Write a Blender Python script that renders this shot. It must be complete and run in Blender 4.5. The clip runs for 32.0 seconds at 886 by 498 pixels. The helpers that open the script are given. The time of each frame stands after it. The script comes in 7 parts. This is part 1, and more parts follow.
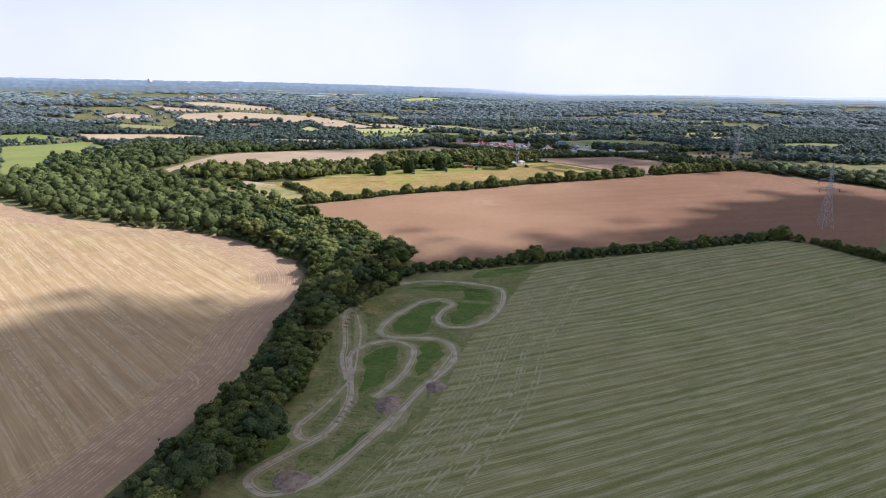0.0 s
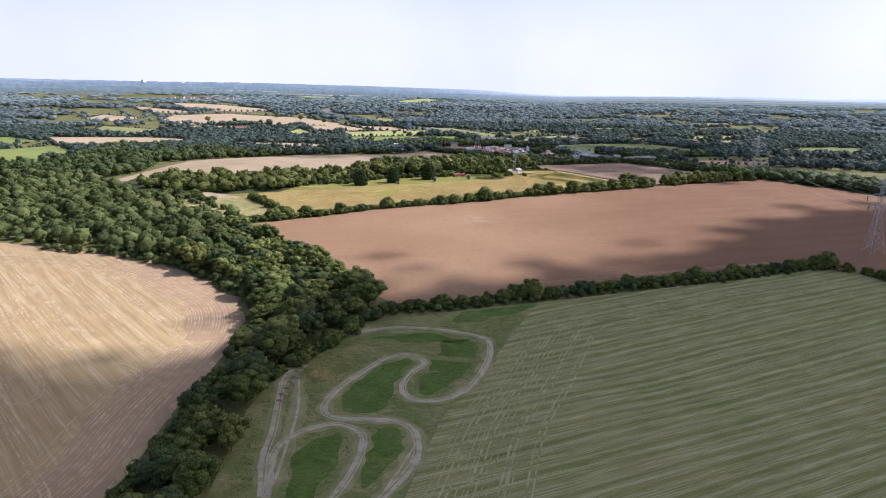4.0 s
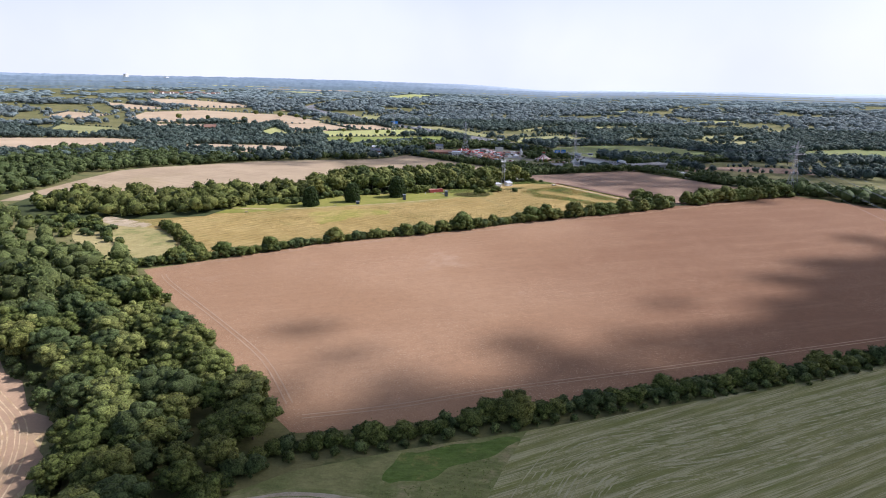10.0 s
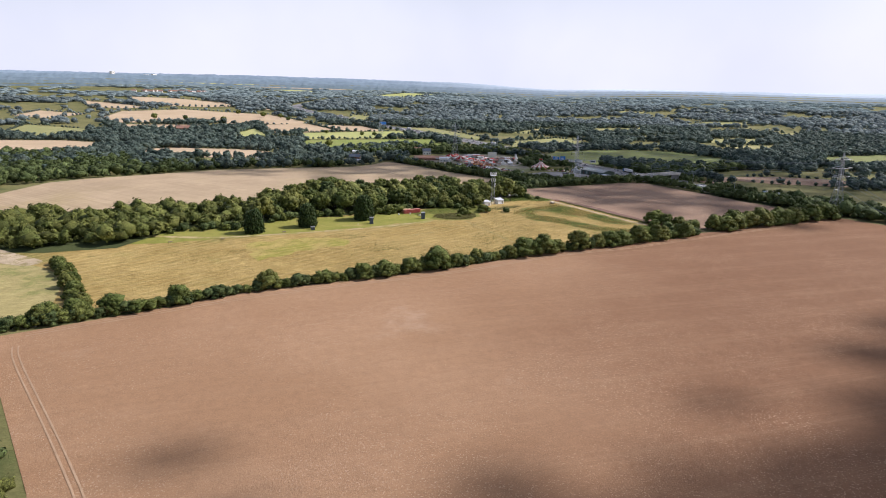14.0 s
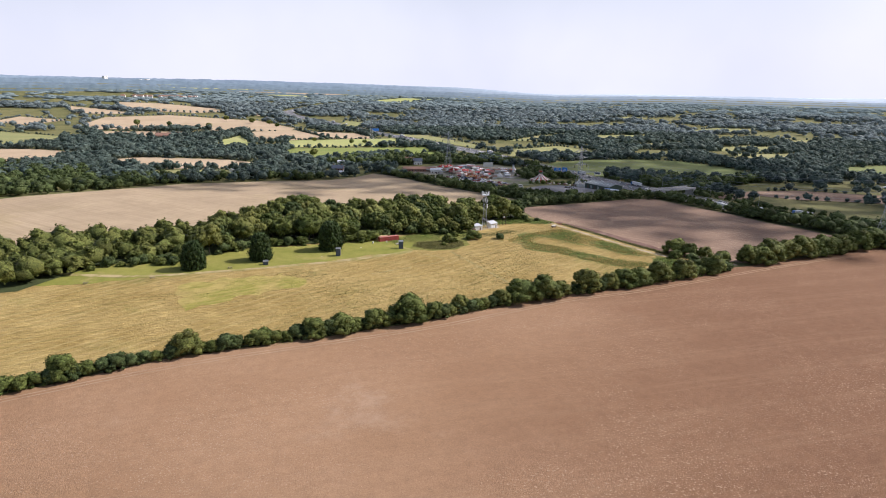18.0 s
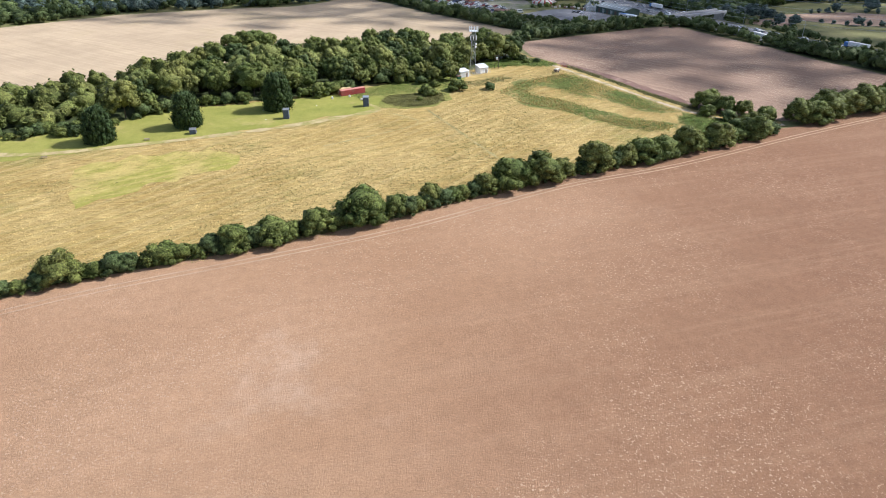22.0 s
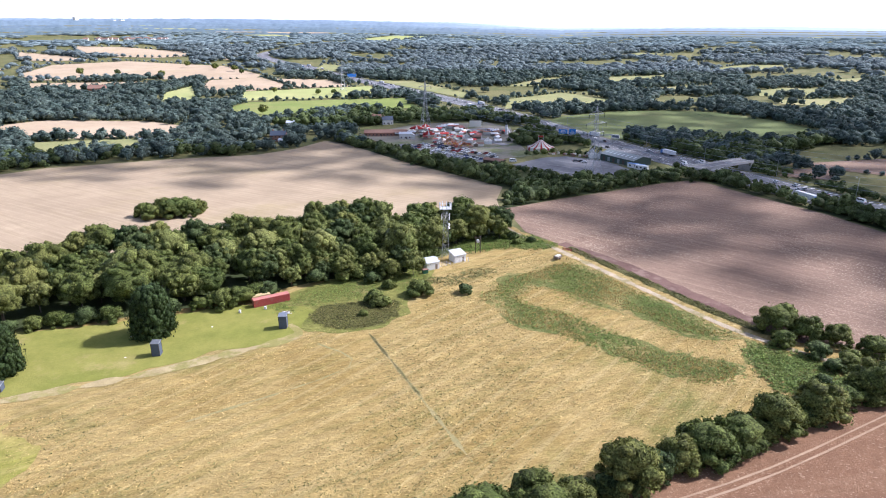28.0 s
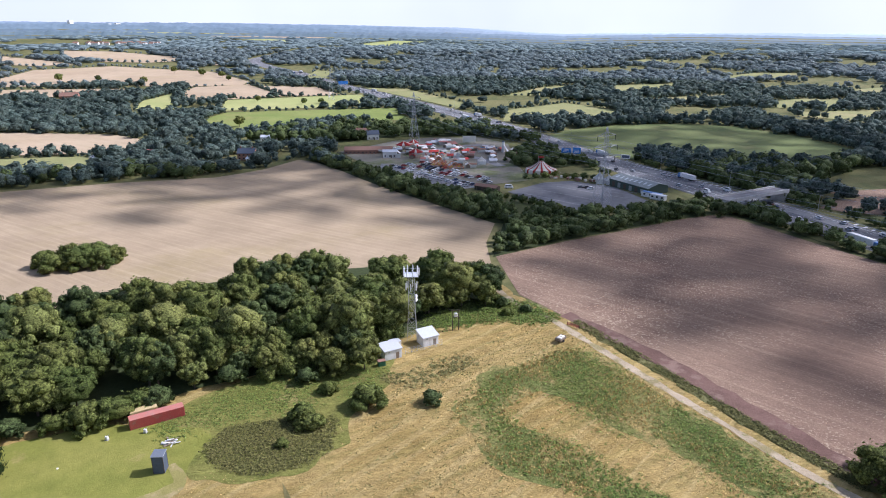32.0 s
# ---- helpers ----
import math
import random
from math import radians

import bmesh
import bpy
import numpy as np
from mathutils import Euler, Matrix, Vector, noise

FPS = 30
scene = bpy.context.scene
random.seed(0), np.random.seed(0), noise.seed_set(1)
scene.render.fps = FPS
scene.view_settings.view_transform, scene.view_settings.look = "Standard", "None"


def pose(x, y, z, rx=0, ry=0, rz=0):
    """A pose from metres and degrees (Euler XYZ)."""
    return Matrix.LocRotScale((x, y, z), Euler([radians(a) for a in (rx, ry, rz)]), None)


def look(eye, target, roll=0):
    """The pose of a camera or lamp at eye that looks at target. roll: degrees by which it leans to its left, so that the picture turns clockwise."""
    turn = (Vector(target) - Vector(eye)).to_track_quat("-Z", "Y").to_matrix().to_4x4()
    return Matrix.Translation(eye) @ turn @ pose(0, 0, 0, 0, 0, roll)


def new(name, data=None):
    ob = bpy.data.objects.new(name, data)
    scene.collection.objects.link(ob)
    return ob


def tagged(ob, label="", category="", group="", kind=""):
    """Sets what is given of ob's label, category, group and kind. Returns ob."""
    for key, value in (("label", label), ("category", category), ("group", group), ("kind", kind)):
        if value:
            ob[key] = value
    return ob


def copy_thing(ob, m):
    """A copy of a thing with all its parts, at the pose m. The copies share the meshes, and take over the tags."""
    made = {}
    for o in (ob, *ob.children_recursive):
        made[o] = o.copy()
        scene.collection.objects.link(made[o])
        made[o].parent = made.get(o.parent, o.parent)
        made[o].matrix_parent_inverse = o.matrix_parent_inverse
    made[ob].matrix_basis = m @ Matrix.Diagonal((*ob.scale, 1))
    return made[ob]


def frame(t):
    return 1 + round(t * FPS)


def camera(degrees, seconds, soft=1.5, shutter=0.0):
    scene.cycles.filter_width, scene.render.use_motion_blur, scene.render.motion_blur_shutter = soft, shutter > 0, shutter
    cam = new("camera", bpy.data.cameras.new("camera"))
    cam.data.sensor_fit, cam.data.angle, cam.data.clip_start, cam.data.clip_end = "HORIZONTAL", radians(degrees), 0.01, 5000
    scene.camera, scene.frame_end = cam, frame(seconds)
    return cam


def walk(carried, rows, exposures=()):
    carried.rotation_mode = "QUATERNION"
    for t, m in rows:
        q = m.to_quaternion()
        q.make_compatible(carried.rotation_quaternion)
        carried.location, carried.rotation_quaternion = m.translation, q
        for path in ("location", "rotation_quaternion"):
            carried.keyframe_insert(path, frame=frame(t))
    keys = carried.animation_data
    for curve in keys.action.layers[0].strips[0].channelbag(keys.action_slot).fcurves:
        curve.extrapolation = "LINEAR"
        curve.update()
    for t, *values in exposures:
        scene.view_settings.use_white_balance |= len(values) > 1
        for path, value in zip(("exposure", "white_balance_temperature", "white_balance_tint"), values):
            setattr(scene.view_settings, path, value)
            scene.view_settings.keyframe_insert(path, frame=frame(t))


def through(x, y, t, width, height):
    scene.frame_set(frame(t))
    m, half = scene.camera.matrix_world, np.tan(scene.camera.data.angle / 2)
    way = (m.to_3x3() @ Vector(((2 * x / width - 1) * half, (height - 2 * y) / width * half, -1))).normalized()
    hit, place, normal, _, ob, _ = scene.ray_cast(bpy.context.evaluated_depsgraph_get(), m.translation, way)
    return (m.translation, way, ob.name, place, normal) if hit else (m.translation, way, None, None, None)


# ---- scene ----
# seconds, eye x, y, z in metres, yaw to the left, pitch and roll in degrees
PATH = [
    (0, -6.66, -8.33, 102.54, 8.91, -13.81, 0.60),
    (1, -6.01, 10.05, 101.99, 9.04, -13.74, 0.56),
    (2, -5.89, 27.94, 101.57, 8.95, -13.70, 0.49),
    (3, -6.05, 45.67, 101.30, 8.97, -13.69, 0.57),
    (4, -6.24, 63.93, 101.30, 8.97, -13.70, 0.65),
    (4.5, -6.21, 73.07, 101.34, 9.02, -13.70, 0.65),
    (6.5, -6.25, 110.75, 101.04, 9.06, -13.86, 0.72),
    (7, -6.44, 121.10, 101.04, 8.88, -13.87, 0.74),
    (8, -6.49, 142.43, 101.28, 8.68, -13.87, 0.82),
    (9, -6.34, 163.10, 102.21, 8.65, -14.08, 0.68),
    (10, -6.32, 184.95, 102.99, 8.65, -14.14, 0.73),
    (11, -6.10, 208.79, 103.47, 8.61, -14.16, 0.84),
    (12, -5.82, 232.09, 103.60, 8.62, -14.14, 0.83),
    (13, -6.38, 255.91, 103.36, 8.51, -14.17, 0.94),
    (14, -6.96, 278.88, 103.27, 8.41, -14.27, 0.89),
    (14.5, -7.11, 288.52, 103.17, 8.38, -14.14, 0.91),
    (16.5, -7.51, 323.90, 102.87, 8.38, -13.90, 1.01),
    (17, -7.55, 332.74, 102.95, 8.42, -13.91, 1.00),
    (18, -7.29, 350.12, 103.03, 8.44, -13.88, 0.87),
    (18.5, -7.25, 358.96, 103.21, 8.42, -13.90, 0.74),
    (19, -7.12, 367.54, 103.42, 8.44, -15.14, 0.59),
    (19.5, -6.89, 375.71, 103.30, 8.41, -19.56, 0.42),
    (20, -6.71, 383.85, 102.84, 8.34, -26.20, 0.29),
    (20.5, -6.44, 392.00, 102.44, 8.37, -28.68, 0.20),
    (21, -6.16, 400.79, 102.34, 8.49, -28.75, 0.10),
    (22, -5.98, 418.03, 102.78, 8.46, -28.91, 0.14),
    (23, -5.85, 435.53, 103.78, 8.50, -29.25, 0.12),
    (24, -5.75, 453.12, 104.53, 8.58, -29.41, 0.02),
    (24.5, -5.72, 462.62, 104.68, 8.65, -24.46, 0.05),
    (25, -5.88, 471.81, 104.64, 8.62, -21.95, 0.19),
    (25.5, -6.02, 481.04, 104.60, 8.60, -20.13, 0.19),
    (27.5, -5.67, 516.29, 104.26, 8.79, -19.09, -0.18),
    (28, -5.53, 524.34, 104.22, 8.84, -19.02, -0.21),
    (29, -5.63, 541.51, 104.14, 8.83, -18.91, -0.14),
    (30, -5.82, 559.01, 103.94, 8.84, -18.73, 0.04),
    (31, -5.84, 576.62, 103.86, 8.86, -18.73, 0.12),
    (32, -5.41, 593.49, 103.96, 8.99, -18.64, 0.01),
]


def heading(x, y, z, yaw, pitch, roll):
    a, b = radians(yaw), radians(pitch)
    way = Vector((-math.sin(a) * math.cos(b), math.cos(a) * math.cos(b), math.sin(b)))
    return look((x, y, z), Vector((x, y, z)) + way * 10, roll)


cam = camera(67.01, 32.0, soft=1.0)
walk(cam, [(row[0], heading(*row[1:])) for row in PATH], [(0, 0.3, 5850, 19), (10.0, 0.3, 5850, 19), (13.0, 0.2, 6230, 17), (18.6, 0.2, 6230, 17), (20.0, 0.67, 5830, 12), (24.0, 0.68, 5780, 12), (25.5, 0.68, 5600, 19), (28.0, 0.69, 5600, 20), (30.0, 0.51, 5600, 20), (32.0, 0.33, 5600, 19)])

# ---- light ----
SUN_AZ, SUN_EL = 64.5, 42.0
SUN_WAY = Vector((math.sin(radians(SUN_AZ)) * math.cos(radians(SUN_EL)), math.cos(radians(SUN_AZ)) * math.cos(radians(SUN_EL)), math.sin(radians(SUN_EL))))
scene.view_settings.exposure = 0.0
world = bpy.data.worlds.new("sky")
scene.world = world
world.use_nodes = True
wn = world.node_tree.nodes
sky = wn.new("ShaderNodeTexSky")
sky.sky_type = "NISHITA"
sky.sun_disc = False
sky.sun_elevation, sky.sun_rotation = radians(SUN_EL), radians(SUN_AZ)
sky.air_density, sky.dust_density, sky.ozone_density = 1.0, 2.5, 1.2
wl = world.node_tree.links
# summer haze: white towards the horizon, thinning overhead, with faint high cloud
coord = wn.new("ShaderNodeTexCoord")
split = wn.new("ShaderNodeSeparateXYZ")
wl.new(coord.outputs["Generated"], split.inputs[0])
thin = wn.new("ShaderNodeMapRange")
thin.interpolation_type = "SMOOTHERSTEP"
for key, value in (("From Min", -0.05), ("From Max", 0.42), ("To Min", 0.92), ("To Max", 0.04)):
    thin.inputs[key].default_value = value
wl.new(split.outputs[2], thin.inputs["Value"])
wisps = wn.new("ShaderNodeTexNoise")
wisps.inputs["Scale"].default_value, wisps.inputs["Detail"].default_value = 3.0, 4.0
wl.new(coord.outputs["Generated"], wisps.inputs["Vector"])
veil = wn.new("ShaderNodeMix")
veil.data_type = "RGBA"
veil.inputs[6].default_value, veil.inputs[7].default_value = (4.9, 5.3, 6.5, 1), (7.9, 8.0, 8.4, 1)
wl.new(wisps.outputs["Fac"], veil.inputs[0])
haze = wn.new("ShaderNodeMix")
haze.data_type = "RGBA"
wl.new(thin.outputs[0], haze.inputs[0])
dusty = wn.new("ShaderNodeVectorMath")
dusty.operation = "MULTIPLY"
dusty.inputs[1].default_value = (0.86, 0.83, 0.79)
wl.new(sky.outputs[0], dusty.inputs[0])
wl.new(dusty.outputs[0], haze.inputs[6])
wl.new(veil.outputs[2], haze.inputs[7])
wn["Background"].inputs["Strength"].default_value = 0.125
wl.new(haze.outputs[2], wn["Background"].inputs["Color"])
sun = new("sun", bpy.data.lights.new("sun", "SUN"))
sun.data.energy, sun.data.angle, sun.data.color = 4.25, radians(0.53), (1.0, 0.95, 0.90)
sun.matrix_world = look(SUN_WAY * 100, (0, 0, 0))

# ---- materials ----
def node_kit(name):
    m = bpy.data.materials.new(name)
    m.use_nodes = True
    t = m.node_tree
    return m, t, t.nodes["Principled BSDF"]


def feed(t, socket, value):
    if isinstance(value, bpy.types.NodeSocket):
        t.links.new(value, socket)
    elif value is not None:
        socket.default_value = value


def place_node(t):
    return t.nodes.new("ShaderNodeNewGeometry").outputs["Position"]


def noise_node(t, scale, detail=4.0, rough=0.6, vec=None, stretch=None):
    n = t.nodes.new("ShaderNodeTexNoise")
    n.inputs["Scale"].default_value = scale
    n.inputs["Detail"].default_value = detail
    n.inputs["Roughness"].default_value = rough
    v = vec or place_node(t)
    if stretch:
        mp = t.nodes.new("ShaderNodeMapping")
        mp.vector_type = "TEXTURE"
        mp.inputs["Rotation"].default_value = (0, 0, radians(stretch[0]))
        mp.inputs["Scale"].default_value = (1 / stretch[1], 1 / stretch[2], 1)
        t.links.new(v, mp.inputs["Vector"])
        v = mp.outputs[0]
    t.links.new(v, n.inputs["Vector"])
    return n.outputs["Fac"]


def calc(t, op, a, b=0.5, c=None):
    n = t.nodes.new("ShaderNodeMath")
    n.operation = op
    feed(t, n.inputs[0], a)
    feed(t, n.inputs[1], b)
    if c is not None:
        feed(t, n.inputs[2], c)
    return n.outputs[0]


def band(t, value, lo, hi):
    n = t.nodes.new("ShaderNodeMapRange")
    n.interpolation_type = "SMOOTHSTEP"
    feed(t, n.inputs["Value"], value)
    n.inputs["From Min"].default_value, n.inputs["From Max"].default_value = lo, hi
    return n.outputs[0]


def rgb(c):
    return (c[0], c[1], c[2], 1.0)


def mixed(t, fac, a, b):
    n = t.nodes.new("ShaderNodeMix")
    n.data_type = "RGBA"
    feed(t, n.inputs[0], fac)
    feed(t, n.inputs[6], rgb(a) if isinstance(a, tuple) else a)
    feed(t, n.inputs[7], rgb(b) if isinstance(b, tuple) else b)
    return n.outputs[2]


def shade(t, colour, amount, centre=0.5, depth=0.5):
    """Scale a colour's brightness by a 0 to 1 value about its centre."""
    k = calc(t, "MULTIPLY_ADD", calc(t, "SUBTRACT", amount, centre), depth * 2, 1.0)
    n = t.nodes.new("ShaderNodeVectorMath")
    n.operation = "SCALE"
    t.links.new(colour, n.inputs[0])
    t.links.new(k, n.inputs["Scale"])
    return n.outputs[0]


def bumped(t, bsdf, height, strength=0.5, distance=0.2):
    b = t.nodes.new("ShaderNodeBump")
    b.inputs["Strength"].default_value, b.inputs["Distance"].default_value = strength, distance
    t.links.new(height, b.inputs["Height"])
    t.links.new(b.outputs[0], bsdf.inputs["Normal"])


def stripe(t, angle, width, wobble=0.0, wob_scale=0.02):
    """0 to 1 waves across lines that run along the angle (degrees from +x), with some wander."""
    n = t.nodes.new("ShaderNodeVectorMath")
    n.operation = "DOT_PRODUCT"
    t.links.new(place_node(t), n.inputs[0])
    n.inputs[1].default_value = (-math.sin(radians(angle)), math.cos(radians(angle)), 0)
    v = n.outputs["Value"]
    if wobble:
        v = calc(t, "MULTIPLY_ADD", noise_node(t, wob_scale, 1.0), wobble, v)
    return calc(t, "MULTIPLY_ADD", calc(t, "SINE", calc(t, "MULTIPLY", v, 2 * math.pi / width)), 0.5, 0.5)


def soil(name, a, b, big=0.02, fine=1.2, fine_depth=0.35, patch=None, patch_range=(0.5, 0.62), patch_scale=0.03, lines=None, speck=None, bump=0.6, mid=0.2, east_shade=None, mid_depth=0.22, tousle_shade=None):
    """A field surface: two colours in broad drifts, fine grain, patches, drill lines, laid grass and specks."""
    m, t, s = node_kit(name)
    c = mixed(t, band(t, noise_node(t, big, 5.0), 0.35, 0.65), a, b)
    if patch:
        c = mixed(t, band(t, noise_node(t, patch_scale, 6.0, 0.7), *patch_range), c, patch)
    if east_shade:
        # redder soil towards the east, cloud shade darkening its colour, with a ragged border
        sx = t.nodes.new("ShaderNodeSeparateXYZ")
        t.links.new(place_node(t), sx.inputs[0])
        c = mixed(t, band(t, calc(t, "MULTIPLY_ADD", noise_node(t, 0.012, 4.0), 130.0, sx.outputs[0]), east_shade[1] + 65, east_shade[2] + 65), c, east_shade[0])
    for angle, width, depth, colour, across in lines or ():
        # broken streaks along the drilling, gathered in bouts one machine width apart
        bout = stripe(t, angle, width, wobble=width * 0.8)
        streak = noise_node(t, 1.0, 4.0, 0.7, stretch=(angle, across / 48, across))
        k = calc(t, "MULTIPLY", band(t, calc(t, "MULTIPLY_ADD", bout, 0.16, streak), 0.56, 0.76), depth)
        c = mixed(t, k, c, colour)
    c = shade(t, c, noise_node(t, mid, 5.0, 0.65), 0.5, mid_depth)
    g = noise_node(t, fine, 7.0, 0.8)
    c = shade(t, c, g, 0.5, fine_depth)
    relief = g
    if tousle_shade:
        # wind-laid tussocks in long uneven swirls, shade of their hollows painted into the colour
        angle, size, depth = tousle_shade
        w = noise_node(t, 1.0 / size, 4.0, 0.65, stretch=(angle, 0.6, 1.5))
        c = shade(t, c, w, 0.5, depth)
        relief = calc(t, "MULTIPLY_ADD", w, 2.2, g)
    if speck:
        grit = noise_node(t, speck[1], 2.0)
        c = mixed(t, calc(t, "MULTIPLY", band(t, grit, speck[2], speck[2] + 0.05), band(t, noise_node(t, 0.016, 4.0, 0.7), 0.36, 0.6)), c, speck[0])
    feed(t, s.inputs["Base Color"], c)
    s.inputs["Roughness"].default_value = 0.95
    s.inputs["Specular IOR Level"].default_value = 0.15
    bumped(t, s, relief, bump, 0.3)
    return m


def leafy(name, a, b, spread=0.5, gloss=0.12, grain=2.0, relief=1.0, through=0.22):
    """Foliage: two greens by tree and by clump, sprays in relief, with light passing through the leaves."""
    m, t, s = node_kit(name)
    ob = t.nodes.new("ShaderNodeObjectInfo").outputs["Random"]
    isl = t.nodes.new("ShaderNodeNewGeometry").outputs["Random Per Island"]
    stand_hue = band(t, noise_node(t, 0.11, 1.0), 0.36, 0.64)
    c = mixed(t, calc(t, "MULTIPLY_ADD", stand_hue, 0.45, calc(t, "MULTIPLY", ob, 0.55)), a, b)
    c = shade(t, c, isl, 0.5, spread)
    sprays = noise_node(t, grain, 4.0, 0.72)
    # shade in the gaps between sprays is painted into the leaf colour
    c = shade(t, c, band(t, sprays, 0.34, 0.66), 0.5, 0.68)
    feed(t, s.inputs["Base Color"], c)
    s.inputs["Roughness"].default_value = 0.6
    s.inputs["Specular IOR Level"].default_value = gloss
    tr = t.nodes.new("ShaderNodeBsdfTranslucent")
    feed(t, tr.inputs["Color"], c)
    if relief:
        bumped(t, s, sprays, relief, 1.0 / grain)
    mx = t.nodes.new("ShaderNodeMixShader")
    mx.inputs[0].default_value = through
    t.links.new(s.outputs[0], mx.inputs[1])
    t.links.new(tr.outputs[0], mx.inputs[2])
    t.links.new(mx.outputs[0], t.nodes["Material Output"].inputs["Surface"])
    return m


def paint(name, c, rough=0.6, metal=0.0, wear=0.18, scale=2.0, dirt=None):
    """Painted, printed or metal surface with stains at two scales."""
    m, t, s = node_kit(name)
    n = t.nodes.new("ShaderNodeRGB")
    n.outputs[0].default_value = rgb(c)
    k = n.outputs[0]
    if dirt:
        k = mixed(t, calc(t, "MULTIPLY", band(t, noise_node(t, scale * 0.6, 5.0, 0.7), 0.48, 0.7), 0.7), k, dirt)
    k = shade(t, k, noise_node(t, scale, 6.0, 0.7), 0.5, wear)
    k = shade(t, k, noise_node(t, scale * 9, 3.0), 0.5, wear * 0.6)
    feed(t, s.inputs["Base Color"], k)
    s.inputs["Roughness"].default_value, s.inputs["Metallic"].default_value = rough, metal
    return m


M = {}
M["grass_rough"] = soil("grass_rough", (0.145, 0.145, 0.055), (0.20, 0.185, 0.075), 0.012, 1.2, 0.45, (0.105, 0.12, 0.042), tousle_shade=(15, 2.5, 0.4))
M["stubble"] = soil("stubble", (0.45, 0.305, 0.148), (0.51, 0.366, 0.180), 0.012, 1.8, 0.3, (0.40, 0.335, 0.128), (0.54, 0.7), 0.018, [(-38, 9.0, 0.7, (0.64, 0.50, 0.30), 0.9), (-38, 4.0, 0.5, (0.60, 0.465, 0.27), 2.2), (-40, 6.0, 0.45, (0.33, 0.228, 0.115), 1.3)], mid=0.05)
M["hay_green"] = soil("hay_green", (0.215, 0.222, 0.070), (0.25, 0.238, 0.082), 0.012, 1.8, 0.45, (0.18, 0.205, 0.05), (0.48, 0.66), 0.02, [(33, 14.0, 0.3, (0.13, 0.155, 0.042), 0.4), (33, 6.0, 0.8, (0.48, 0.435, 0.255), 2.2), (32, 17.0, 0.3, (0.36, 0.33, 0.165), 0.5), (34, 3.0, 0.5, (0.14, 0.15, 0.045), 2.6), (33, 4.0, 0.7, (0.46, 0.42, 0.235), 4.0)], mid=0.06)
M["bare_soil"] = soil("bare_soil", (0.330, 0.196, 0.108), (0.385, 0.238, 0.137), 0.010, 2.4, 0.6, (0.46, 0.325, 0.22), (0.58, 0.78), 0.013, [(31, 7.0, 0.14, (0.25, 0.148, 0.082), 1.4), (24, 19.0, 0.12, (0.42, 0.275, 0.165), 0.5)], ((0.46, 0.315, 0.20), 1.9, 0.60), bump=0.9, mid=0.35, mid_depth=0.2, east_shade=((0.225, 0.122, 0.068), -75.0, 85.0))
M["dry_meadow"] = soil("dry_meadow", (0.330, 0.230, 0.074), (0.415, 0.302, 0.114), 0.03, 1.5, 0.6, (0.215, 0.195, 0.055), (0.50, 0.70), 0.025, [(40, 6.0, 0.5, (0.24, 0.20, 0.06), 0.5), (60, 5.0, 0.5, (0.49, 0.375, 0.165), 0.9)], mid=0.12, tousle_shade=(25, 2.2, 0.5), bump=1.0)
M["mown_grass"] = soil("mown_grass", (0.215, 0.225, 0.045), (0.265, 0.255, 0.06), 0.05, 1.5, 0.3, (0.34, 0.285, 0.10), (0.55, 0.7), 0.06)
M["mown_strip"] = soil("mown_strip", (0.27, 0.255, 0.055), (0.33, 0.29, 0.075), 0.05, 1.2, 0.35, (0.40, 0.31, 0.105), (0.44, 0.6), 0.05, [(40, 5.0, 0.5, (0.42, 0.34, 0.12), 0.8)], tousle_shade=(40, 2.5, 0.4))
M["weeds"] = soil("weeds", (0.150, 0.170, 0.048), (0.215, 0.205, 0.065), 0.06, 1.2, 0.6, (0.35, 0.265, 0.10), (0.48, 0.62), 0.07, tousle_shade=(20, 1.8, 0.6), bump=1.0)
M["wheat_stubble"] = soil("wheat_stubble", (0.375, 0.285, 0.182), (0.43, 0.33, 0.212), 0.01, 1.4, 0.25, (0.36, 0.28, 0.15), (0.5, 0.7), 0.012, [(-28, 9.0, 0.5, (0.33, 0.255, 0.155), 0.6), (-24, 4.0, 0.4, (0.50, 0.395, 0.255), 0.9)], mid=0.04)
M["brown_far"] = soil("brown_far", (0.245, 0.160, 0.112), (0.295, 0.200, 0.138), 0.012, 1.4, 0.5, (0.185, 0.112, 0.080), (0.52, 0.68), 0.016, [(-36, 6.0, 0.35, (0.41, 0.30, 0.20), 1.2), (-36, 4.0, 0.35, (0.18, 0.115, 0.082), 2.0)], ((0.46, 0.36, 0.25), 1.4, 0.58), bump=0.9, mid=0.3)
M["path_dirt"] = soil("path_dirt", (0.43, 0.345, 0.23), (0.50, 0.405, 0.28), 0.1, 2.5, 0.35, (0.30, 0.25, 0.12), (0.48, 0.6), 0.15)
M["worn_path"] = soil("worn_path", (0.40, 0.315, 0.155), (0.45, 0.36, 0.19), 0.1, 2.0, 0.4, (0.29, 0.26, 0.085), (0.46, 0.6), 0.12)
M["track_dirt"] = soil("track_dirt", (0.31, 0.27, 0.18), (0.38, 0.33, 0.225), 0.1, 2.5, 0.3, (0.20, 0.20, 0.09), (0.5, 0.62), 0.2)
M["mud"] = soil("mud", (0.27, 0.205, 0.152), (0.35, 0.275, 0.21), 0.15, 1.2, 0.5, (0.20, 0.15, 0.105), (0.45, 0.6), 0.4)
M["straw_line"] = soil("straw_line", (0.58, 0.44, 0.265), (0.63, 0.48, 0.29), 0.1, 2.0, 0.35, (0.47, 0.325, 0.175), (0.46, 0.56), 0.3)
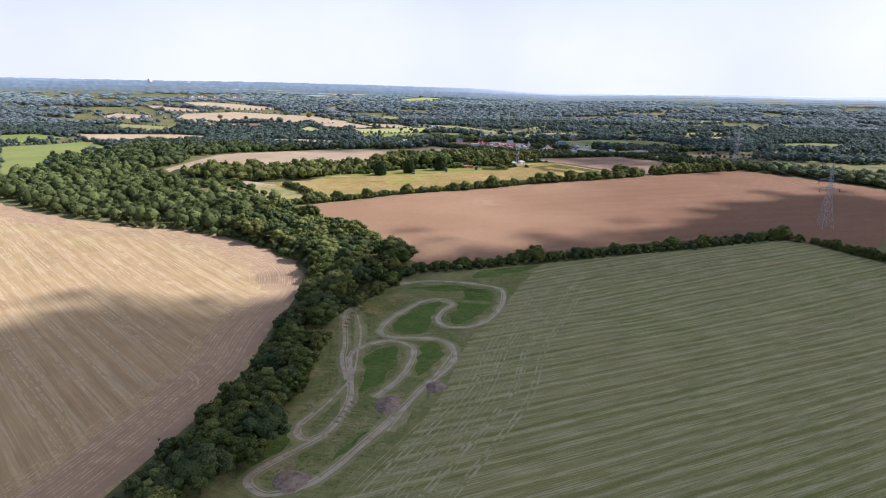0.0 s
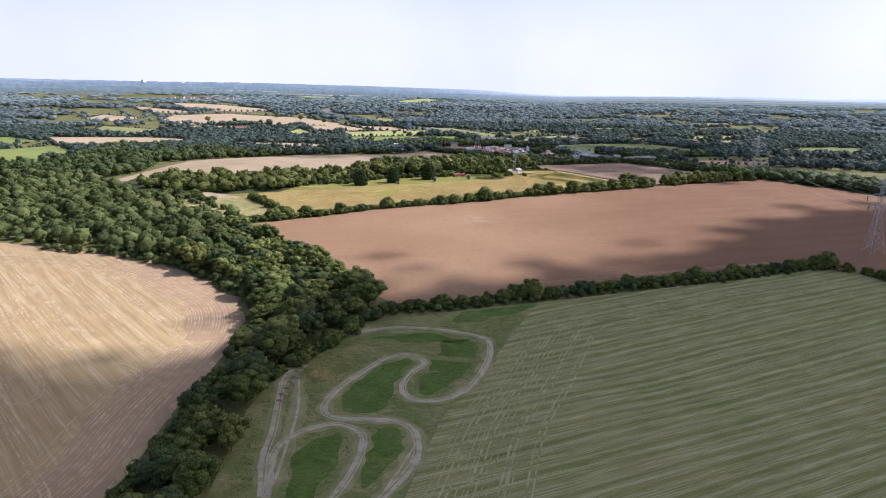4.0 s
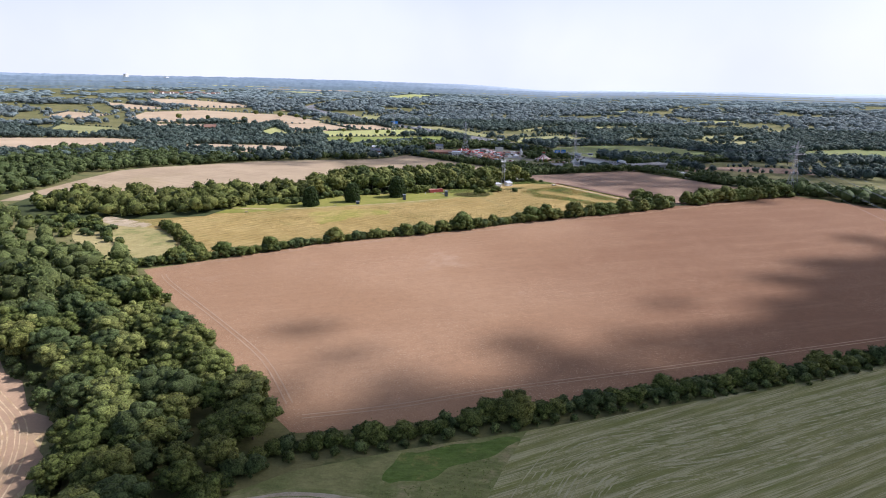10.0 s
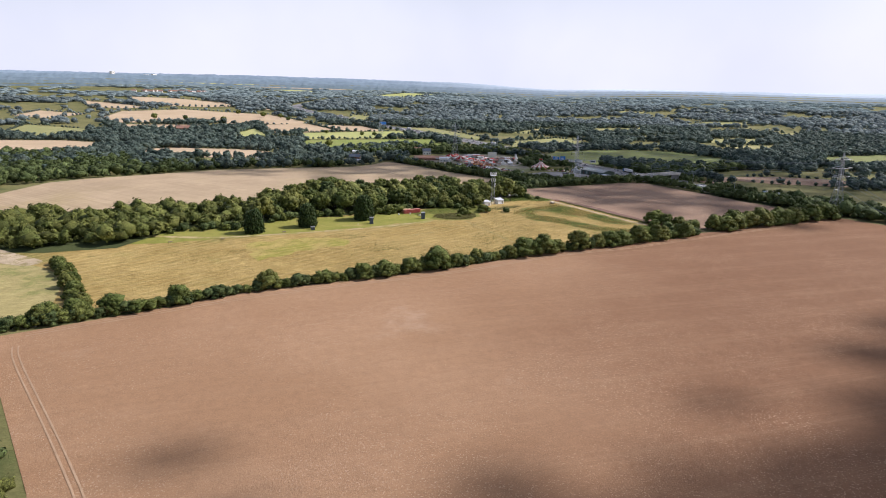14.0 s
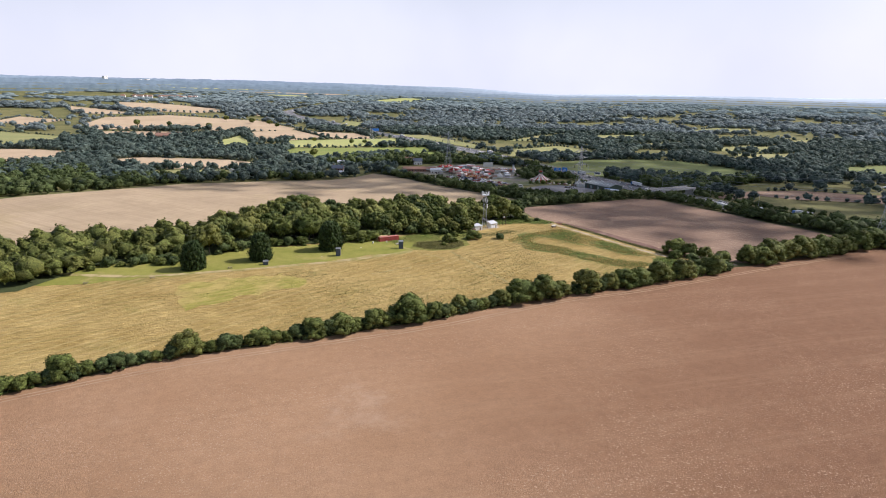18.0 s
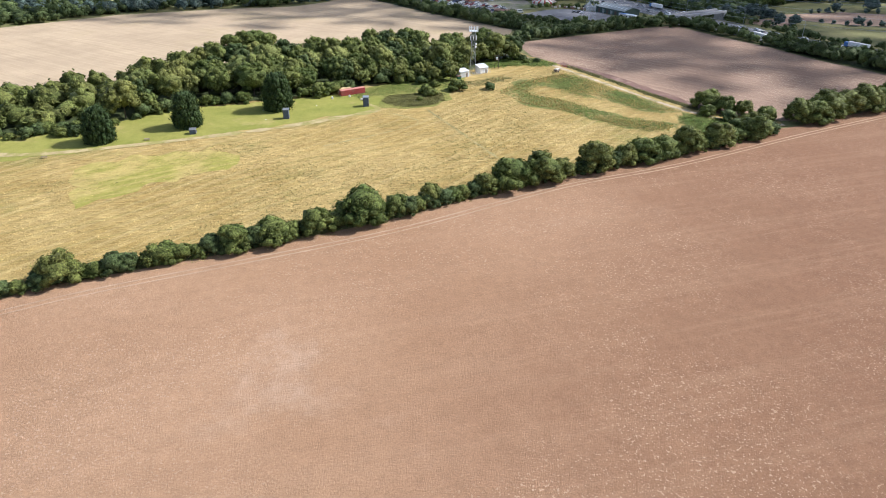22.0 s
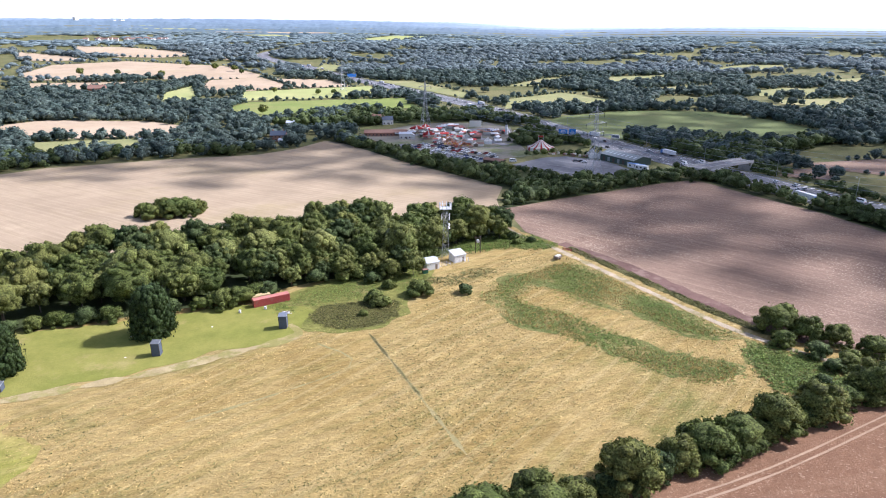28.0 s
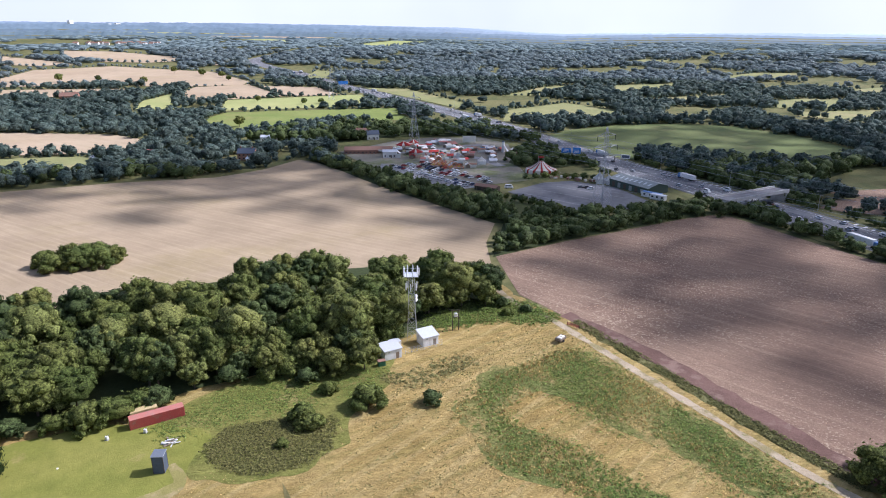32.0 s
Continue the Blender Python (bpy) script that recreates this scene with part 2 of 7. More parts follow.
M["hay_line"] = soil("hay_line", (0.37, 0.35, 0.195), (0.42, 0.39, 0.225), 0.1, 1.5, 0.4, (0.25, 0.245, 0.095), (0.46, 0.58), 0.25)
M["headland"] = soil("headland", (0.43, 0.285, 0.175), (0.48, 0.325, 0.20), 0.03, 1.8, 0.4, (0.42, 0.30, 0.17), (0.5, 0.66), 0.06)
M["bank_green"] = soil("bank_green", (0.165, 0.18, 0.04), (0.235, 0.225, 0.06), 0.06, 1.4, 0.5, (0.31, 0.25, 0.09), (0.55, 0.7), 0.08, tousle_shade=(20, 1.6, 0.55), bump=1.0)
M["dry_line"] = soil("dry_line", (0.29, 0.26, 0.11), (0.35, 0.29, 0.13), 0.1, 1.5, 0.4)
M["worn_dirt"] = soil("worn_dirt", (0.44, 0.375, 0.265), (0.50, 0.43, 0.315), 0.2, 2.5, 0.45, (0.33, 0.295, 0.17), (0.5, 0.64), 0.3)
M["track_mown"] = soil("track_mown", (0.26, 0.255, 0.108), (0.325, 0.305, 0.145), 0.1, 1.8, 0.4, (0.19, 0.21, 0.07))
M["tram_pale"] = soil("tram_pale", (0.395, 0.268, 0.168), (0.44, 0.31, 0.20), 0.1, 2.0, 0.2)
M["track_green"] = soil("track_green", (0.185, 0.205, 0.068), (0.245, 0.24, 0.092), 0.05, 1.6, 0.4, (0.32, 0.28, 0.135), (0.52, 0.66), 0.07, tousle_shade=(0, 2.5, 0.45))
M["lush_grass"] = soil("lush_grass", (0.092, 0.15, 0.027), (0.128, 0.18, 0.042), 0.08, 1.4, 0.5, (0.21, 0.20, 0.062), (0.55, 0.7), 0.1, tousle_shade=(10, 2.0, 0.55))
M["bright_green"] = soil("bright_green", (0.195, 0.25, 0.062), (0.24, 0.275, 0.078), 0.008, 0.6, 0.25, (0.27, 0.27, 0.09), (0.52, 0.7), 0.01, mid=0.03)
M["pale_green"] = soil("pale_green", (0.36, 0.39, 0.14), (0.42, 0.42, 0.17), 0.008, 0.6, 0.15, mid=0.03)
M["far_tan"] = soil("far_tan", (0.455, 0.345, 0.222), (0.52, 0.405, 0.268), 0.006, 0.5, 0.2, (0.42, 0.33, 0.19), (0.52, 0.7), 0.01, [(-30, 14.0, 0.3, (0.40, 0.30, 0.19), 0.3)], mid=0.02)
M["pale_meadow"] = soil("pale_meadow", (0.36, 0.305, 0.13), (0.41, 0.345, 0.155), 0.02, 1.2, 0.4, (0.22, 0.225, 0.075), (0.48, 0.62), 0.03, tousle_shade=(10, 2.5, 0.4))
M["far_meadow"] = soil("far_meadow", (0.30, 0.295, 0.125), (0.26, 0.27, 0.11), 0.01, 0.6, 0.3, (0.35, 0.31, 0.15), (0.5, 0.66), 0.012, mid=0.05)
M["grey_green"] = soil("grey_green", (0.165, 0.20, 0.072), (0.20, 0.225, 0.085), 0.008, 0.8, 0.25, (0.24, 0.24, 0.10), (0.52, 0.7), 0.02, [(-20, 12.0, 0.35, (0.14, 0.175, 0.06), 0.4)], mid=0.03)
# floor under trees: their shade is put into this dark colour
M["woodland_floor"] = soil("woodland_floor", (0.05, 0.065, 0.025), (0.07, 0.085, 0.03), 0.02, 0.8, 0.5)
M["gravel"] = soil("gravel", (0.30, 0.30, 0.30), (0.37, 0.36, 0.36), 0.05, 1.5, 0.2, (0.24, 0.24, 0.24))
M["asphalt"] = soil("asphalt", (0.19, 0.19, 0.195), (0.23, 0.23, 0.235), 0.05, 2.0, 0.15, (0.15, 0.15, 0.155), bump=0.1)
M["oak"] = leafy("oak_leaves", (0.104, 0.132, 0.034), (0.198, 0.202, 0.054), 0.4)
M["ash"] = leafy("ash_leaves", (0.145, 0.180, 0.050), (0.235, 0.242, 0.070), 0.4)
M["dark_leaf"] = leafy("dark_leaves", (0.068, 0.100, 0.036), (0.108, 0.138, 0.046), 0.4)
M["hedge_leaf"] = leafy("hedge_leaves", (0.088, 0.120, 0.030), (0.158, 0.178, 0.046), 0.4)
M["belt_leaf"] = leafy("belt_leaves", (0.080, 0.114, 0.036), (0.138, 0.164, 0.052), 0.4)
# blue distance haze put into these two leaf colours; extra translucency lifts dark sides
M["far_leaf_hazed"] = leafy("far_leaves_hazed", (0.098, 0.144, 0.122), (0.158, 0.196, 0.154), 0.35, grain=0.8, through=0.38)
M["mid_leaf_hazed"] = leafy("mid_leaves_hazed", (0.180, 0.235, 0.240), (0.232, 0.282, 0.272), 0.3, grain=0.6, through=0.42)
M["cypress"] = leafy("cypress_leaves", (0.040, 0.066, 0.022), (0.058, 0.086, 0.028), 0.4)
M["bramble"] = leafy("bramble_leaves", (0.20, 0.195, 0.066), (0.25, 0.23, 0.086), 0.3, relief=0)
M["bramble_dark"] = leafy("bramble_patch_leaves", (0.135, 0.140, 0.042), (0.175, 0.165, 0.055), 0.3, relief=0)
M["weed_leaf"] = leafy("weed_leaves", (0.150, 0.210, 0.045), (0.210, 0.245, 0.060), 0.3, relief=0)
M["straw"] = leafy("straw_blades", (0.50, 0.36, 0.135), (0.58, 0.43, 0.18), 0.3, relief=0)
M["litter"] = leafy("litter", (0.45, 0.29, 0.165), (0.52, 0.355, 0.215), 0.35, relief=0)
M["bark"] = paint("bark", (0.13, 0.10, 0.07), 0.9, 0, 0.5, 3.0)

# ---- the lie of the land ----
YS = [-520, 299, 390, 520, 624, 728, 806, 910, 1027, 1274, 1950, 2860, 6500]
ZS = [0.0, 0.0, 5.9, 10.4, 13.7, 14.3, 13.7, 8.5, 3.9, -1.3, 0.0, 2.6, 2.6]
AZ = [-180, -70, -43, -34.6, -22, -8.4, 0.9, 9.6, 21.2, 60, 180]
ZF = [30, 83, 89, 90, 76, 57, 35, 47, 40, 38, 30]


def height(x, y):
    """Ground level: the field's gentle crest, the valley behind it and the far hills."""
    x, y = np.asarray(x, float), np.asarray(y, float)
    r = np.hypot(x, y - 296)
    s = np.clip((r - 1450) / 3000, 0, 1)
    s = s * s * (3 - 2 * s)
    z = np.interp(y, YS, ZS) * (1 - s) + np.interp(np.degrees(np.arctan2(x, y - 296)), AZ, ZF) * s
    return z - np.clip(r - 4600, 0, None) * 0.25


def flat(x, y):
    return float(height(x, y))


def mesh_of(name, verts, faces, smooth=False):
    me = bpy.data.meshes.new(name)
    me.from_pydata([tuple(v) for v in verts], [], [tuple(f) for f in faces])
    if smooth:
        me.shade_smooth()
    me.update()
    return me


def thing(name, verts, faces, material, parent=None, label="", smooth=False):
    ob = new(name, mesh_of(name, verts, faces, smooth))
    ob.data.materials.append(M[material] if isinstance(material, str) else material)
    if parent:
        ob.parent = parent
    if label:
        ob["label"] = label
    return ob


def part(name, bm, material, parent=None, label="", smooth=False):
    me = bpy.data.meshes.new(name)
    bm.to_mesh(me)
    bm.free()
    if smooth:
        me.shade_smooth()
    me.materials.append(M[material] if isinstance(material, str) else material)
    ob = new(name, me)
    if parent:
        ob.parent = parent
    if label:
        ob["label"] = label
    return ob


def spread_axis(lo, a, b, hi, step):
    mid = list(np.arange(a, b + 0.1, step))
    out, d, v = [], step, b
    while v < hi:
        d *= 1.16
        v += d
        out.append(v)
    back, d, v = [], step, a
    while v > lo:
        d *= 1.16
        v -= d
        back.append(v)
    return np.array(back[::-1] + mid + out)


gx, gy = spread_axis(-4900, -470, 340, 4900, 11), spread_axis(-4600, 80, 1300, 5000, 11)
XX, YY = np.meshgrid(gx, gy)
gv = np.stack([XX.ravel(), YY.ravel(), height(XX, YY).ravel()], 1)
nx = len(gx)
gf = [(j * nx + i, j * nx + i + 1, (j + 1) * nx + i + 1, (j + 1) * nx + i) for j in range(len(gy) - 1) for i in range(nx - 1)]
ground = thing("ground", gv, gf, "grass_rough", smooth=True)
tagged(ground, "rolling farmland in rough dry summer grass", "ground", kind="structure")


def resampled(pts, step, closed=True):
    out, n = [], len(pts)
    for i in range(n if closed else n - 1):
        a, b = np.array(pts[i], float), np.array(pts[(i + 1) % n], float)
        k = max(1, int(np.linalg.norm(b - a) / step))
        out += [tuple(a + (b - a) * j / k) for j in range(k)]
    return out if closed else out + [tuple(map(float, pts[-1]))]


def rounded(pts, closed=True, k=4):
    """Catmull-Rom through the points."""
    p, n, out = [np.array(q, float) for q in pts], len(pts), []
    for i in range(n if closed else n - 1):
        if closed:
            a, b, c, d = p[i - 1], p[i], p[(i + 1) % n], p[(i + 2) % n]
        else:
            a, b, c, d = p[max(i - 1, 0)], p[i], p[i + 1], p[min(i + 2, n - 1)]
        for j in range(k):
            u = j / k
            out.append(tuple(0.5 * (2 * b + (c - a) * u + (2 * a - 5 * b + 4 * c - d) * u * u + (3 * b - a - 3 * c + d) * u ** 3)))
    return out if closed else out + [tuple(p[-1])]


def inside(poly, x, y):
    x, y = np.asarray(x, float), np.asarray(y, float)
    hit = np.zeros(x.shape, bool)
    n = len(poly)
    for i in range(n):
        (x1, y1), (x2, y2) = poly[i], poly[(i + 1) % n]
        if y1 == y2:
            continue
        hit ^= ((y1 > y) != (y2 > y)) & (x < (x2 - x1) * (y - y1) / (y2 - y1) + x1)
    return hit


from mathutils import geometry


def drape(name, poly, material, lift=0.1, cell=9.0, label="", curve=False, category="field", wave=0.0):
    """A field: a sheet over the ground inside the outline."""
    if curve:
        poly = rounded(poly)
    edge = resampled(poly, cell)
    if wave:
        edge = [(x + wave * noise.noise((x * 0.11, y * 0.11, 3)), y + wave * noise.noise((x * 0.11, y * 0.11, 9))) for x, y in edge]
    xs, ys = [p[0] for p in edge], [p[1] for p in edge]
    qx, qy = np.meshgrid(np.arange(min(xs) + cell / 2, max(xs), cell), np.arange(min(ys) + cell / 2, max(ys), cell))
    keep = inside(edge, qx, qy)
    pts = [Vector(p) for p in edge] + [Vector((a, b)) for a, b in zip(qx[keep], qy[keep])]
    v, _, f, *_ = geometry.delaunay_2d_cdt(pts, [], [list(range(len(edge)))], 1, 0.01)
    va = np.array([(p.x, p.y) for p in v])
    ob = thing(name, np.column_stack([va, height(va[:, 0], va[:, 1]) + lift]), f, material, smooth=True)
    if ob.data.polygons and sum(p.normal.z for p in ob.data.polygons) < 0:
        ob.data.flip_normals()
    return tagged(ob, label, category, kind="structure")


def ribbon_mesh(pts, width, lift=0.15, step=5.0, verts=None, faces=None, jitter=0.0):
    """Adds a strip along a line to verts and faces."""
    verts, faces = ([], []) if verts is None else (verts, faces)
    line = resampled(pts, step, closed=False)
    base = len(verts)
    for i, p in enumerate(line):
        a, b = np.array(line[max(i - 1, 0)]), np.array(line[min(i + 1, len(line) - 1)])
        d = (b - a) / (np.linalg.norm(b - a) + 1e-9)
        n = np.array([-d[1], d[0]])
        w = width * (1 + jitter * noise.noise((p[0] * 0.2, p[1] * 0.2, 1)))
        for s in (-0.5, 0.5):
            q = np.array(p) + n * s * w
            verts.append((q[0], q[1], flat(q[0], q[1]) + lift))
    for i in range(len(line) - 1):
        k = base + 2 * i
        faces.append((k + 1, k, k + 2, k + 3))
    return verts, faces


def shifted(pts, d):
    """The line moved sideways to its left by d."""
    out = []
    for i, p in enumerate(pts):
        a, b = np.array(pts[max(i - 1, 0)], float), np.array(pts[min(i + 1, len(pts) - 1)], float)
        v = (b - a) / (np.linalg.norm(b - a) + 1e-9)
        out.append((p[0] - v[1] * d, p[1] + v[0] * d))
    return out


# ---- the fields near the path ----
TAN_EDGE = [(-120, 52), (-114, 127), (-112, 169), (-113, 208), (-120, 240), (-124, 273), (-130, 312), (-146, 341), (-170, 359), (-208, 382), (-255, 395), (-298, 398), (-352, 412), (-425, 443)]
drape("field_stubble", TAN_EDGE + [(-546, 448), (-611, 390), (-624, 0), (-390, -104), (-124, -78)], "stubble", 0.10, 10, "cut straw-coloured stubble field with curving tractor lines")
drape("field_hay", [(-13, 346), (-8, 363), (38, 385), (91, 412), (140, 441), (157, 434), (185, 394), (260, 286), (338, 78), (312, -156), (-78, -156), (-68, 78), (-56, 136), (-49, 148), (-44, 168), (-39, 199), (-36, 252), (-27, 290)], "hay_green", 0.10, 10, "mown green hayfield with pale raked lines")
drape("motocross_ground", [(-81, -78), (-68, 78), (-56, 136), (-49, 148), (-44, 168), (-39, 199), (-36, 252), (-27, 290), (-13, 346), (-8, 363), (-42, 348), (-69, 334), (-83, 321), (-99, 286), (-98, 247), (-86, 195), (-91, 159), (-104, 117), (-120, 52), (-124, -78)], "track_green", 0.12, 6, "grassed strip holding the dirt-bike circuit", category="ground")
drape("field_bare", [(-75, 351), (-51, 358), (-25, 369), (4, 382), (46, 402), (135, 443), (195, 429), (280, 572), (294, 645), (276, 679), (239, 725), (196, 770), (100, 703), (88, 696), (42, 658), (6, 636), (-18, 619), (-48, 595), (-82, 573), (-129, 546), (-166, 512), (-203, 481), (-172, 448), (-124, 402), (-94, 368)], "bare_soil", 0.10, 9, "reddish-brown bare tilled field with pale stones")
RANGE = [(-214, 485), (-166, 515), (-129, 549), (-82, 576), (-48, 598), (-18, 621), (6, 638), (42, 660), (86, 696), (78, 715), (56, 719), (40, 738), (18, 767), (3, 788), (-16, 809), (-26, 796), (-52, 764), (-91, 736), (-124, 708), (-169, 682), (-234, 644), (-306, 611), (-318, 572), (-273, 552), (-240, 520)]
drape("meadow_dry", RANGE, "dry_meadow", 0.10, 6, "dry yellow rough grass meadow")
drape("lawn_mown", [(-195, 663), (-164, 684), (-136, 698), (-122, 706), (-100, 716), (-82, 718), (-78, 708), (-79, 699), (-83, 693), (-101, 679), (-117, 667), (-138, 653), (-162, 637), (-214, 608), (-240, 611)], "mown_grass", 0.16, 2, "close-mown green shooting lawn", curve=True, category="lawn", wave=4.0)
drape("mown_strip", [(-169, 617), (-149, 630), (-127, 644), (-114, 636), (-112, 625), (-127, 611), (-137, 598), (-148, 590)], "mown_strip", 0.15, 2.0, "yellow-green mown strip of meadow", wave=8.0)
drape("weed_patch", [(-26, 735), (-19, 723), (-13, 715), (2, 710), (12, 702), (24, 693), (37, 687), (46, 689), (49, 697), (40, 700), (28, 704), (13, 715), (2, 726), (-9, 728), (-13, 738), (-4, 747), (3, 744), (12, 736), (29, 727), (35, 718), (44, 714), (54, 715), (45, 720), (34, 739), (18, 762), (3, 773), (-15, 755)], "weeds", 0.14, 1.6, "rank green weeds and nettles in the meadow", wave=6.0)
drape("weed_fringe", [(5, 775), (16, 765), (28, 750), (40, 734), (52, 718), (60, 710), (70, 700), (60, 690), (52, 700), (54, 714), (44, 716), (34, 722), (22, 728), (12, 733), (4, 744), (-2, 750), (-12, 752), (-4, 768)], "weeds", 0.13, 1.6, "olive weeds thinning out towards the lane", wave=6.0)
drape("bank_grass", [(-98, 711), (-94, 722), (-84, 738), (-68, 750), (-50, 760), (-42, 752), (-44, 740), (-48, 731), (-47, 718), (-51, 706), (-60, 701), (-71, 701), (-80, 704), (-88, 707)], "bank_green", 0.15, 1.6, "green weeds between the wood and the dry meadow", wave=4.0)
drape("field_wheat", [(-400, 612), (-345, 636), (-292, 645), (-231, 690), (-188, 742), (-150, 768), (-112, 796), (-66, 822), (-24, 836), (-31, 880), (-30, 933), (-58, 961), (-103, 1014), (-159, 1066), (-198, 1089), (-208, 1046), (-228, 1010), (-282, 979), (-344, 930), (-416, 780)], "wheat_stubble", 0.12, 10, "pale cut wheat field on a slope")
drape("woodland_floor", [(-335, 560), (-300, 575), (-262, 580), (-230, 596), (-221, 638), (-182, 660), (-164, 688), (-136, 702), (-107, 718), (-91, 735), (-68, 752), (-36, 786), (-20, 801), (-24, 836), (-65, 838), (-107, 820), (-140, 794), (-185, 752), (-231, 695), (-292, 648), (-390, 640), (-380, 590)], "woodland_floor", 0.24, 8, "litter and undergrowth under the wood, tree shade in its colour", category="ground")
drape("field_brown_far", [(-25, 859), (4, 889), (65, 944), (83, 956), (92, 954), (114, 913), (134, 876), (148, 837), (182, 780), (104, 708), (88, 709), (72, 718), (58, 727), (47, 741), (38, 755), (24, 772), (6, 792), (-13, 813)], "brown_far", 0.12, 8, "dull brown harvested field with rows of chaff")
LANE = [(-29, 832), (-14, 805), (-5, 797), (4, 785), (18, 766), (30, 750), (40, 737), (49, 725), (60, 714), (78, 702), (94, 703)]
v, f = ribbon_mesh(shifted(rounded(LANE, False), 1.0), 6.0, 0.17, 2.0, jitter=0.6)
tagged(thing("lane_verge", v, f, "dry_meadow"), "dry straw-coloured verges of the lane", "verge", kind="structure")
M["dark_soil"] = soil("dark_soil", (0.155, 0.092, 0.072), (0.19, 0.115, 0.09), 0.05, 1.4, 0.4, (0.24, 0.16, 0.125), (0.5, 0.62), 0.12)
v, f = ribbon_mesh(rounded([(2, 797), (12, 788), (22, 778), (31, 767), (42, 752), (53, 737), (62, 725), (74, 716)], False), 6.0, 0.15, 3.0, jitter=0.5)
tagged(thing("damp_soil", v, f, "dark_soil"), "dark turned soil along the edge of the brown field", "soil", kind="stuff")
v, f = ribbon_mesh(rounded(LANE, False), 2.4, 0.22, 2.0, jitter=0.6)
tagged(thing("lane", v, f, "path_dirt"), "pale dirt farm lane with a grassy middle", "lane", kind="structure")
v, f = ribbon_mesh(rounded([(-140, 650), (-117, 664), (-104, 673), (-91, 684), (-80, 693), (-77, 699), (-82, 704)], False), 3.6, 0.20, 2.0, jitter=1.2)
ribbon_mesh(rounded([(-247, 621), (-195, 624), (-162, 638), (-140, 650)], False), 3.4, 0.24, 4.0, v, f, 0.6)
tagged(thing("path", v, f, "worn_path"), "worn pale path along the mown lawn", "path", kind="structure")
drape("yard_meadow", [(-288, 572), (-273, 560), (-250, 560), (-228, 548), (-210, 524), (-203, 503), (-214, 482), (-238, 486), (-262, 512), (-286, 540)], "pale_meadow", 0.2, 6, "pale yellow cropped meadow behind the hedge", curve=True, category="meadow")
drape("yard_dirt", [(-293, 583), (-280, 579), (-262, 572), (-251, 567), (-254, 559), (-271, 561), (-287, 569)], "path_dirt", 0.26, 5, "small grey dirt hardstanding by the wood", curve=True, category="yard")

v, f = ribbon_mesh(rounded([(x - 12, y - 4) for x, y in TAN_EDGE], False), 22, 0.12, 6.0, jitter=0.6)
tagged(thing("stubble_headland", v, f, "headland"), "paler driven headland round the stubble", "field", kind="structure")
# straight drill lines of the stubble, with loops where the tractor turned
v, f = [], []
way, across = np.array((math.cos(radians(-38)), math.sin(radians(-38)))), np.array((math.sin(radians(38)), math.cos(radians(38))))
rl = random.Random(12)
off = -150.0
while off < 260:
    off += rl.choice((2.2, 3.4, 5.2, 7.5, 11.0))
    start = np.array((-140.0, 205.0)) + across * off
    line = [tuple(start + way * d + across * 0.9 * math.sin(d * 0.03 + off)) for d in range(-420, 200, 12)]
    q = np.array(line)
    ok = inside([(x - 27, y - 9) for x, y in TAN_EDGE] + [(-546, 448), (-600, 390), (-600, 0), (-390, -90), (-138, -70)], q[:, 0], q[:, 1])
    line = [p for p, k in zip(line, ok) if k]
    first = rl.randrange(0, 8)
    line = line[first:len(line) - rl.randrange(0, 6)]
    if len(line) > 3:
        for d in (0, 1.9):
            ribbon_mesh(shifted(line, d), rl.uniform(0.25, 0.6), 0.125 + 0.001 * (len(v) % 17), 6.0, v, f, 1.6)
for turn in ([(-205, 255), (-162, 221), (-136, 201), (-127, 193), (-125, 185), (-130, 180), (-138, 179), (-150, 184)], [(-185, 239), (-189, 251), (-187, 260), (-173, 248), (-171, 239), (-178, 235)], [(-200, 285), (-173, 276), (-152, 268), (-146, 261), (-149, 255), (-165, 258)], [(-300, 330), (-262, 322), (-238, 314), (-236, 304), (-250, 300)]):
    for d in (0, 1.9):
        ribbon_mesh(shifted(rounded(turn, False), d), 0.4, 0.17, 4.0, v, f, 1.2)
tagged(thing("stubble_drill_lines", v, f, "straw_line"), "straight pale drill lines and turning loops in stubble", "tracks", kind="stuff")
# tractor lines that follow the edges of the fields
v, f = [], []
loop = [(x - 4, y) for x, y in TAN_EDGE]
for k in range(9):
    d = 1.5 + k * 2.5 + (k % 3) * 0.6
    line = rounded(shifted(loop, d), False)
    for s in (0, 1.9):
        ribbon_mesh(shifted(line, s), 0.4, 0.145, 5.0, v, f, 0.9)
tagged(thing("stubble_wheel_tracks", v, f, "straw_line"), "pale wheel tracks curving round the stubble", "tracks", kind="stuff")
EDGE_R = [(-68, 78), (-56, 136), (-44, 176), (-35, 208), (-31, 252), (-22, 290), (-12, 332), (4, 362), (38, 377), (91, 404), (132, 430)]
for k in range(8):
    d = -2.6 - k * 3.3 - (k % 2) * 0.9
    line = rounded(shifted(EDGE_R, d + 0.8 * math.sin(k * 2.4)), False)
    v, f = [], []
    for s in (0, 1.7):
        ribbon_mesh(shifted(line, s), 0.3 + 0.25 * (k % 2), 0.14 + 0.003 * k, 3.0, v, f, 0.9)
    tagged(thing("hay_wheel_track", v, f, "hay_line"), "pale raked hay line along the field edge", "track", kind="structure")
v, f = [], []
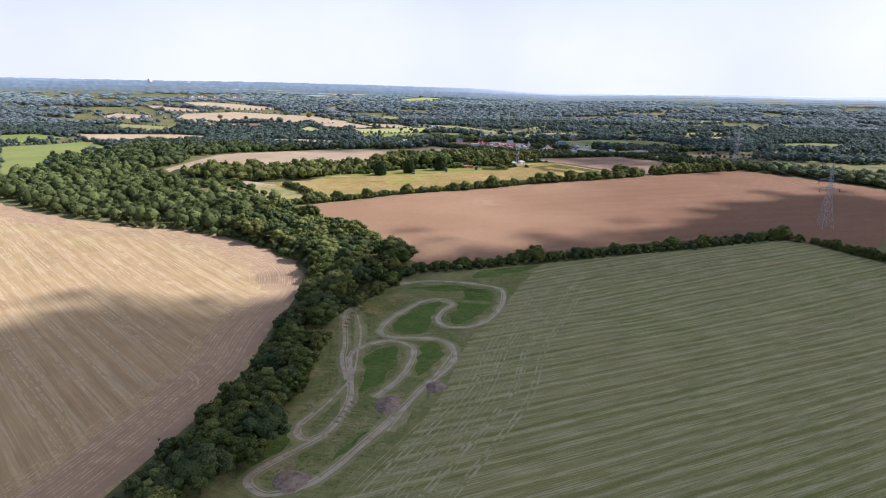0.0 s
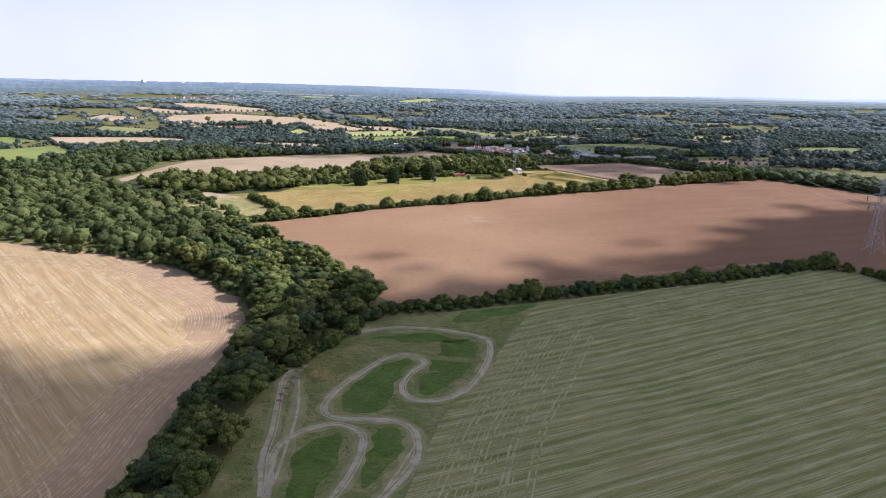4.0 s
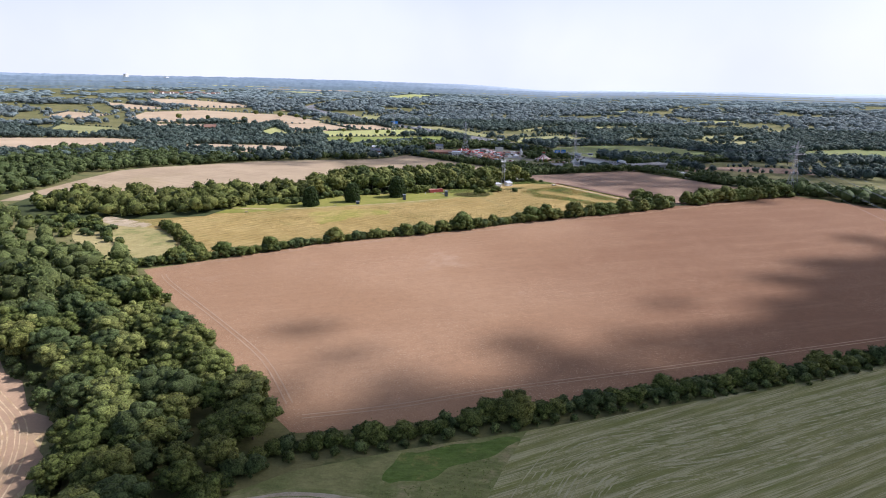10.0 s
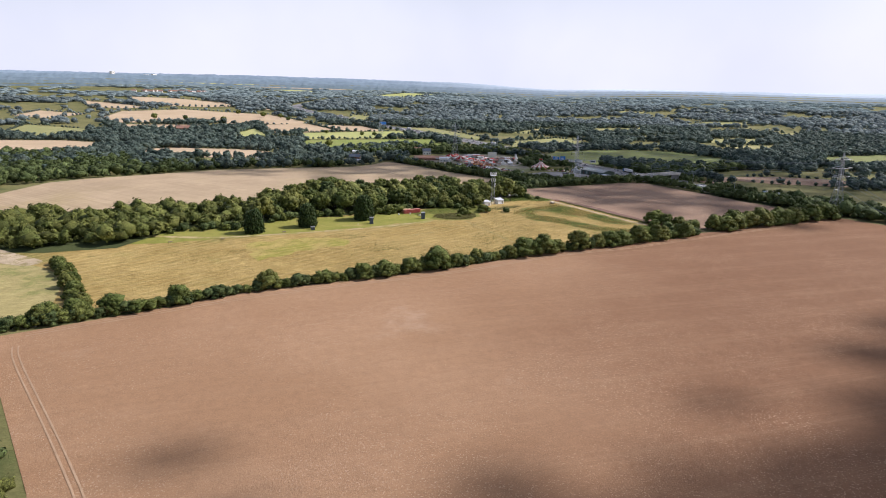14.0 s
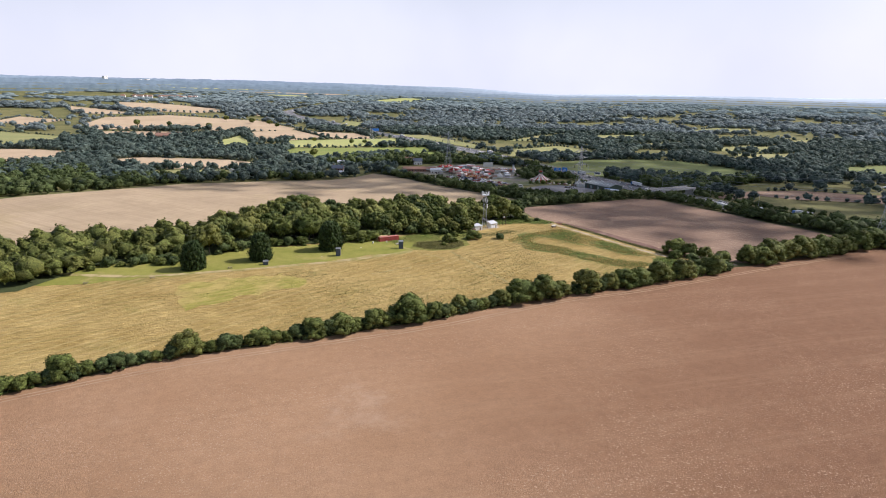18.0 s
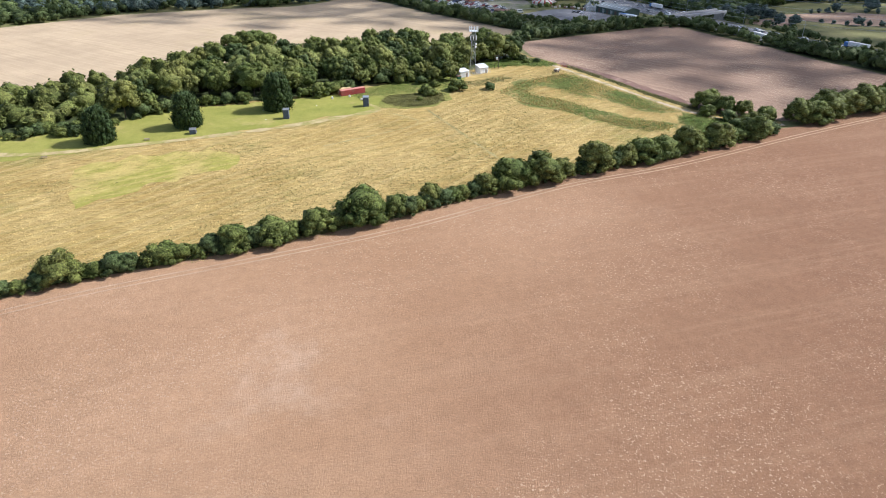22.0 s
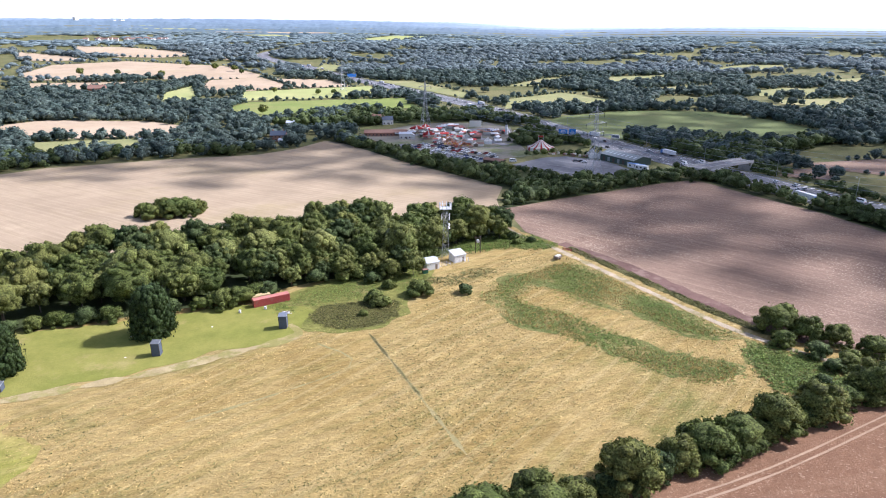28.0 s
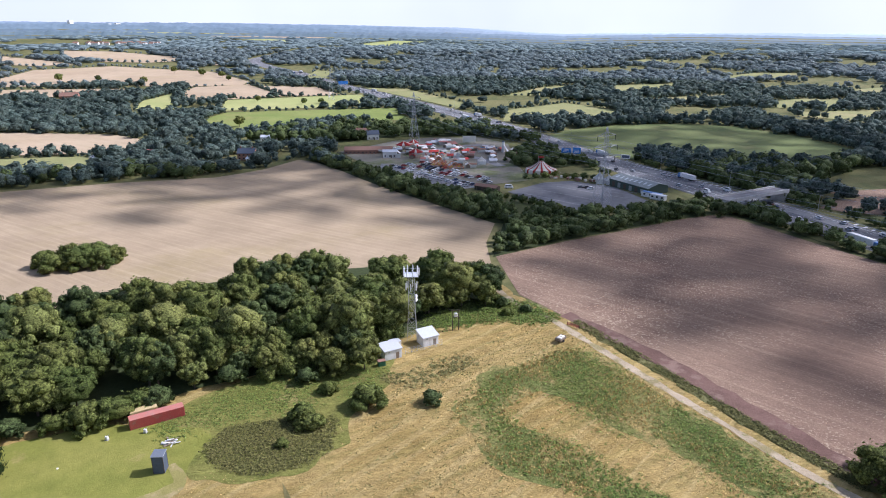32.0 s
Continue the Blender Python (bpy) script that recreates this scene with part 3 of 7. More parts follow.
for line in ([(-81, 367), (-101, 394), (-129, 421), (-177, 464), (-188, 476)], [(-75, 359), (-49, 369), (-25, 381), (4, 394), (46, 413), (143, 458)], [(-192, 484), (-159, 511), (-121, 541), (-78, 567), (-44, 588), (-13, 612), (10, 629), (46, 651), (98, 690), (156, 731)]):
    for s in (0, 1.9):
        ribbon_mesh(shifted(rounded(line, False), s), 0.5, 0.2, 6.0, v, f, 0.5)
tagged(thing("soil_wheel_tracks", v, f, "tram_pale"), "twin wheel tracks round the bare field", "tracks", kind="stuff")
v, f = [], []
for line in ([(-56, 702), (-38, 675), (-18, 645)], [(-69, 693), (-56, 681), (-87, 650)], [(-56, 702), (-33, 668)]):
    ribbon_mesh(rounded(line, False), 0.7, 0.125, 2.0, v, f, 1.5)
tagged(thing("meadow_paths", v, f, "dry_line"), "faint trodden lines through dry grass", "tracks", kind="stuff")

# ---- the dirt-bike circuit ----
LOOP_A = [(-74, 204), (-81, 221), (-84, 234), (-88, 247), (-95, 270), (-96, 290), (-92, 306), (-82, 317), (-66, 325), (-46, 325), (-31, 321), (-26, 313), (-26, 296), (-30, 276), (-38, 265), (-48, 264), (-53, 273), (-52, 285), (-49, 294), (-56, 300), (-64, 296), (-69, 283), (-74, 266), (-74, 252), (-68, 247), (-57, 248), (-48, 248), (-42, 242), (-39, 228), (-42, 214), (-46, 203), (-49, 190), (-53, 174), (-56, 164), (-61, 148), (-66, 139), (-74, 134), (-81, 138), (-81, 144), (-75, 155), (-69, 166)]
LOOP_B = [(-77, 178), (-79, 170), (-77, 164), (-73, 162), (-69, 168), (-68, 177), (-69, 191), (-74, 208), (-79, 224), (-77, 235), (-68, 243), (-58, 239), (-55, 226), (-56, 208), (-61, 192)]
LOOP_C = [(-79, 166), (-76, 180), (-73, 205), (-77, 228), (-82, 250), (-90, 272)]
LOOP_D = [(-51, 171), (-47, 196), (-43, 217), (-40, 240)]
v, f = [], []
for k, line in enumerate((LOOP_A, LOOP_B, LOOP_C, LOOP_D)):
    ribbon_mesh(rounded(line, False), 4.8, 0.18 + 0.008 * k, 1.2, v, f, 0.7)
tagged(thing("circuit_track", v, f, "track_mown"), "winding mown dirt-bike track", "track", kind="structure")
v, f = [], []
for k, (line, side) in enumerate(((LOOP_A, 0.3), (LOOP_B, -0.3), (LOOP_C, 0.0), (LOOP_A, -1.1), (LOOP_B, 1.0), (LOOP_D, 0.2))):
    ribbon_mesh(shifted(rounded(line, False), side), (1.5, 1.4, 0.8, 0.5, 0.5, 0.7)[k], 0.225 + 0.006 * k, 1.2, v, f, 0.6)
tagged(thing("circuit_ruts", v, f, "worn_dirt"), "pale worn dirt line of the bike track", "track", kind="stuff")
for k, (isle, mat_name) in enumerate([([(-72, 221), (-72, 230), (-66, 238), (-61, 233), (-60, 218), (-61, 207), (-64, 199), (-66, 196)], "lush_grass"), ([(-55, 233), (-52, 243), (-47, 243), (-44, 231), (-47, 221), (-51, 212)], "lush_grass"), ([(-70, 256), (-70, 274), (-62, 292), (-56, 296), (-55, 277), (-56, 256), (-66, 252)], "lush_grass"), ([(-47, 291), (-44, 315), (-35, 316), (-30, 309), (-34, 285), (-40, 270), (-48, 270)], "lush_grass"), ([(-65, 147), (-58, 166), (-55, 169), (-57, 159), (-64, 146)], "lush_grass"), ([(-91, 280), (-88, 302), (-78, 312), (-75, 292), (-82, 270)], "weeds"), ([(-86, 153), (-81, 169), (-78, 156), (-83, 146)], "lush_grass"), ([(-42, 332), (-18, 348), (-10, 359), (-26, 354), (-42, 346)], "lush_grass"), ([(-75, 312), (-52, 321), (-34, 317), (-49, 312)], "lush_grass")]):
    drape("grass_island", isle, mat_name, 0.15, 1.3, "long lush grass inside the bends of the track", curve=True, category="grass", wave=3.0)


def heap(name, cx, cy, rx, ry, h, material, label, seed=1):
    """A low uneven mound of earth."""
    n, rings = 22, 6
    verts, faces = [(cx, cy, flat(cx, cy) + h)], []
    for j in range(1, rings + 1):
        q = j / rings
        for i in range(n):
            a = 2 * math.pi * i / n
            wob = 1 + 0.3 * noise.noise((math.cos(a) * 1.5 + seed, math.sin(a) * 1.5, seed))
            x, y = cx + rx * q * wob * math.cos(a), cy + ry * q * wob * math.sin(a)
            z = flat(x, y) - 0.15 + (h + 0.15) * max(0, math.cos(q * math.pi / 2)) ** 0.8 * (1 + 0.4 * noise.noise((x * 0.5, y * 0.5, seed)))
            verts.append((x, y, z))
    for i in range(n):
        faces.append((0, 1 + i, 1 + (i + 1) % n))
    for j in range(rings - 1):
        for i in range(n):
            a, b = 1 + j * n + i, 1 + j * n + (i + 1) % n
            faces.append((a, a + n, b + n, b))
    return tagged(thing(name, verts, faces, material, smooth=True), label, "mound")


heap("earth_mound", -55, 188, 4.7, 7.2, 1.4, "mud", "bare grey-brown earth jump on the track", 1)
heap("earth_mound", -42, 204, 4.4, 5.2, 1.2, "mud", "bare reddish earth jump on the track", 2)
heap("earth_mound", -70, 141, 6.0, 6.0, 0.9, "mud", "bare flat-topped earth bank inside the bend", 3)
for k in range(9):
    heap("track_roller", -90.3 - 0.45 * k, 255 + 4.7 * k, 2.2, 1.3, 0.6, "mud", "small dirt roller across the track", 10 + k)
for k in range(5):
    heap("track_roller", -67.9 + 0.26 * k, 174 + 3.4 * k, 2.0, 1.2, 0.5, "track_dirt", "small dirt roller across the track", 30 + k)

# ---- cumulus overhead, whose shadows lie on the fields ----
M["cloud"] = paint("cloud", (0.85, 0.86, 0.88), 1.0, 0, 0.05, 0.01)
CLOUD_Z = 1400.0
DRIFT = (SUN_WAY.x / SUN_WAY.z * CLOUD_Z, SUN_WAY.y / SUN_WAY.z * CLOUD_Z)


def cloud(outline, seed, full=(20, 27)):
    """A flat-based mass of puffs that shades the ground inside the outline."""
    rng = np.random.default_rng(seed)
    bm = bmesh.new()
    bmesh.ops.create_icosphere(bm, subdivisions=1, radius=1.0)
    v0 = np.array([q.co[:] for q in bm.verts])
    f0 = np.array([[q.index for q in p.verts] for p in bm.faces])
    bm.free()
    xs, ys = [p[0] for p in outline], [p[1] for p in outline]
    rim = np.array(resampled(outline, 20))
    V, F, n = [], [], 0
    for gx0 in np.arange(min(xs) - 40, max(xs) + 40, 18):
        for gy0 in np.arange(min(ys) - 40, max(ys) + 40, 18):
            x, y = gx0 + rng.uniform(-8, 8), gy0 + rng.uniform(-8, 8)
            edge = float(np.hypot(rim[:, 0] - x, rim[:, 1] - y).min())
            if not inside(outline, np.array([x]), np.array([y]))[0]:
                edge = -edge
            # the rim frays into scattered puffs, and thin streaks open inside the mass
            thick = (edge + 34) / 75
            broken = 385 + 0.45 * x < y < 720 and x < 70
            if broken:
                thick = min(thick, 1.0 + 1.7 * noise.noise((x * 0.006 + y * 0.002, y * 0.017 - x * 0.005, 2.0)))
            if rng.uniform() > thick:
                continue
            r = rng.uniform(7, 11) if broken else rng.uniform(8, 14) if thick < 0.8 else rng.uniform(*full)
            V.append(v0 * (1 + rng.uniform(-0.15, 0.15, (len(v0), 1))) * (r, r, r * 0.55) + (x + DRIFT[0], y + DRIFT[1], CLOUD_Z + rng.uniform(0, 30)))
            F += [tuple(q) for q in f0 + n]
            n += len(v0)
    return tagged(thing("cloud", np.concatenate(V), F, "cloud", smooth=True), "flat-based white cumulus cloud drifting high overhead", "cloud", kind="structure")


cloud([(-700, -130), (-700, 240), (-520, 232), (-230, 224), (-204, 273), (-150, 262), (-136, 312), (-108, 362), (-76, 404), (-20, 428), (25, 444), (62, 462), (94, 494), (126, 532), (165, 572), (205, 604), (240, 620), (520, 572), (520, -130)], 3)
cloud([(-403, 897), (-296, 900), (-242, 918), (-198, 904), (-162, 927), (-120, 939), (-78, 913), (-39, 890), (0, 832), (52, 778), (117, 752), (195, 760), (338, 910), (338, 1313), (143, 1391), (0, 1306), (-78, 1280), (-169, 1254), (-214, 1105), (-299, 1001)], 4, (10, 14))

# ---- the country beyond ----
FAR_FIELDS = [
    ("field_bright", "bright_green", "vivid green grass field", [(-399, 1305), (-402, 1380), (-205, 1458), (-165, 1356), (-240, 1326), (-256, 1297), (-306, 1209), (-344, 1236)]),
    ("field_pale", "pale_green", "pale green grass field", [(-416, 1394), (-466, 1510), (-295, 1616), (-252, 1508), (-281, 1458)]),
    ("field_pale", "pale_green", "pale green grass field", [(-529, 1388), (-577, 1478), (-593, 1595), (-479, 1396), (-485, 1367)]),
    ("field_straw", "far_tan", "pale straw field", [(-584, 1597), (-609, 1689), (-541, 1753), (-406, 1574), (-469, 1516), (-521, 1501)]),
    ("field_straw", "far_tan", "pale straw field", [(-522, 1735), (-404, 1723), (-322, 1604), (-402, 1574)]),
    ("field_straw", "far_tan", "broad pale straw field with lone trees", [(-1047, 1761), (-1113, 1932), (-1014, 2062), (-726, 1991), (-565, 1806), (-547, 1742), (-652, 1681), (-778, 1710), (-933, 1629)]),
    ("field_straw", "far_tan", "pale straw field on the hillside", [(-1416, 2423), (-1272, 2449), (-1049, 2368), (-935, 2252), (-993, 2167), (-1204, 2162)]),
    ("field_straw", "far_tan", "pale straw field", [(-1438, 2213), (-1238, 2146), (-1123, 2073), (-1176, 2010), (-1273, 2022)]),
    ("field_straw", "far_tan", "pale straw field", [(-906, 2227), (-799, 2224), (-816, 2327), (-769, 2132)]),
    ("field_straw", "far_tan", "pale straw field", [(-899, 1589), (-748, 1636), (-637, 1654), (-630, 1608), (-737, 1513), (-797, 1473)]),
    ("field_straw", "far_tan", "pale brown stubble field", [(-560, 1140), (-545, 1185), (-428, 1192), (-335, 1142), (-355, 1096), (-461, 1052), (-520, 1080)]),
    ("field_straw", "far_tan", "pale brown stubble field", [(-720, 952), (-928, 1187), (-761, 1250), (-635, 1218), (-593, 1005), (-628, 941)]),
    ("field_straw", "far_tan", "pale brown stubble field", [(-527, 1097), (-519, 1188), (-429, 1179), (-432, 1083)]),
    ("field_straw", "far_tan", "pale straw field", [(-1243, 1707), (-1292, 1856), (-1132, 1818), (-1126, 1675)]),
    ("paddock", "far_meadow", "rough yellow-green paddock", [(-447, 1041), (-410, 1059), (-373, 1072), (-333, 1050), (-329, 1012), (-358, 988), (-386, 965)]),
    ("field_green", "bright_green", "green grass field", [(-518, 548), (-527, 609), (-553, 677), (-602, 845), (-754, 985), (-738, 794)]),
    ("field_green", "bright_green", "green grass field", [(-1021, 1109), (-985, 1166), (-855, 1076), (-776, 837)]),
    ("meadow_far", "far_meadow", "yellow-green meadow", [(-952, 1338), (-1053, 1519), (-884, 1468), (-778, 1343), (-823, 1261)]),
    ("meadow_far", "far_meadow", "yellow rough meadow among woods", [(-58, 1359), (-58, 1463), (14, 1550), (77, 1484), (74, 1403), (12, 1379)]),
    ("meadow_far", "far_meadow", "yellow rough meadow among woods", [(-78, 1634), (-21, 1783), (48, 1848), (56, 1794), (-18, 1643)]),
    ("meadow_far", "far_meadow", "yellow rough meadow among woods", [(81, 1749), (106, 1834), (222, 1896), (191, 1766), (100, 1662)]),
    ("meadow_far", "far_meadow", "yellow rough meadow among woods", [(115, 1601), (182, 1658), (268, 1714), (239, 1621), (128, 1555)]),
    ("meadow_far", "far_meadow", "yellow rough meadow among woods", [(289, 1489), (418, 1538), (381, 1452), (331, 1429), (289, 1447)]),
    ("meadow_far", "far_meadow", "yellow rough meadow among woods", [(303, 2001), (414, 2151), (543, 2165), (425, 1992), (331, 1944)]),
    ("meadow_far", "far_meadow", "yellow rough meadow among woods", [(475, 1808), (558, 1867), (490, 1707), (441, 1699)]),
    ("meadow_far", "far_meadow", "yellow rough meadow among woods", [(286, 1600), (358, 1662), (414, 1648), (367, 1560), (289, 1535)]),
    ("meadow_far", "far_meadow", "yellow rough meadow among woods", [(-59, 2346), (71, 2473), (67, 2369), (-43, 2294)]),
    ("meadow_far", "far_meadow", "yellow rough meadow among woods", [(141, 2433), (242, 2564), (324, 2519), (165, 2375)]),
    ("meadow_far", "far_meadow", "yellow rough meadow among woods", [(309, 1386), (371, 1427), (350, 1379), (310, 1345)]),
    ("meadow_far", "far_meadow", "yellow rough meadow among woods", [(-488, 1880), (-528, 2081), (-465, 2047), (-436, 1914)]),
    ("meadow_far", "far_meadow", "yellow rough meadow beside the motorway", [(-327, 1734), (-244, 1717), (-116, 1516), (-125, 1470), (-219, 1595)]),
    ("field_grey", "grey_green", "broad grey-green pasture", [(-12, 1244), (11, 1298), (66, 1347), (134, 1367), (190, 1355), (242, 1288), (260, 1208), (238, 1162), (189, 1116), (150, 1133), (102, 1174), (56, 1132), (32, 1173)]),
    ("field_grey", "grey_green", "grey-green pasture among woods", [(353, 1241), (410, 1349), (500, 1402), (553, 1385), (476, 1211), (409, 1209)]),
    ("field_brown", "brown_far", "brown field beyond the motorway", [(146, 985), (165, 1010), (200, 1028), (176, 973), (158, 976)]),
    ("field_brown", "brown_far", "brown field beyond the motorway", [(166, 1032), (246, 1066), (329, 1047), (301, 985), (222, 991)]),
    ("hill_field", "far_tan", "pale field on the far ridge", [(-1102, 3385), (-1049, 3588), (-919, 3505), (-1000, 3308)]),
    ("hill_field", "pale_green", "pale field on the far ridge", [(-725, 3016), (-640, 3369), (-447, 3329), (-612, 2902)]),
    ("hill_field", "pale_green", "pale field on the far ridge", [(-1662, 3434), (-1690, 3629), (-1541, 3405)]),
    ("hill_field", "pale_green", "pale field on the far ridge", [(-1504, 3434), (-1475, 3588), (-1366, 3312)]),
]
rnd = random.Random(4)
for k in range(22):
    a, r = radians(rnd.uniform(-34, 22)), rnd.uniform(2900, 4300)
    cx, cy, w, d, tilt = r * math.sin(a), 296 + r * math.cos(a), rnd.uniform(117, 312), rnd.uniform(65, 169), rnd.uniform(-0.5, 0.5)
    quad = [(cx + w * sx * math.cos(tilt) - d * sy * math.sin(tilt) + rnd.uniform(-26, 26), cy + w * sx * math.sin(tilt) + d * sy * math.cos(tilt)) for sx, sy in ((-.5, -.5), (.5, -.5), (.5, .5), (-.5, .5))]
    FAR_FIELDS.append(("hill_field", rnd.choice(["pale_green", "far_meadow", "far_tan"] if a < 0 else ["far_meadow", "pale_green"]), "small pale field among distant woods", quad))
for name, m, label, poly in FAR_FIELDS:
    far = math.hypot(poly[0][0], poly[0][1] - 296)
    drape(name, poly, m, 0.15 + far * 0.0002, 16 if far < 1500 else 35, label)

# ---- motorway ----
AXIS = [(620, 470), (470, 610), (360, 700), (270, 776), (206, 838), (166, 884), (147, 911), (136, 937), (121, 972), (100, 1013), (78, 1053), (49, 1100), (22, 1157), (-17, 1243), (-62, 1327), (-108, 1399), (-163, 1476), (-230, 1569), (-297, 1660), (-375, 1759), (-460, 1885), (-540, 2000), (-601, 2065), (-680, 2160), (-774, 2302), (-795, 2417), (-801, 2565), (-795, 2692), (-760, 2900)]
AXIS_FINE = rounded(AXIS, False, 6)
v, f = ribbon_mesh(AXIS_FINE, 48, 0.28, 8.0)
tagged(thing("motorway_verge", v, f, "grass_rough"), "dry grass verges of the motorway", "verge", kind="structure")
v, f = ribbon_mesh(AXIS_FINE, 33, 0.42, 8.0)
tagged(thing("motorway", v, f, "asphalt"), "grey dual-carriageway motorway of worn asphalt", "motorway", kind="structure")
M["white_line"] = paint("white_line", (0.78, 0.78, 0.76), 0.7)
v, f = [], []
for d in (-13.0, -2.4, 2.4, 13.0):
    ribbon_mesh(shifted(AXIS_FINE, d), 0.28, 0.47, 8.0, v, f)
near_axis = [p for p in AXIS_FINE if p[1] < 1690]
walked = resampled(near_axis, 4.0, False)
for d in (-9.5, -6.0, 6.0, 9.5):
    line = shifted(walked, d)
    for i in range(0, len(line) - 1, 3):
        ribbon_mesh(line[i:i + 2], 0.2, 0.47, 9.0, v, f)
tagged(thing("lane_markings", v, f, "white_line"), "white lane lines and dashes", "road marking", kind="stuff")
v, f = [], []
for d, lo, hi in ((15.0, 800, 955), (15.0, 1033, 1125)):
    line = shifted(resampled(near_axis, 2.2, False), d * -1)
    for i in range(0, len(line) - 1, 2):
        if lo < line[i][1] < hi:
            ribbon_mesh([line[i], (line[i][0] + 2.6, line[i][1] + 1.8)], 1.3, 0.52, 9.0, v, f)
tagged(thing("hatch_markings", v, f, "white_line"), "white hatched hard-shoulder markings", "road marking", kind="stuff")
M["galvanised"] = paint("galvanised", (0.42, 0.43, 0.44), 0.45, 0.7)
v, f = [], []
for d in (-1.2, 1.2, 17.2, -17.2):
    line = resampled(shifted([p for p in AXIS_FINE if 780 < p[1] < 2200], d), 8.0, False)
    b = len(v)
    for x, y in line:
        z = flat(x, y) + 0.35
        v += [(x, y, z + 0.45), (x, y, z + 0.8), (x + 0.12, y + 0.05, z + 0.8), (x + 0.12, y + 0.05, z + 0.45)]
    for i in range(len(line) - 1):
        for s in range(4):
            f.append((b + 4 * i + s, b + 4 * i + (s + 1) % 4, b + 4 * i + 4 + (s + 1) % 4, b + 4 * i + 4 + s))
tagged(thing("crash_barrier", v, f, "galvanised"), "grey steel crash barriers along the motorway", "barrier", kind="structure")

# hardstandings by the fair
M["trampled"] = soil("trampled", (0.235, 0.215, 0.165), (0.30, 0.275, 0.22), 0.03, 1.0, 0.4, (0.165, 0.185, 0.085), (0.5, 0.62), 0.03)
drape("fairground", [(-178, 1130), (-166, 1156), (-146, 1201), (-118, 1227), (-70, 1238), (-42, 1202), (-29, 1101), (-16, 1040), (-46, 1017), (-62, 998), (-94, 1024), (-125, 1060), (-156, 1098)], "trampled", 0.2, 8, "trampled dusty grass of the fairground", category="ground")
drape("car_park", [(-130, 1082), (-107, 1069), (-69, 1032), (-48, 1010), (-61, 998), (-94, 1026), (-126, 1060)], "gravel", 0.3, 6, "grey gravel car park", category="car park")
drape("gravel_lot", [(-29, 998), (-8, 1032), (10, 1041), (38, 1026), (57, 978), (26, 949), (5, 954), (-14, 976)], "asphalt", 0.3, 6, "empty grey parking lot with pale bay lines", category="car park")
v, f = [], []
for k in range(4):
    a, b = np.array((-20.8, 988.0)), np.array((15.6, 957.0))
    q = np.array((9.1, 13.6)) * (k + 0.4)
    ribbon_mesh([tuple(a + q), tuple(b + q * 1.1)], 1.0, 0.36, 6.0, v, f)
tagged(thing("bay_lines", v, f, "gravel"), "pale bands between parking bays", "road marking", kind="stuff")

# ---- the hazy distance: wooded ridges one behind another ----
# distance haze painted into the base colour and an added glow
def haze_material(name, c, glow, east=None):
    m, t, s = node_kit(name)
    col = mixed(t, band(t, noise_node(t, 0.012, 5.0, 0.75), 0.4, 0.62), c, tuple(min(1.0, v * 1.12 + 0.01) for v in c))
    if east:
        # painted haze turns paler over the flat eastern country
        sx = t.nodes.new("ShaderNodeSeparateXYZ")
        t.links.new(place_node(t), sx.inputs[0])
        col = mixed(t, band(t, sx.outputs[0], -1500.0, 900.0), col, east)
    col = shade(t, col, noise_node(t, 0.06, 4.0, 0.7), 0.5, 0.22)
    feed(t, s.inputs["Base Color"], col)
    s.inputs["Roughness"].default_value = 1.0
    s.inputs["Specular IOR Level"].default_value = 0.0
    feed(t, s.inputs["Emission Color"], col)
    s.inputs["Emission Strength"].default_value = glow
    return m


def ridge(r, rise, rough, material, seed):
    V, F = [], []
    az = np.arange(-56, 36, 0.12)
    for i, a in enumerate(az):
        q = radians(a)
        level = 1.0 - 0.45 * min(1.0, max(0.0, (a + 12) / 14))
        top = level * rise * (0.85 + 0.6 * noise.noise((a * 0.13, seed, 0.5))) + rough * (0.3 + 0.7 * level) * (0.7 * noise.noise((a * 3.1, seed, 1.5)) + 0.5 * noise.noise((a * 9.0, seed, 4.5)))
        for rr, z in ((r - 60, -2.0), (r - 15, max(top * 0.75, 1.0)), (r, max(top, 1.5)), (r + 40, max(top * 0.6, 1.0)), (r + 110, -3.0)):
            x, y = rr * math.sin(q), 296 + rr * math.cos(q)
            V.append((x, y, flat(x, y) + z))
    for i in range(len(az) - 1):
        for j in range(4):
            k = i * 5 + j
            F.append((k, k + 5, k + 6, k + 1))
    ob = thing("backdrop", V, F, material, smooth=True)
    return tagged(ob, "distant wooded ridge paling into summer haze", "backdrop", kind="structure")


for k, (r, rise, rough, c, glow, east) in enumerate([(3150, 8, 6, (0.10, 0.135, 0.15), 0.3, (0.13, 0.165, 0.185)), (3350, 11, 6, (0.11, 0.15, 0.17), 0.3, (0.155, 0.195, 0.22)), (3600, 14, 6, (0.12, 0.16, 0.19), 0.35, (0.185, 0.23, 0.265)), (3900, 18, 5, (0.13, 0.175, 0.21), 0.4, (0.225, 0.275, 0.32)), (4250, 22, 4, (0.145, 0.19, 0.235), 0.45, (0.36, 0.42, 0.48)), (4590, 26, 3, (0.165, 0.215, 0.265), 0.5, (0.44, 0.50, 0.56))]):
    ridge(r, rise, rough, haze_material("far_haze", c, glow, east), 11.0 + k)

# ---- trees ----
def ico(level):
    bm = bmesh.new()
    bmesh.ops.create_icosphere(bm, subdivisions=level, radius=1.0)
    v = np.array([q.co[:] for q in bm.verts])
    f = np.array([[q.index for q in p.verts] for p in bm.faces])
    bm.free()
    return v, f


ICO = {1: ico(1), 2: ico(2)}


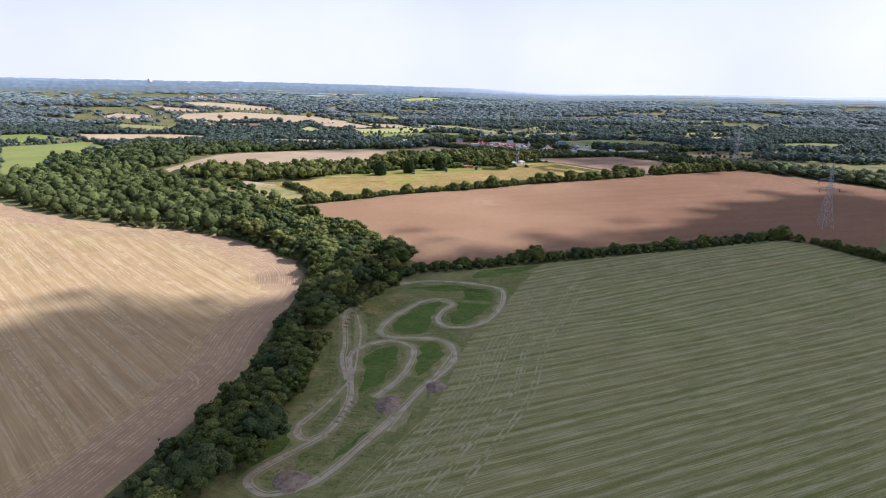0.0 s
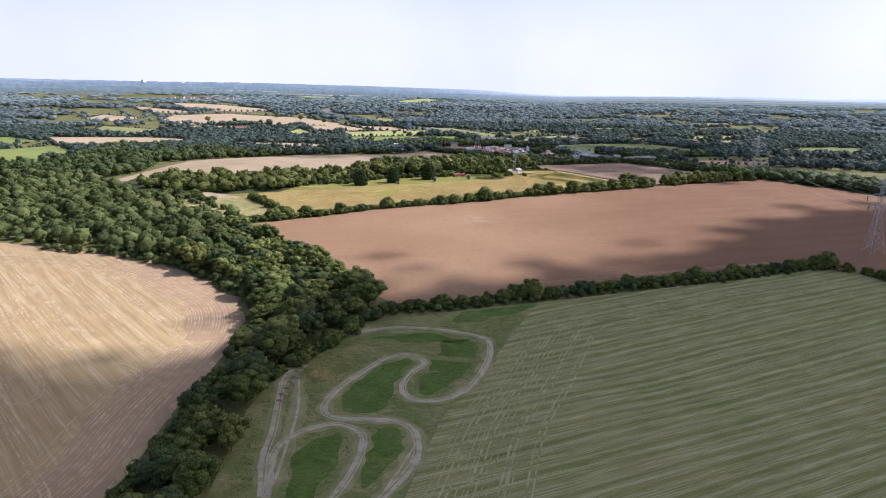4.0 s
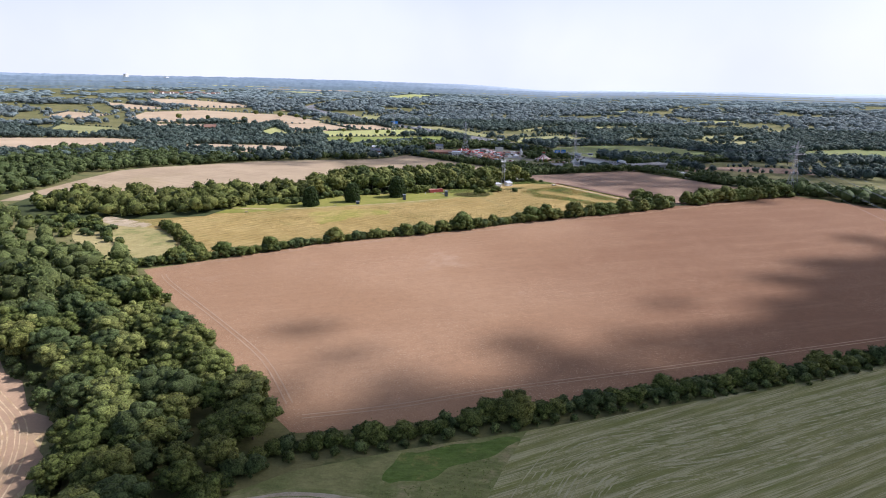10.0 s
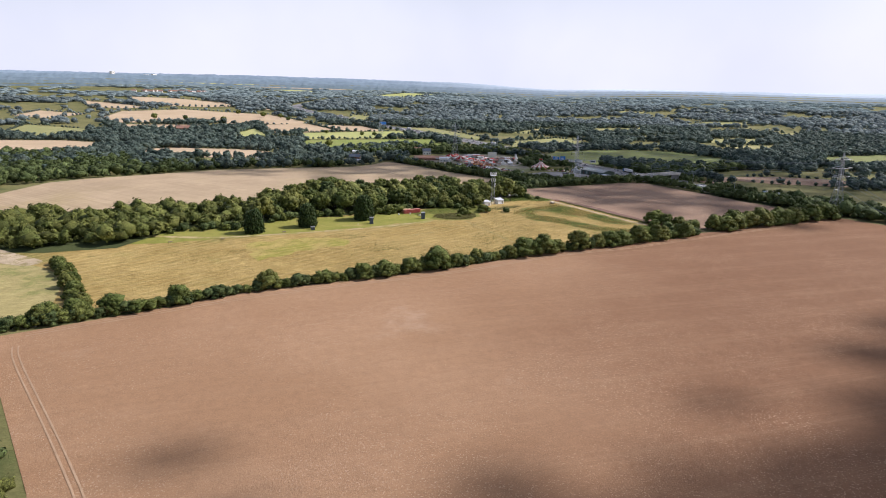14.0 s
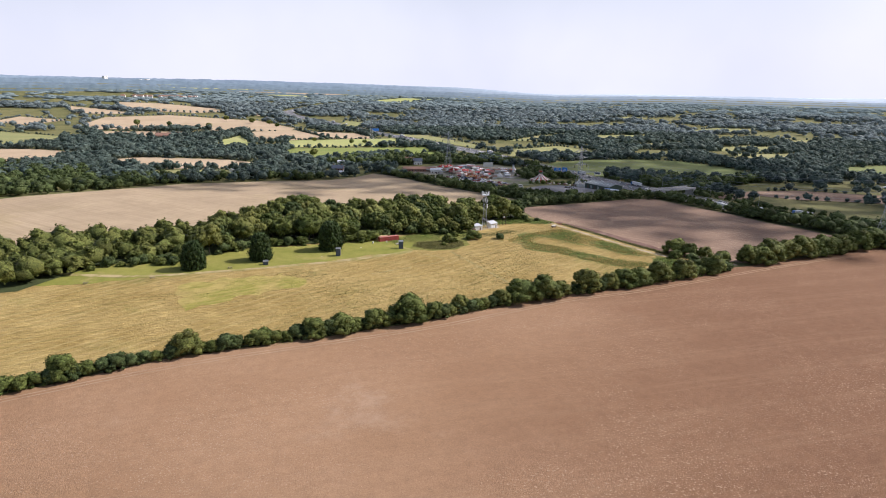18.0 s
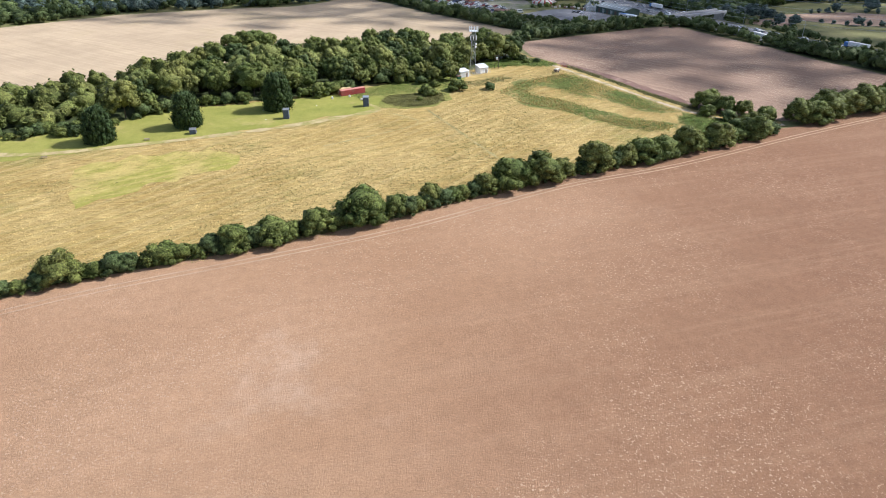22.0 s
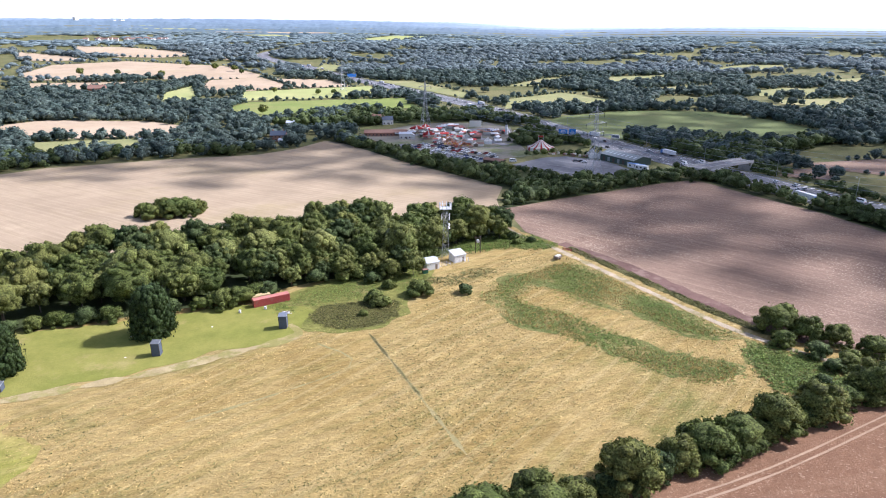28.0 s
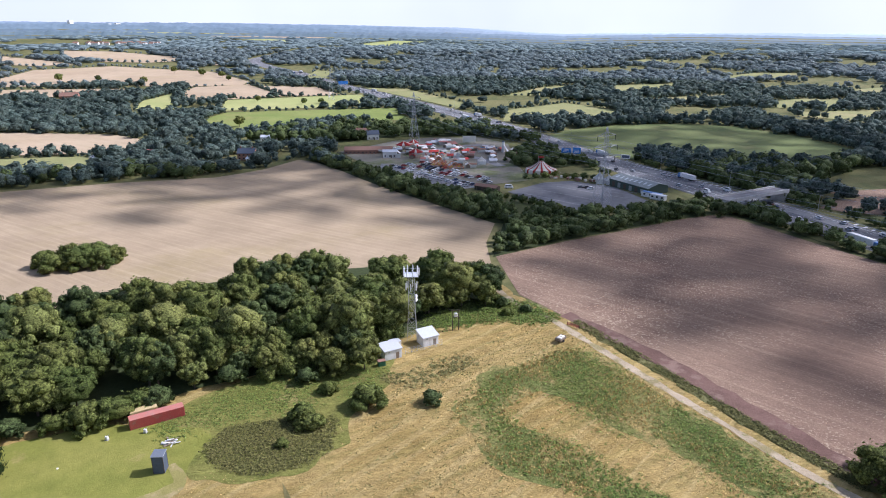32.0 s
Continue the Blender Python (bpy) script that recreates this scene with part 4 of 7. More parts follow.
def crown_arrays(rng, h, r, base, lumps, cards, card, level, taper=0.0, core=0.86, lobe=1.0):
    """Lobes of a crown with a skin of small leaf sprays; h: top, base: underside, r: half width.
    The lobes' faces come first; their number is returned too."""
    mid, half = (h + base) / 2, (h - base) / 2
    V, F, n = [], [], 0
    C, R = [], []
    for k in range(lumps):
        d = rng.normal(size=3)
        d[2] = d[2] * 0.9 + 0.18
        d /= np.linalg.norm(d)
        q = rng.uniform(0.58, 0.84) if k else 0.03
        lr = rng.choice((0.11, 0.14, 0.18, 0.24, 0.30)) * lobe if k else 0.78
        c = np.array([d[0] * r * q, d[1] * r * q, mid + d[2] * half * q])
        if base < 0.08 * h and k:
            # skirts of low branches reach the ground
            a, u = rng.uniform(0, 2 * math.pi), rng.uniform(0.0, 1.0)
            wide = math.cos(u * 1.35) ** 0.7
            c = np.array([math.cos(a) * r * 0.76 * wide, math.sin(a) * r * 0.76 * wide, h * (0.14 + 0.70 * u)])
        narrow = 1 - taper * np.clip((c[2] - base) / (h - base), 0, 1)
        c[:2] *= narrow
        C.append(c)
        R.append(np.array([r * lr, r * lr, max(half, r * 0.7) * lr * 1.05]) * (0.35 + 0.65 * narrow if taper else 1))
    v0, f0 = ICO[level]
    for c, s in zip(C, R):
        w = v0 * (1 + rng.uniform(-0.32, 0.24, (len(v0), 1))) * s * core + c
        V.append(w)
        F += [tuple(q) for q in (f0 + n)]
        n += len(v0)
    solid = len(F)
    pick = rng.integers(0, lumps, cards)
    d = rng.normal(size=(cards, 3))
    d[:, 2] = d[:, 2] * 0.9 + 0.25
    d /= np.linalg.norm(d, axis=1)[:, None]
    c = np.array(C)[pick] + d * np.array(R)[pick] * rng.uniform(0.84, 1.12, (cards, 1))
    nrm = d + (0.1, 0.1, 0.3) + rng.normal(size=(cards, 3)) * 0.45
    nrm /= np.linalg.norm(nrm, axis=1)[:, None]
    up = rng.normal(size=(cards, 3))
    t = np.cross(nrm, up)
    t /= np.linalg.norm(t, axis=1)[:, None]
    b = np.cross(nrm, t)
    s = card * rng.uniform(0.6, 1.4, (cards, 1))
    quad = np.stack([c - t * s, c - b * s * 0.6 + nrm * s * 0.25, c + t * s, c + b * s * 0.6 + nrm * s * 0.25], 1)
    V.append(quad.reshape(-1, 3))
    F += [(n + 4 * i, n + 4 * i + 1, n + 4 * i + 2, n + 4 * i + 3) for i in range(cards)]
    return np.concatenate(V), F, solid


def cone_arrays(rng, h, r, lumps, cards, card):
    """A dense clipped-looking cypress: flame-shaped sprays over a blunt cone."""
    V, F, n = [], [], 0
    v0, f0 = ICO[1]

    def girth(u):
        return r * (0.80 + 0.9 * u - 1.62 * u * u if u < 0.6 else max(0.0, 0.757 * (1 - ((u - 0.6) / 0.42) ** 2) ** 0.5 if u < 1.01 else 0.0))

    for k in range(24):
        u = (k + 0.5) / 24
        g = girth(u) * 0.9
        V.append(v0 * (g, g, h / 14) + (0, 0, u * h * 0.97))
        F += [tuple(q) for q in f0 + n]
        n += len(v0)
    at = []
    for k in range(lumps):
        u, a = rng.uniform(0.02, 0.99) ** 1.15, rng.uniform(0, 2 * math.pi)
        g = girth(u) * rng.uniform(0.84, 0.98)
        c = np.array((g * math.cos(a), g * math.sin(a), u * h * 0.97))
        q = rng.uniform(0.5, 0.95)
        V.append(v0 * (1 + rng.uniform(-0.3, 0.25, (len(v0), 1))) * (q, q, q * 1.7) + c)
        F += [tuple(q) for q in f0 + n]
        n += len(v0)
        at.append(c)
    solid = len(F)
    at = np.array(at)[rng.integers(0, lumps, cards)]
    out = at * (1, 1, 0) / (np.linalg.norm(at[:, :2], axis=1)[:, None] + 0.1)
    c = at + out * rng.uniform(0.2, 1.0, (cards, 1)) + rng.normal(size=(cards, 3)) * (0.5, 0.5, 0.9)
    t = out * 0.5 + (0, 0, 1.0) + rng.normal(size=(cards, 3)) * 0.3
    b = np.cross(t, rng.normal(size=(cards, 3)))
    b /= np.linalg.norm(b, axis=1)[:, None]
    w = card * rng.uniform(0.6, 1.4, (cards, 1))
    V.append(np.stack([c - t * w, c - b * w * 0.5, c + t * w * 1.3, c + b * w * 0.5], 1).reshape(-1, 3))
    F += [(n + 4 * i, n + 4 * i + 1, n + 4 * i + 2, n + 4 * i + 3) for i in range(cards)]
    return np.concatenate(V), F, solid


def soften(ob, flags):
    """Rounds the shading of the flagged faces."""
    ob.data.polygons.foreach_set("use_smooth", np.asarray(flags, bool))
    ob.data.update()
    return ob


def trunk_arrays(rng, h, r0, limbs=4):
    """A tapered, slightly bent trunk with limbs."""
    V, F = [], []

    def tube(a, b, ra, rb, seg=6):
        k = len(V)
        a, b = np.array(a, float), np.array(b, float)
        w = (b - a) / np.linalg.norm(b - a)
        s = np.cross(w, (0.3, 0.9, 0.2))
        s /= np.linalg.norm(s)
        u = np.cross(w, s)
        for p, q in ((a, ra), ((a + b) / 2 + s * ra * 0.4, (ra + rb) / 2), (b, rb)):
            for i in range(seg):
                t = 2 * math.pi * i / seg
                V.append(p + (s * math.cos(t) + u * math.sin(t)) * q)
        for j in range(2):
            for i in range(seg):
                F.append((k + j * seg + i, k + j * seg + (i + 1) % seg, k + (j + 1) * seg + (i + 1) % seg, k + (j + 1) * seg + i))

    top = h * 0.62
    tube((0, 0, -0.5), (0.1, 0.1, top), r0, r0 * 0.45)
    for k in range(limbs):
        a = 2 * math.pi * k / limbs + rng.uniform(-0.4, 0.4)
        z = top * rng.uniform(0.5, 0.9)
        q = h * rng.uniform(0.18, 0.3)
        tube((0.05, 0.05, z), (q * math.cos(a), q * math.sin(a), z + q * 0.9), r0 * 0.42, r0 * 0.15, 5)
    return V, F


KINDS = {}


def tree_kind(key, name, label, category, leaf, variants, **shape):
    KINDS[key] = (name, label, category, leaf, variants, shape)


protos, MASSES = {}, {}


def make_tree(key, k):
    name, label, category, leaf, _, s = KINDS[key]
    rng = np.random.default_rng(100 * (1 + list(KINDS).index(key)) + k)
    h, r = s["h"] * rng.uniform(0.92, 1.08), s["r"] * rng.uniform(0.9, 1.12)
    if s.get("cone"):
        V, F, solid = cone_arrays(rng, h, r, s["lumps"], s["cards"], s["card"])
    else:
        V, F, solid = crown_arrays(rng, h, r, s.get("base", 0.18) * h, s["lumps"], s["cards"], s["card"], s["level"], s.get("taper", 0.0), s.get("core", 0.86), s.get("lobe", 1.0))
    leaf_name = leaf[k % len(leaf)]
    if s.get("single"):
        ob = soften(thing(name, V, F, leaf_name), np.arange(len(F)) < solid)
    else:
        ob = new(name)
        ob.empty_display_size = 1.0
        tv, tf = trunk_arrays(rng, h, s.get("trunk", 0.32))
        thing("trunk", tv, tf, "bark", ob)
        soften(thing("crown", V, F, leaf_name, ob), np.arange(len(F)) < solid)
    tagged(ob, label, category)
    return ob


def plant(key, x, y, size=1.0, k=None, tall=1.0, group="", rnd=random.Random(77)):
    """Sets one tree of a kind on the ground."""
    if key == "mid":
        MASSES.setdefault(group, []).append((x, y, size))
        return None
    n = KINDS[key][4]
    k = rnd.randrange(n) if k is None else k
    wide = size * rnd.uniform(0.93, 1.07)
    m = Matrix.LocRotScale((x, y, flat(x, y) - 0.1), Euler((0, 0, rnd.uniform(0, 6.28))), (wide, wide, size * tall))
    if (key, k) in protos:
        first = protos[key, k].scale
        ob = copy_thing(protos[key, k], m @ Matrix.Diagonal((1 / first.x, 1 / first.y, 1 / first.z, 1)))
    else:
        ob = protos[key, k] = make_tree(key, k)
        ob.matrix_basis = m
        bpy.context.view_layer.update()
    if group:
        ob["group"] = group
    return ob


tree_kind("near", "broadleaf_tree", "full-crowned green broadleaf tree at the wood", "tree", ["oak", "ash", "hedge_leaf", "dark_leaf", "oak", "hedge_leaf", "oak"], 7, h=13.4, r=6.9, lumps=58, cards=1500, card=0.34, level=1, core=0.95)
tree_kind("belt", "broadleaf_tree", "full-crowned green broadleaf tree of the shelter belt", "tree", ["hedge_leaf", "dark_leaf", "hedge_leaf", "dark_leaf", "ash", "oak"], 7, h=13.6, r=7.8, lumps=58, cards=1500, card=0.34, level=1, core=0.95)
tree_kind("mid", "broadleaf_tree", "full-crowned green broadleaf tree in the wood", "tree", ["oak", "dark_leaf", "ash", "oak"], 5, h=13, r=6.6, lumps=10, cards=260, card=0.95, level=1, core=0.95)
tree_kind("hedge", "hedgerow_tree", "rounded dense hedgerow tree on the field edge", "tree", ["hedge_leaf", "oak", "hedge_leaf"], 5, h=10.5, r=7.2, lumps=52, cards=2400, card=0.36, level=1, base=0.04, trunk=0.2, core=0.95)
tree_kind("bush", "hedge_bush", "dense green hawthorn bush in a hedge", "bush", ["hedge_leaf", "dark_leaf", "hedge_leaf"], 5, h=5.6, r=5.0, lumps=24, cards=900, card=0.33, level=1, base=0.0, single=True, core=0.95)
tree_kind("farbush", "hedge_bush", "dense green bush in a far hedge", "bush", ["hedge_leaf", "dark_leaf"], 4, h=5.8, r=4.9, lumps=6, cards=110, card=0.75, level=1, base=0.0, single=True, core=0.95)
tree_kind("cypress", "cypress_tree", "dark broad cypress beside a shooting stand", "tree", ["cypress"], 3, h=16.5, r=6.6, lumps=330, cards=3000, card=0.32, cone=True, trunk=0.3)
tree_kind("thin", "pale_tree", "slender pale half-bare tree by the mast", "tree", ["bramble"], 2, h=13, r=2.9, lumps=7, cards=260, card=0.4, level=1, base=0.25, trunk=0.16)


def scattered(poly, step, seed, jitter=0.38):
    """Places about a step apart inside an outline."""
    r = random.Random(seed)
    xs, ys = [p[0] for p in poly], [p[1] for p in poly]
    out, row, y = [], 0, min(ys)
    while y < max(ys):
        x = min(xs) + (step / 2 if row % 2 else 0)
        while x < max(xs):
            q = (x + r.uniform(-jitter, jitter) * step, y + r.uniform(-jitter, jitter) * step)
            if inside(poly, np.array([q[0]]), np.array([q[1]]))[0]:
                out.append(q)
            x += step
        y += step * 0.87
        row += 1
    return out


BELT = [(-110, 52), (-107, 127), (-105, 169), (-106, 208), (-111, 242), (-115, 276), (-122, 312), (-137, 345), (-166, 368), (-208, 389), (-255, 403), (-298, 406), (-348, 421), (-419, 452), (-494, 494), (-514, 559), (-520, 611), (-429, 611), (-351, 572), (-292, 517), (-218, 486), (-202, 471), (-146, 419), (-113, 382), (-89, 357), (-81, 342), (-91, 322), (-102, 286), (-99, 247), (-82, 195), (-83, 159), (-88, 124), (-91, 52)]
WOOD = [(-330, 572), (-300, 580), (-262, 584), (-232, 600), (-221, 642), (-182, 664), (-164, 692), (-136, 705), (-107, 720), (-91, 737), (-68, 754), (-52, 772), (-36, 788), (-20, 801), (-23, 814), (-40, 818), (-66, 812), (-92, 801), (-120, 785), (-142, 769), (-165, 757), (-188, 742), (-231, 692), (-292, 650), (-345, 640), (-372, 610)]
r5 = random.Random(5)
for x, y in scattered(BELT, 9.4, 1, 0.46):
    grown = r5.choice((0.5, 0.68, 0.8, 0.9, 1.0, 1.08))
    if x > -205:
        plant("belt", x, y, grown, tall=r5.uniform(0.78, 1.0), group="trees of the shelter belt")
    else:
        plant("mid", x, y, grown * 0.95, group="trees of the shelter belt")
for x, y in scattered(WOOD, 9.6, 2, 0.45):
    plant("near" if x > -185 else "mid", x, y, r5.choice((0.68, 0.82, 0.95, 1.05, 1.16)), tall=r5.uniform(0.92, 1.15), group="trees of the wood")
for x, y in scattered([(-100, 722), (-84, 738), (-66, 748), (-54, 756), (-51, 768), (-46, 784), (-36, 789), (-26, 795), (-18, 803), (-30, 808), (-52, 790), (-68, 770), (-92, 748)], 6.6, 71, 0.45):
    plant("near", x, y, r5.uniform(0.5, 0.8), tall=r5.uniform(0.95, 1.25), group="trees of the wood")
for p in resampled([(x + 5, y + 2) for x, y in TAN_EDGE[:12]], 4.5, False):
    plant("mid", p[0] + r5.uniform(-1, 2), p[1] + r5.uniform(-1, 2), r5.uniform(0.3, 0.58), group="hedge undergrowth")
# shrubs in front of the woods
for k in range(26):
    u = k / 25
    x, y = -78 - 23 * u + r5.uniform(-2, 2), 340 - 71 * u + r5.uniform(-2, 2)
    plant("bush", x, y, r5.uniform(0.6, 1.1), group="shrubs by the wood")
for p in resampled([(-221, 636), (-182, 656), (-164, 685), (-136, 699), (-104, 716), (-88, 732), (-58, 754), (-49, 767)], 4.5, False):
    if r5.random() < 0.7:
        plant("bush", p[0] + r5.uniform(-1.5, 1.5), p[1] + r5.uniform(0, 4), r5.uniform(0.5, 1.1), group="shrubs by the wood")
for x, y in scattered([(-341, 572), (-302, 575), (-266, 552), (-237, 520), (-255, 525), (-302, 536), (-335, 556)], 9, 9):
    plant("bush", x, y, r5.uniform(0.5, 1.1), group="scrub by the yard")
for x, y in scattered([(-260, 611), (-221, 627), (-182, 650), (-195, 656), (-247, 632)], 8, 19):
    plant("bush", x, y, r5.uniform(0.4, 0.9), group="scrub by the yard")

for p in resampled([(-240, 566), (-226, 552), (-214, 537), (-197, 519), (-183, 500)], 5, False):
    plant("hedge", p[0] + r5.uniform(-2, 2), p[1] + r5.uniform(-2, 2), r5.uniform(0.45, 0.7), group="hedgerow trees")
# hedge between the bare field and the dry meadow: low bushes with rounded trees
HEDGE_1 = [(-218, 480), (-196, 494), (-166, 515), (-129, 547), (-82, 576), (-48, 598), (-18, 621), (6, 638), (42, 660), (86, 692)]
for p in resampled(HEDGE_1, 4.2, False):
    plant("bush", p[0] + r5.uniform(-0.6, 0.6), p[1] + r5.uniform(-0.6, 0.6), r5.uniform(0.65, 1.05), group="hedge bushes")
for x, y, s in [(-195, 498, 0.8), (-176, 512, 0.75), (-155, 526, 0.8), (-126, 550, 0.82), (-104, 563, 0.55), (-88, 572, 0.72), (-79, 577, 0.72), (-68, 585, 0.7), (-57, 593, 1.05), (-47, 599, 0.62), (-38, 608, 0.62), (-31, 611, 0.4), (-22, 618, 0.62), (-13, 624, 0.95), (-4, 629, 1.0), (3, 633, 0.65), (14, 642, 1.0), (25, 650, 0.72), (32, 655, 0.85), (39, 659, 0.8), (49, 666, 0.92), (62, 675, 0.86), (78, 686, 0.95), (66, 722, 0.85), (73, 717, 0.72), (80, 714, 0.62), (88, 709, 0.6)]:
    plant("hedge", x, y, s * 1.08, group="hedgerow trees")
# hedge beyond, to the second pylon, and the thicket behind the bare field
for p in resampled([(100, 706), (125, 724), (153, 742), (190, 768)], 6.5, False):
    plant("hedge", p[0] + r5.uniform(-1, 3), p[1] + r5.uniform(-1, 4), r5.uniform(0.9, 1.25), group="hedgerow trees")
for x, y in scattered([(196, 788), (204, 776), (240, 732), (278, 686), (300, 650), (296, 572), (345, 549), (372, 640), (322, 716), (262, 772), (216, 806), (184, 838), (176, 826)], 8.5, 3):
    plant("mid", x, y, r5.uniform(0.75, 1.15), group="thicket trees")
# hedge between hayfield and bare field
HEDGE_2 = [(-73, 343), (-49, 351), (-25, 363), (4, 376), (46, 395), (91, 417), (138, 443)]
for p in resampled(HEDGE_2, 4.2, False):
    plant("bush", p[0] + r5.uniform(-0.7, 0.7), p[1] + r5.uniform(-0.7, 0.7), r5.uniform(0.55, 1.0), group="hedge bushes")
for side in (-4.5, 4.0):
    for p in resampled(shifted(HEDGE_2, side), 5.5, False):
        plant("mid", p[0] + r5.uniform(-0.9, 0.9), p[1] + r5.uniform(-0.9, 0.9), r5.uniform(0.2, 0.36), group="hedge undergrowth")
for x, y, s in [(-52, 352, 0.62), (-43, 355, 0.5), (-20, 368, 0.7), (-12, 369, 0.95), (18, 384, 0.5), (35, 393, 0.62), (43, 394, 0.52), (60, 404, 0.52), (70, 408, 0.78), (91, 419, 0.66), (107, 428, 0.5), (144, 443, 0.95), (138, 442, 0.7), (124, 437, 0.6)]:
    plant("hedge", x, y, s, group="hedgerow trees")
for p in resampled([(146, 442), (161, 434), (182, 406), (214, 377), (260, 325)], 6, False):
    plant("hedge", p[0] + r5.uniform(-1, 1), p[1] + r5.uniform(-1, 1), r5.uniform(0.45, 0.7), group="hedgerow trees")

# bushes on the meadow
for key, x, y, s in [("hedge", -46, 733, 0.6), ("hedge", -60, 724, 0.5), ("bush", -31, 737, 0.62), ("bush", -58, 738, 0.6), ("bush", -57, 722, 0.7), ("bush", -61, 714, 0.4), ("hedge", -60, 748, 0.75), ("near", -52, 751, 0.72), ("bush", -65, 742, 0.8), ("bush", -16, 794, 0.5), ("bush", -10, 798, 0.45), ("bush", -18, 801, 0.6), ("hedge", -22, 803, 0.5), ("bush", -103, 718, 1.2), ("bush", -109, 714, 1.2), ("bush", 65, 712, 0.9), ("bush", 72, 706, 0.9), ("bush", 74, 698, 0.7), ("bush", 68, 690, 0.6), ("bush", 79, 702, 0.8), ("bush", 62, 684, 0.5)]:
    plant(key, x, y, s, group="meadow bushes")
for x, y, s in [(-173, 642, 0.9), (-148, 664, 0.92), (-120, 692, 0.92)]:
    plant("cypress", x, y, s, tall=0.98, group="cypress trees")
for x, y, s in [(-48, 780, 1.0), (-52, 784, 1.1), (-57, 780, 1.0)]:
    plant("thin", x, y, s)
for x, y, s in [(-197, 812, 0.75), (-191, 818, 0.88), (-190, 808, 0.75), (-184, 814, 1.0), (-182, 822, 0.85), (-177, 816, 0.85), (-188, 825, 0.75), (-175, 824, 0.7)]:
    plant("hedge", x, y, s, group="field clump")
for x, y in scattered([(-470, 800), (-438, 745), (-399, 828), (-372, 880), (-345, 950), (-300, 992), (-240, 1005), (-235, 1030), (-300, 1022), (-350, 985), (-400, 950), (-440, 890)], 10, 44):
    plant("mid", x, y, r5.uniform(0.6, 1.0), group="valley wood")
for x, y in scattered([(-520, 615), (-560, 665), (-530, 735), (-600, 850), (-660, 1020), (-540, 1010), (-470, 1000), (-440, 900), (-470, 800), (-440, 745), (-405, 690), (-400, 640), (-440, 620)], 12.5, 45, 0.45):
    plant("mid", x, y, r5.uniform(0.7, 1.15), group="valley wood")

# tree belts round the fair, the wheat field and the brown field
for poly, step, seed, size in [
    ([(-195, 1095), (-146, 1043), (-103, 992), (-61, 949), (-31, 918), (-22, 918), (-21, 939), (-49, 970), (-91, 1014), (-130, 1048), (-176, 1102)], 7.6, 11, (0.5, 0.85)),
    ([(-26, 858), (5, 892), (65, 946), (86, 959), (78, 972), (39, 946), (13, 936), (-10, 939), (-26, 916)], 7.6, 12, (0.45, 0.8)),
    ([(86, 959), (95, 957), (117, 915), (136, 879), (151, 840), (157, 848), (140, 892), (122, 926), (104, 968)], 7.6, 13, (0.5, 0.8)),
    ([(132, 884), (150, 840), (184, 784), (198, 792), (178, 828), (162, 852), (146, 890)], 7.0, 17, (0.55, 0.9)),
    ([(-280, 1176), (-195, 1176), (-169, 1216), (-78, 1248), (-32, 1216), (-6, 1202), (-26, 1235), (-78, 1313), (-143, 1306), (-221, 1287), (-292, 1202)], 11.5, 14, (0.75, 1.1)),
    ([(-35, 1105), (-26, 1086), (0, 1089), (23, 1105), (3, 1150), (-16, 1170), (-32, 1157)], 10.5, 15, (0.7, 0.95)),
    ([(91, 1079), (120, 1034), (150, 1040), (195, 1092), (240, 1144), (169, 1131), (130, 1134)], 10.5, 16, (0.75, 1.0)),
]:
    drape("thicket_floor", poly, "woodland_floor", 0.22, 8, "ground under the hedgerow belt, coloured dark for tree shade", category="ground")
    for x, y in scattered(poly, step, seed):
        plant("mid", x, y, r5.uniform(*size), group="belt trees")
for line, size in [([(-20, 1044), (0, 1056), (26, 1048)], 0.7), ([(-39, 988), (-13, 965), (13, 944), (52, 967), (78, 978)], 0.75)]:
    for p in resampled(line, 6, False):
        plant("farbush", p[0] + r5.uniform(-1, 1), p[1] + r5.uniform(-1, 1), size * r5.uniform(0.8, 1.2), group="hedge bushes")
plant("near", -333, 1271, 0.9)
for x, y, s in [(-796, 1950, 1.5), (-708, 1901, 1.5), (-650, 1872, 1.4), (-611, 1820, 1.2), (-897, 1729, 1.6), (-832, 1748, 1.4), (-728, 1729, 1.4), (-338, 1482, 0.9), (-318, 1495, 0.9), (-410, 1495, 0.9)]:
    plant("near", x, y, s * 0.72, group="field trees")

for x, y in [(95, 963), (90, 967), (99, 957), (86, 964), (134, 999), (138, 1008), (128, 1013), (141, 1002), (76, 970), (84, 977), (88, 953), (96, 958), (131, 1016), (146, 997), (150, 1006), (153, 990), (124, 1020), (70, 962)]:
    plant("mid", x, y, 0.62, group="belt trees")
# bushes between the lot and the motorway
for lo, hi, off in ((958, 1012, 24), (1076, 1140, 23), (960, 1120, -25), (840, 950, -26)):
    for p in resampled(shifted([q for q in AXIS_FINE if lo < q[1] < hi], off), 6, False):
        plant("mid", p[0] + r5.uniform(-2, 2), p[1] + r5.uniform(-2, 2), r5.uniform(0.35, 0.65), group="belt trees")

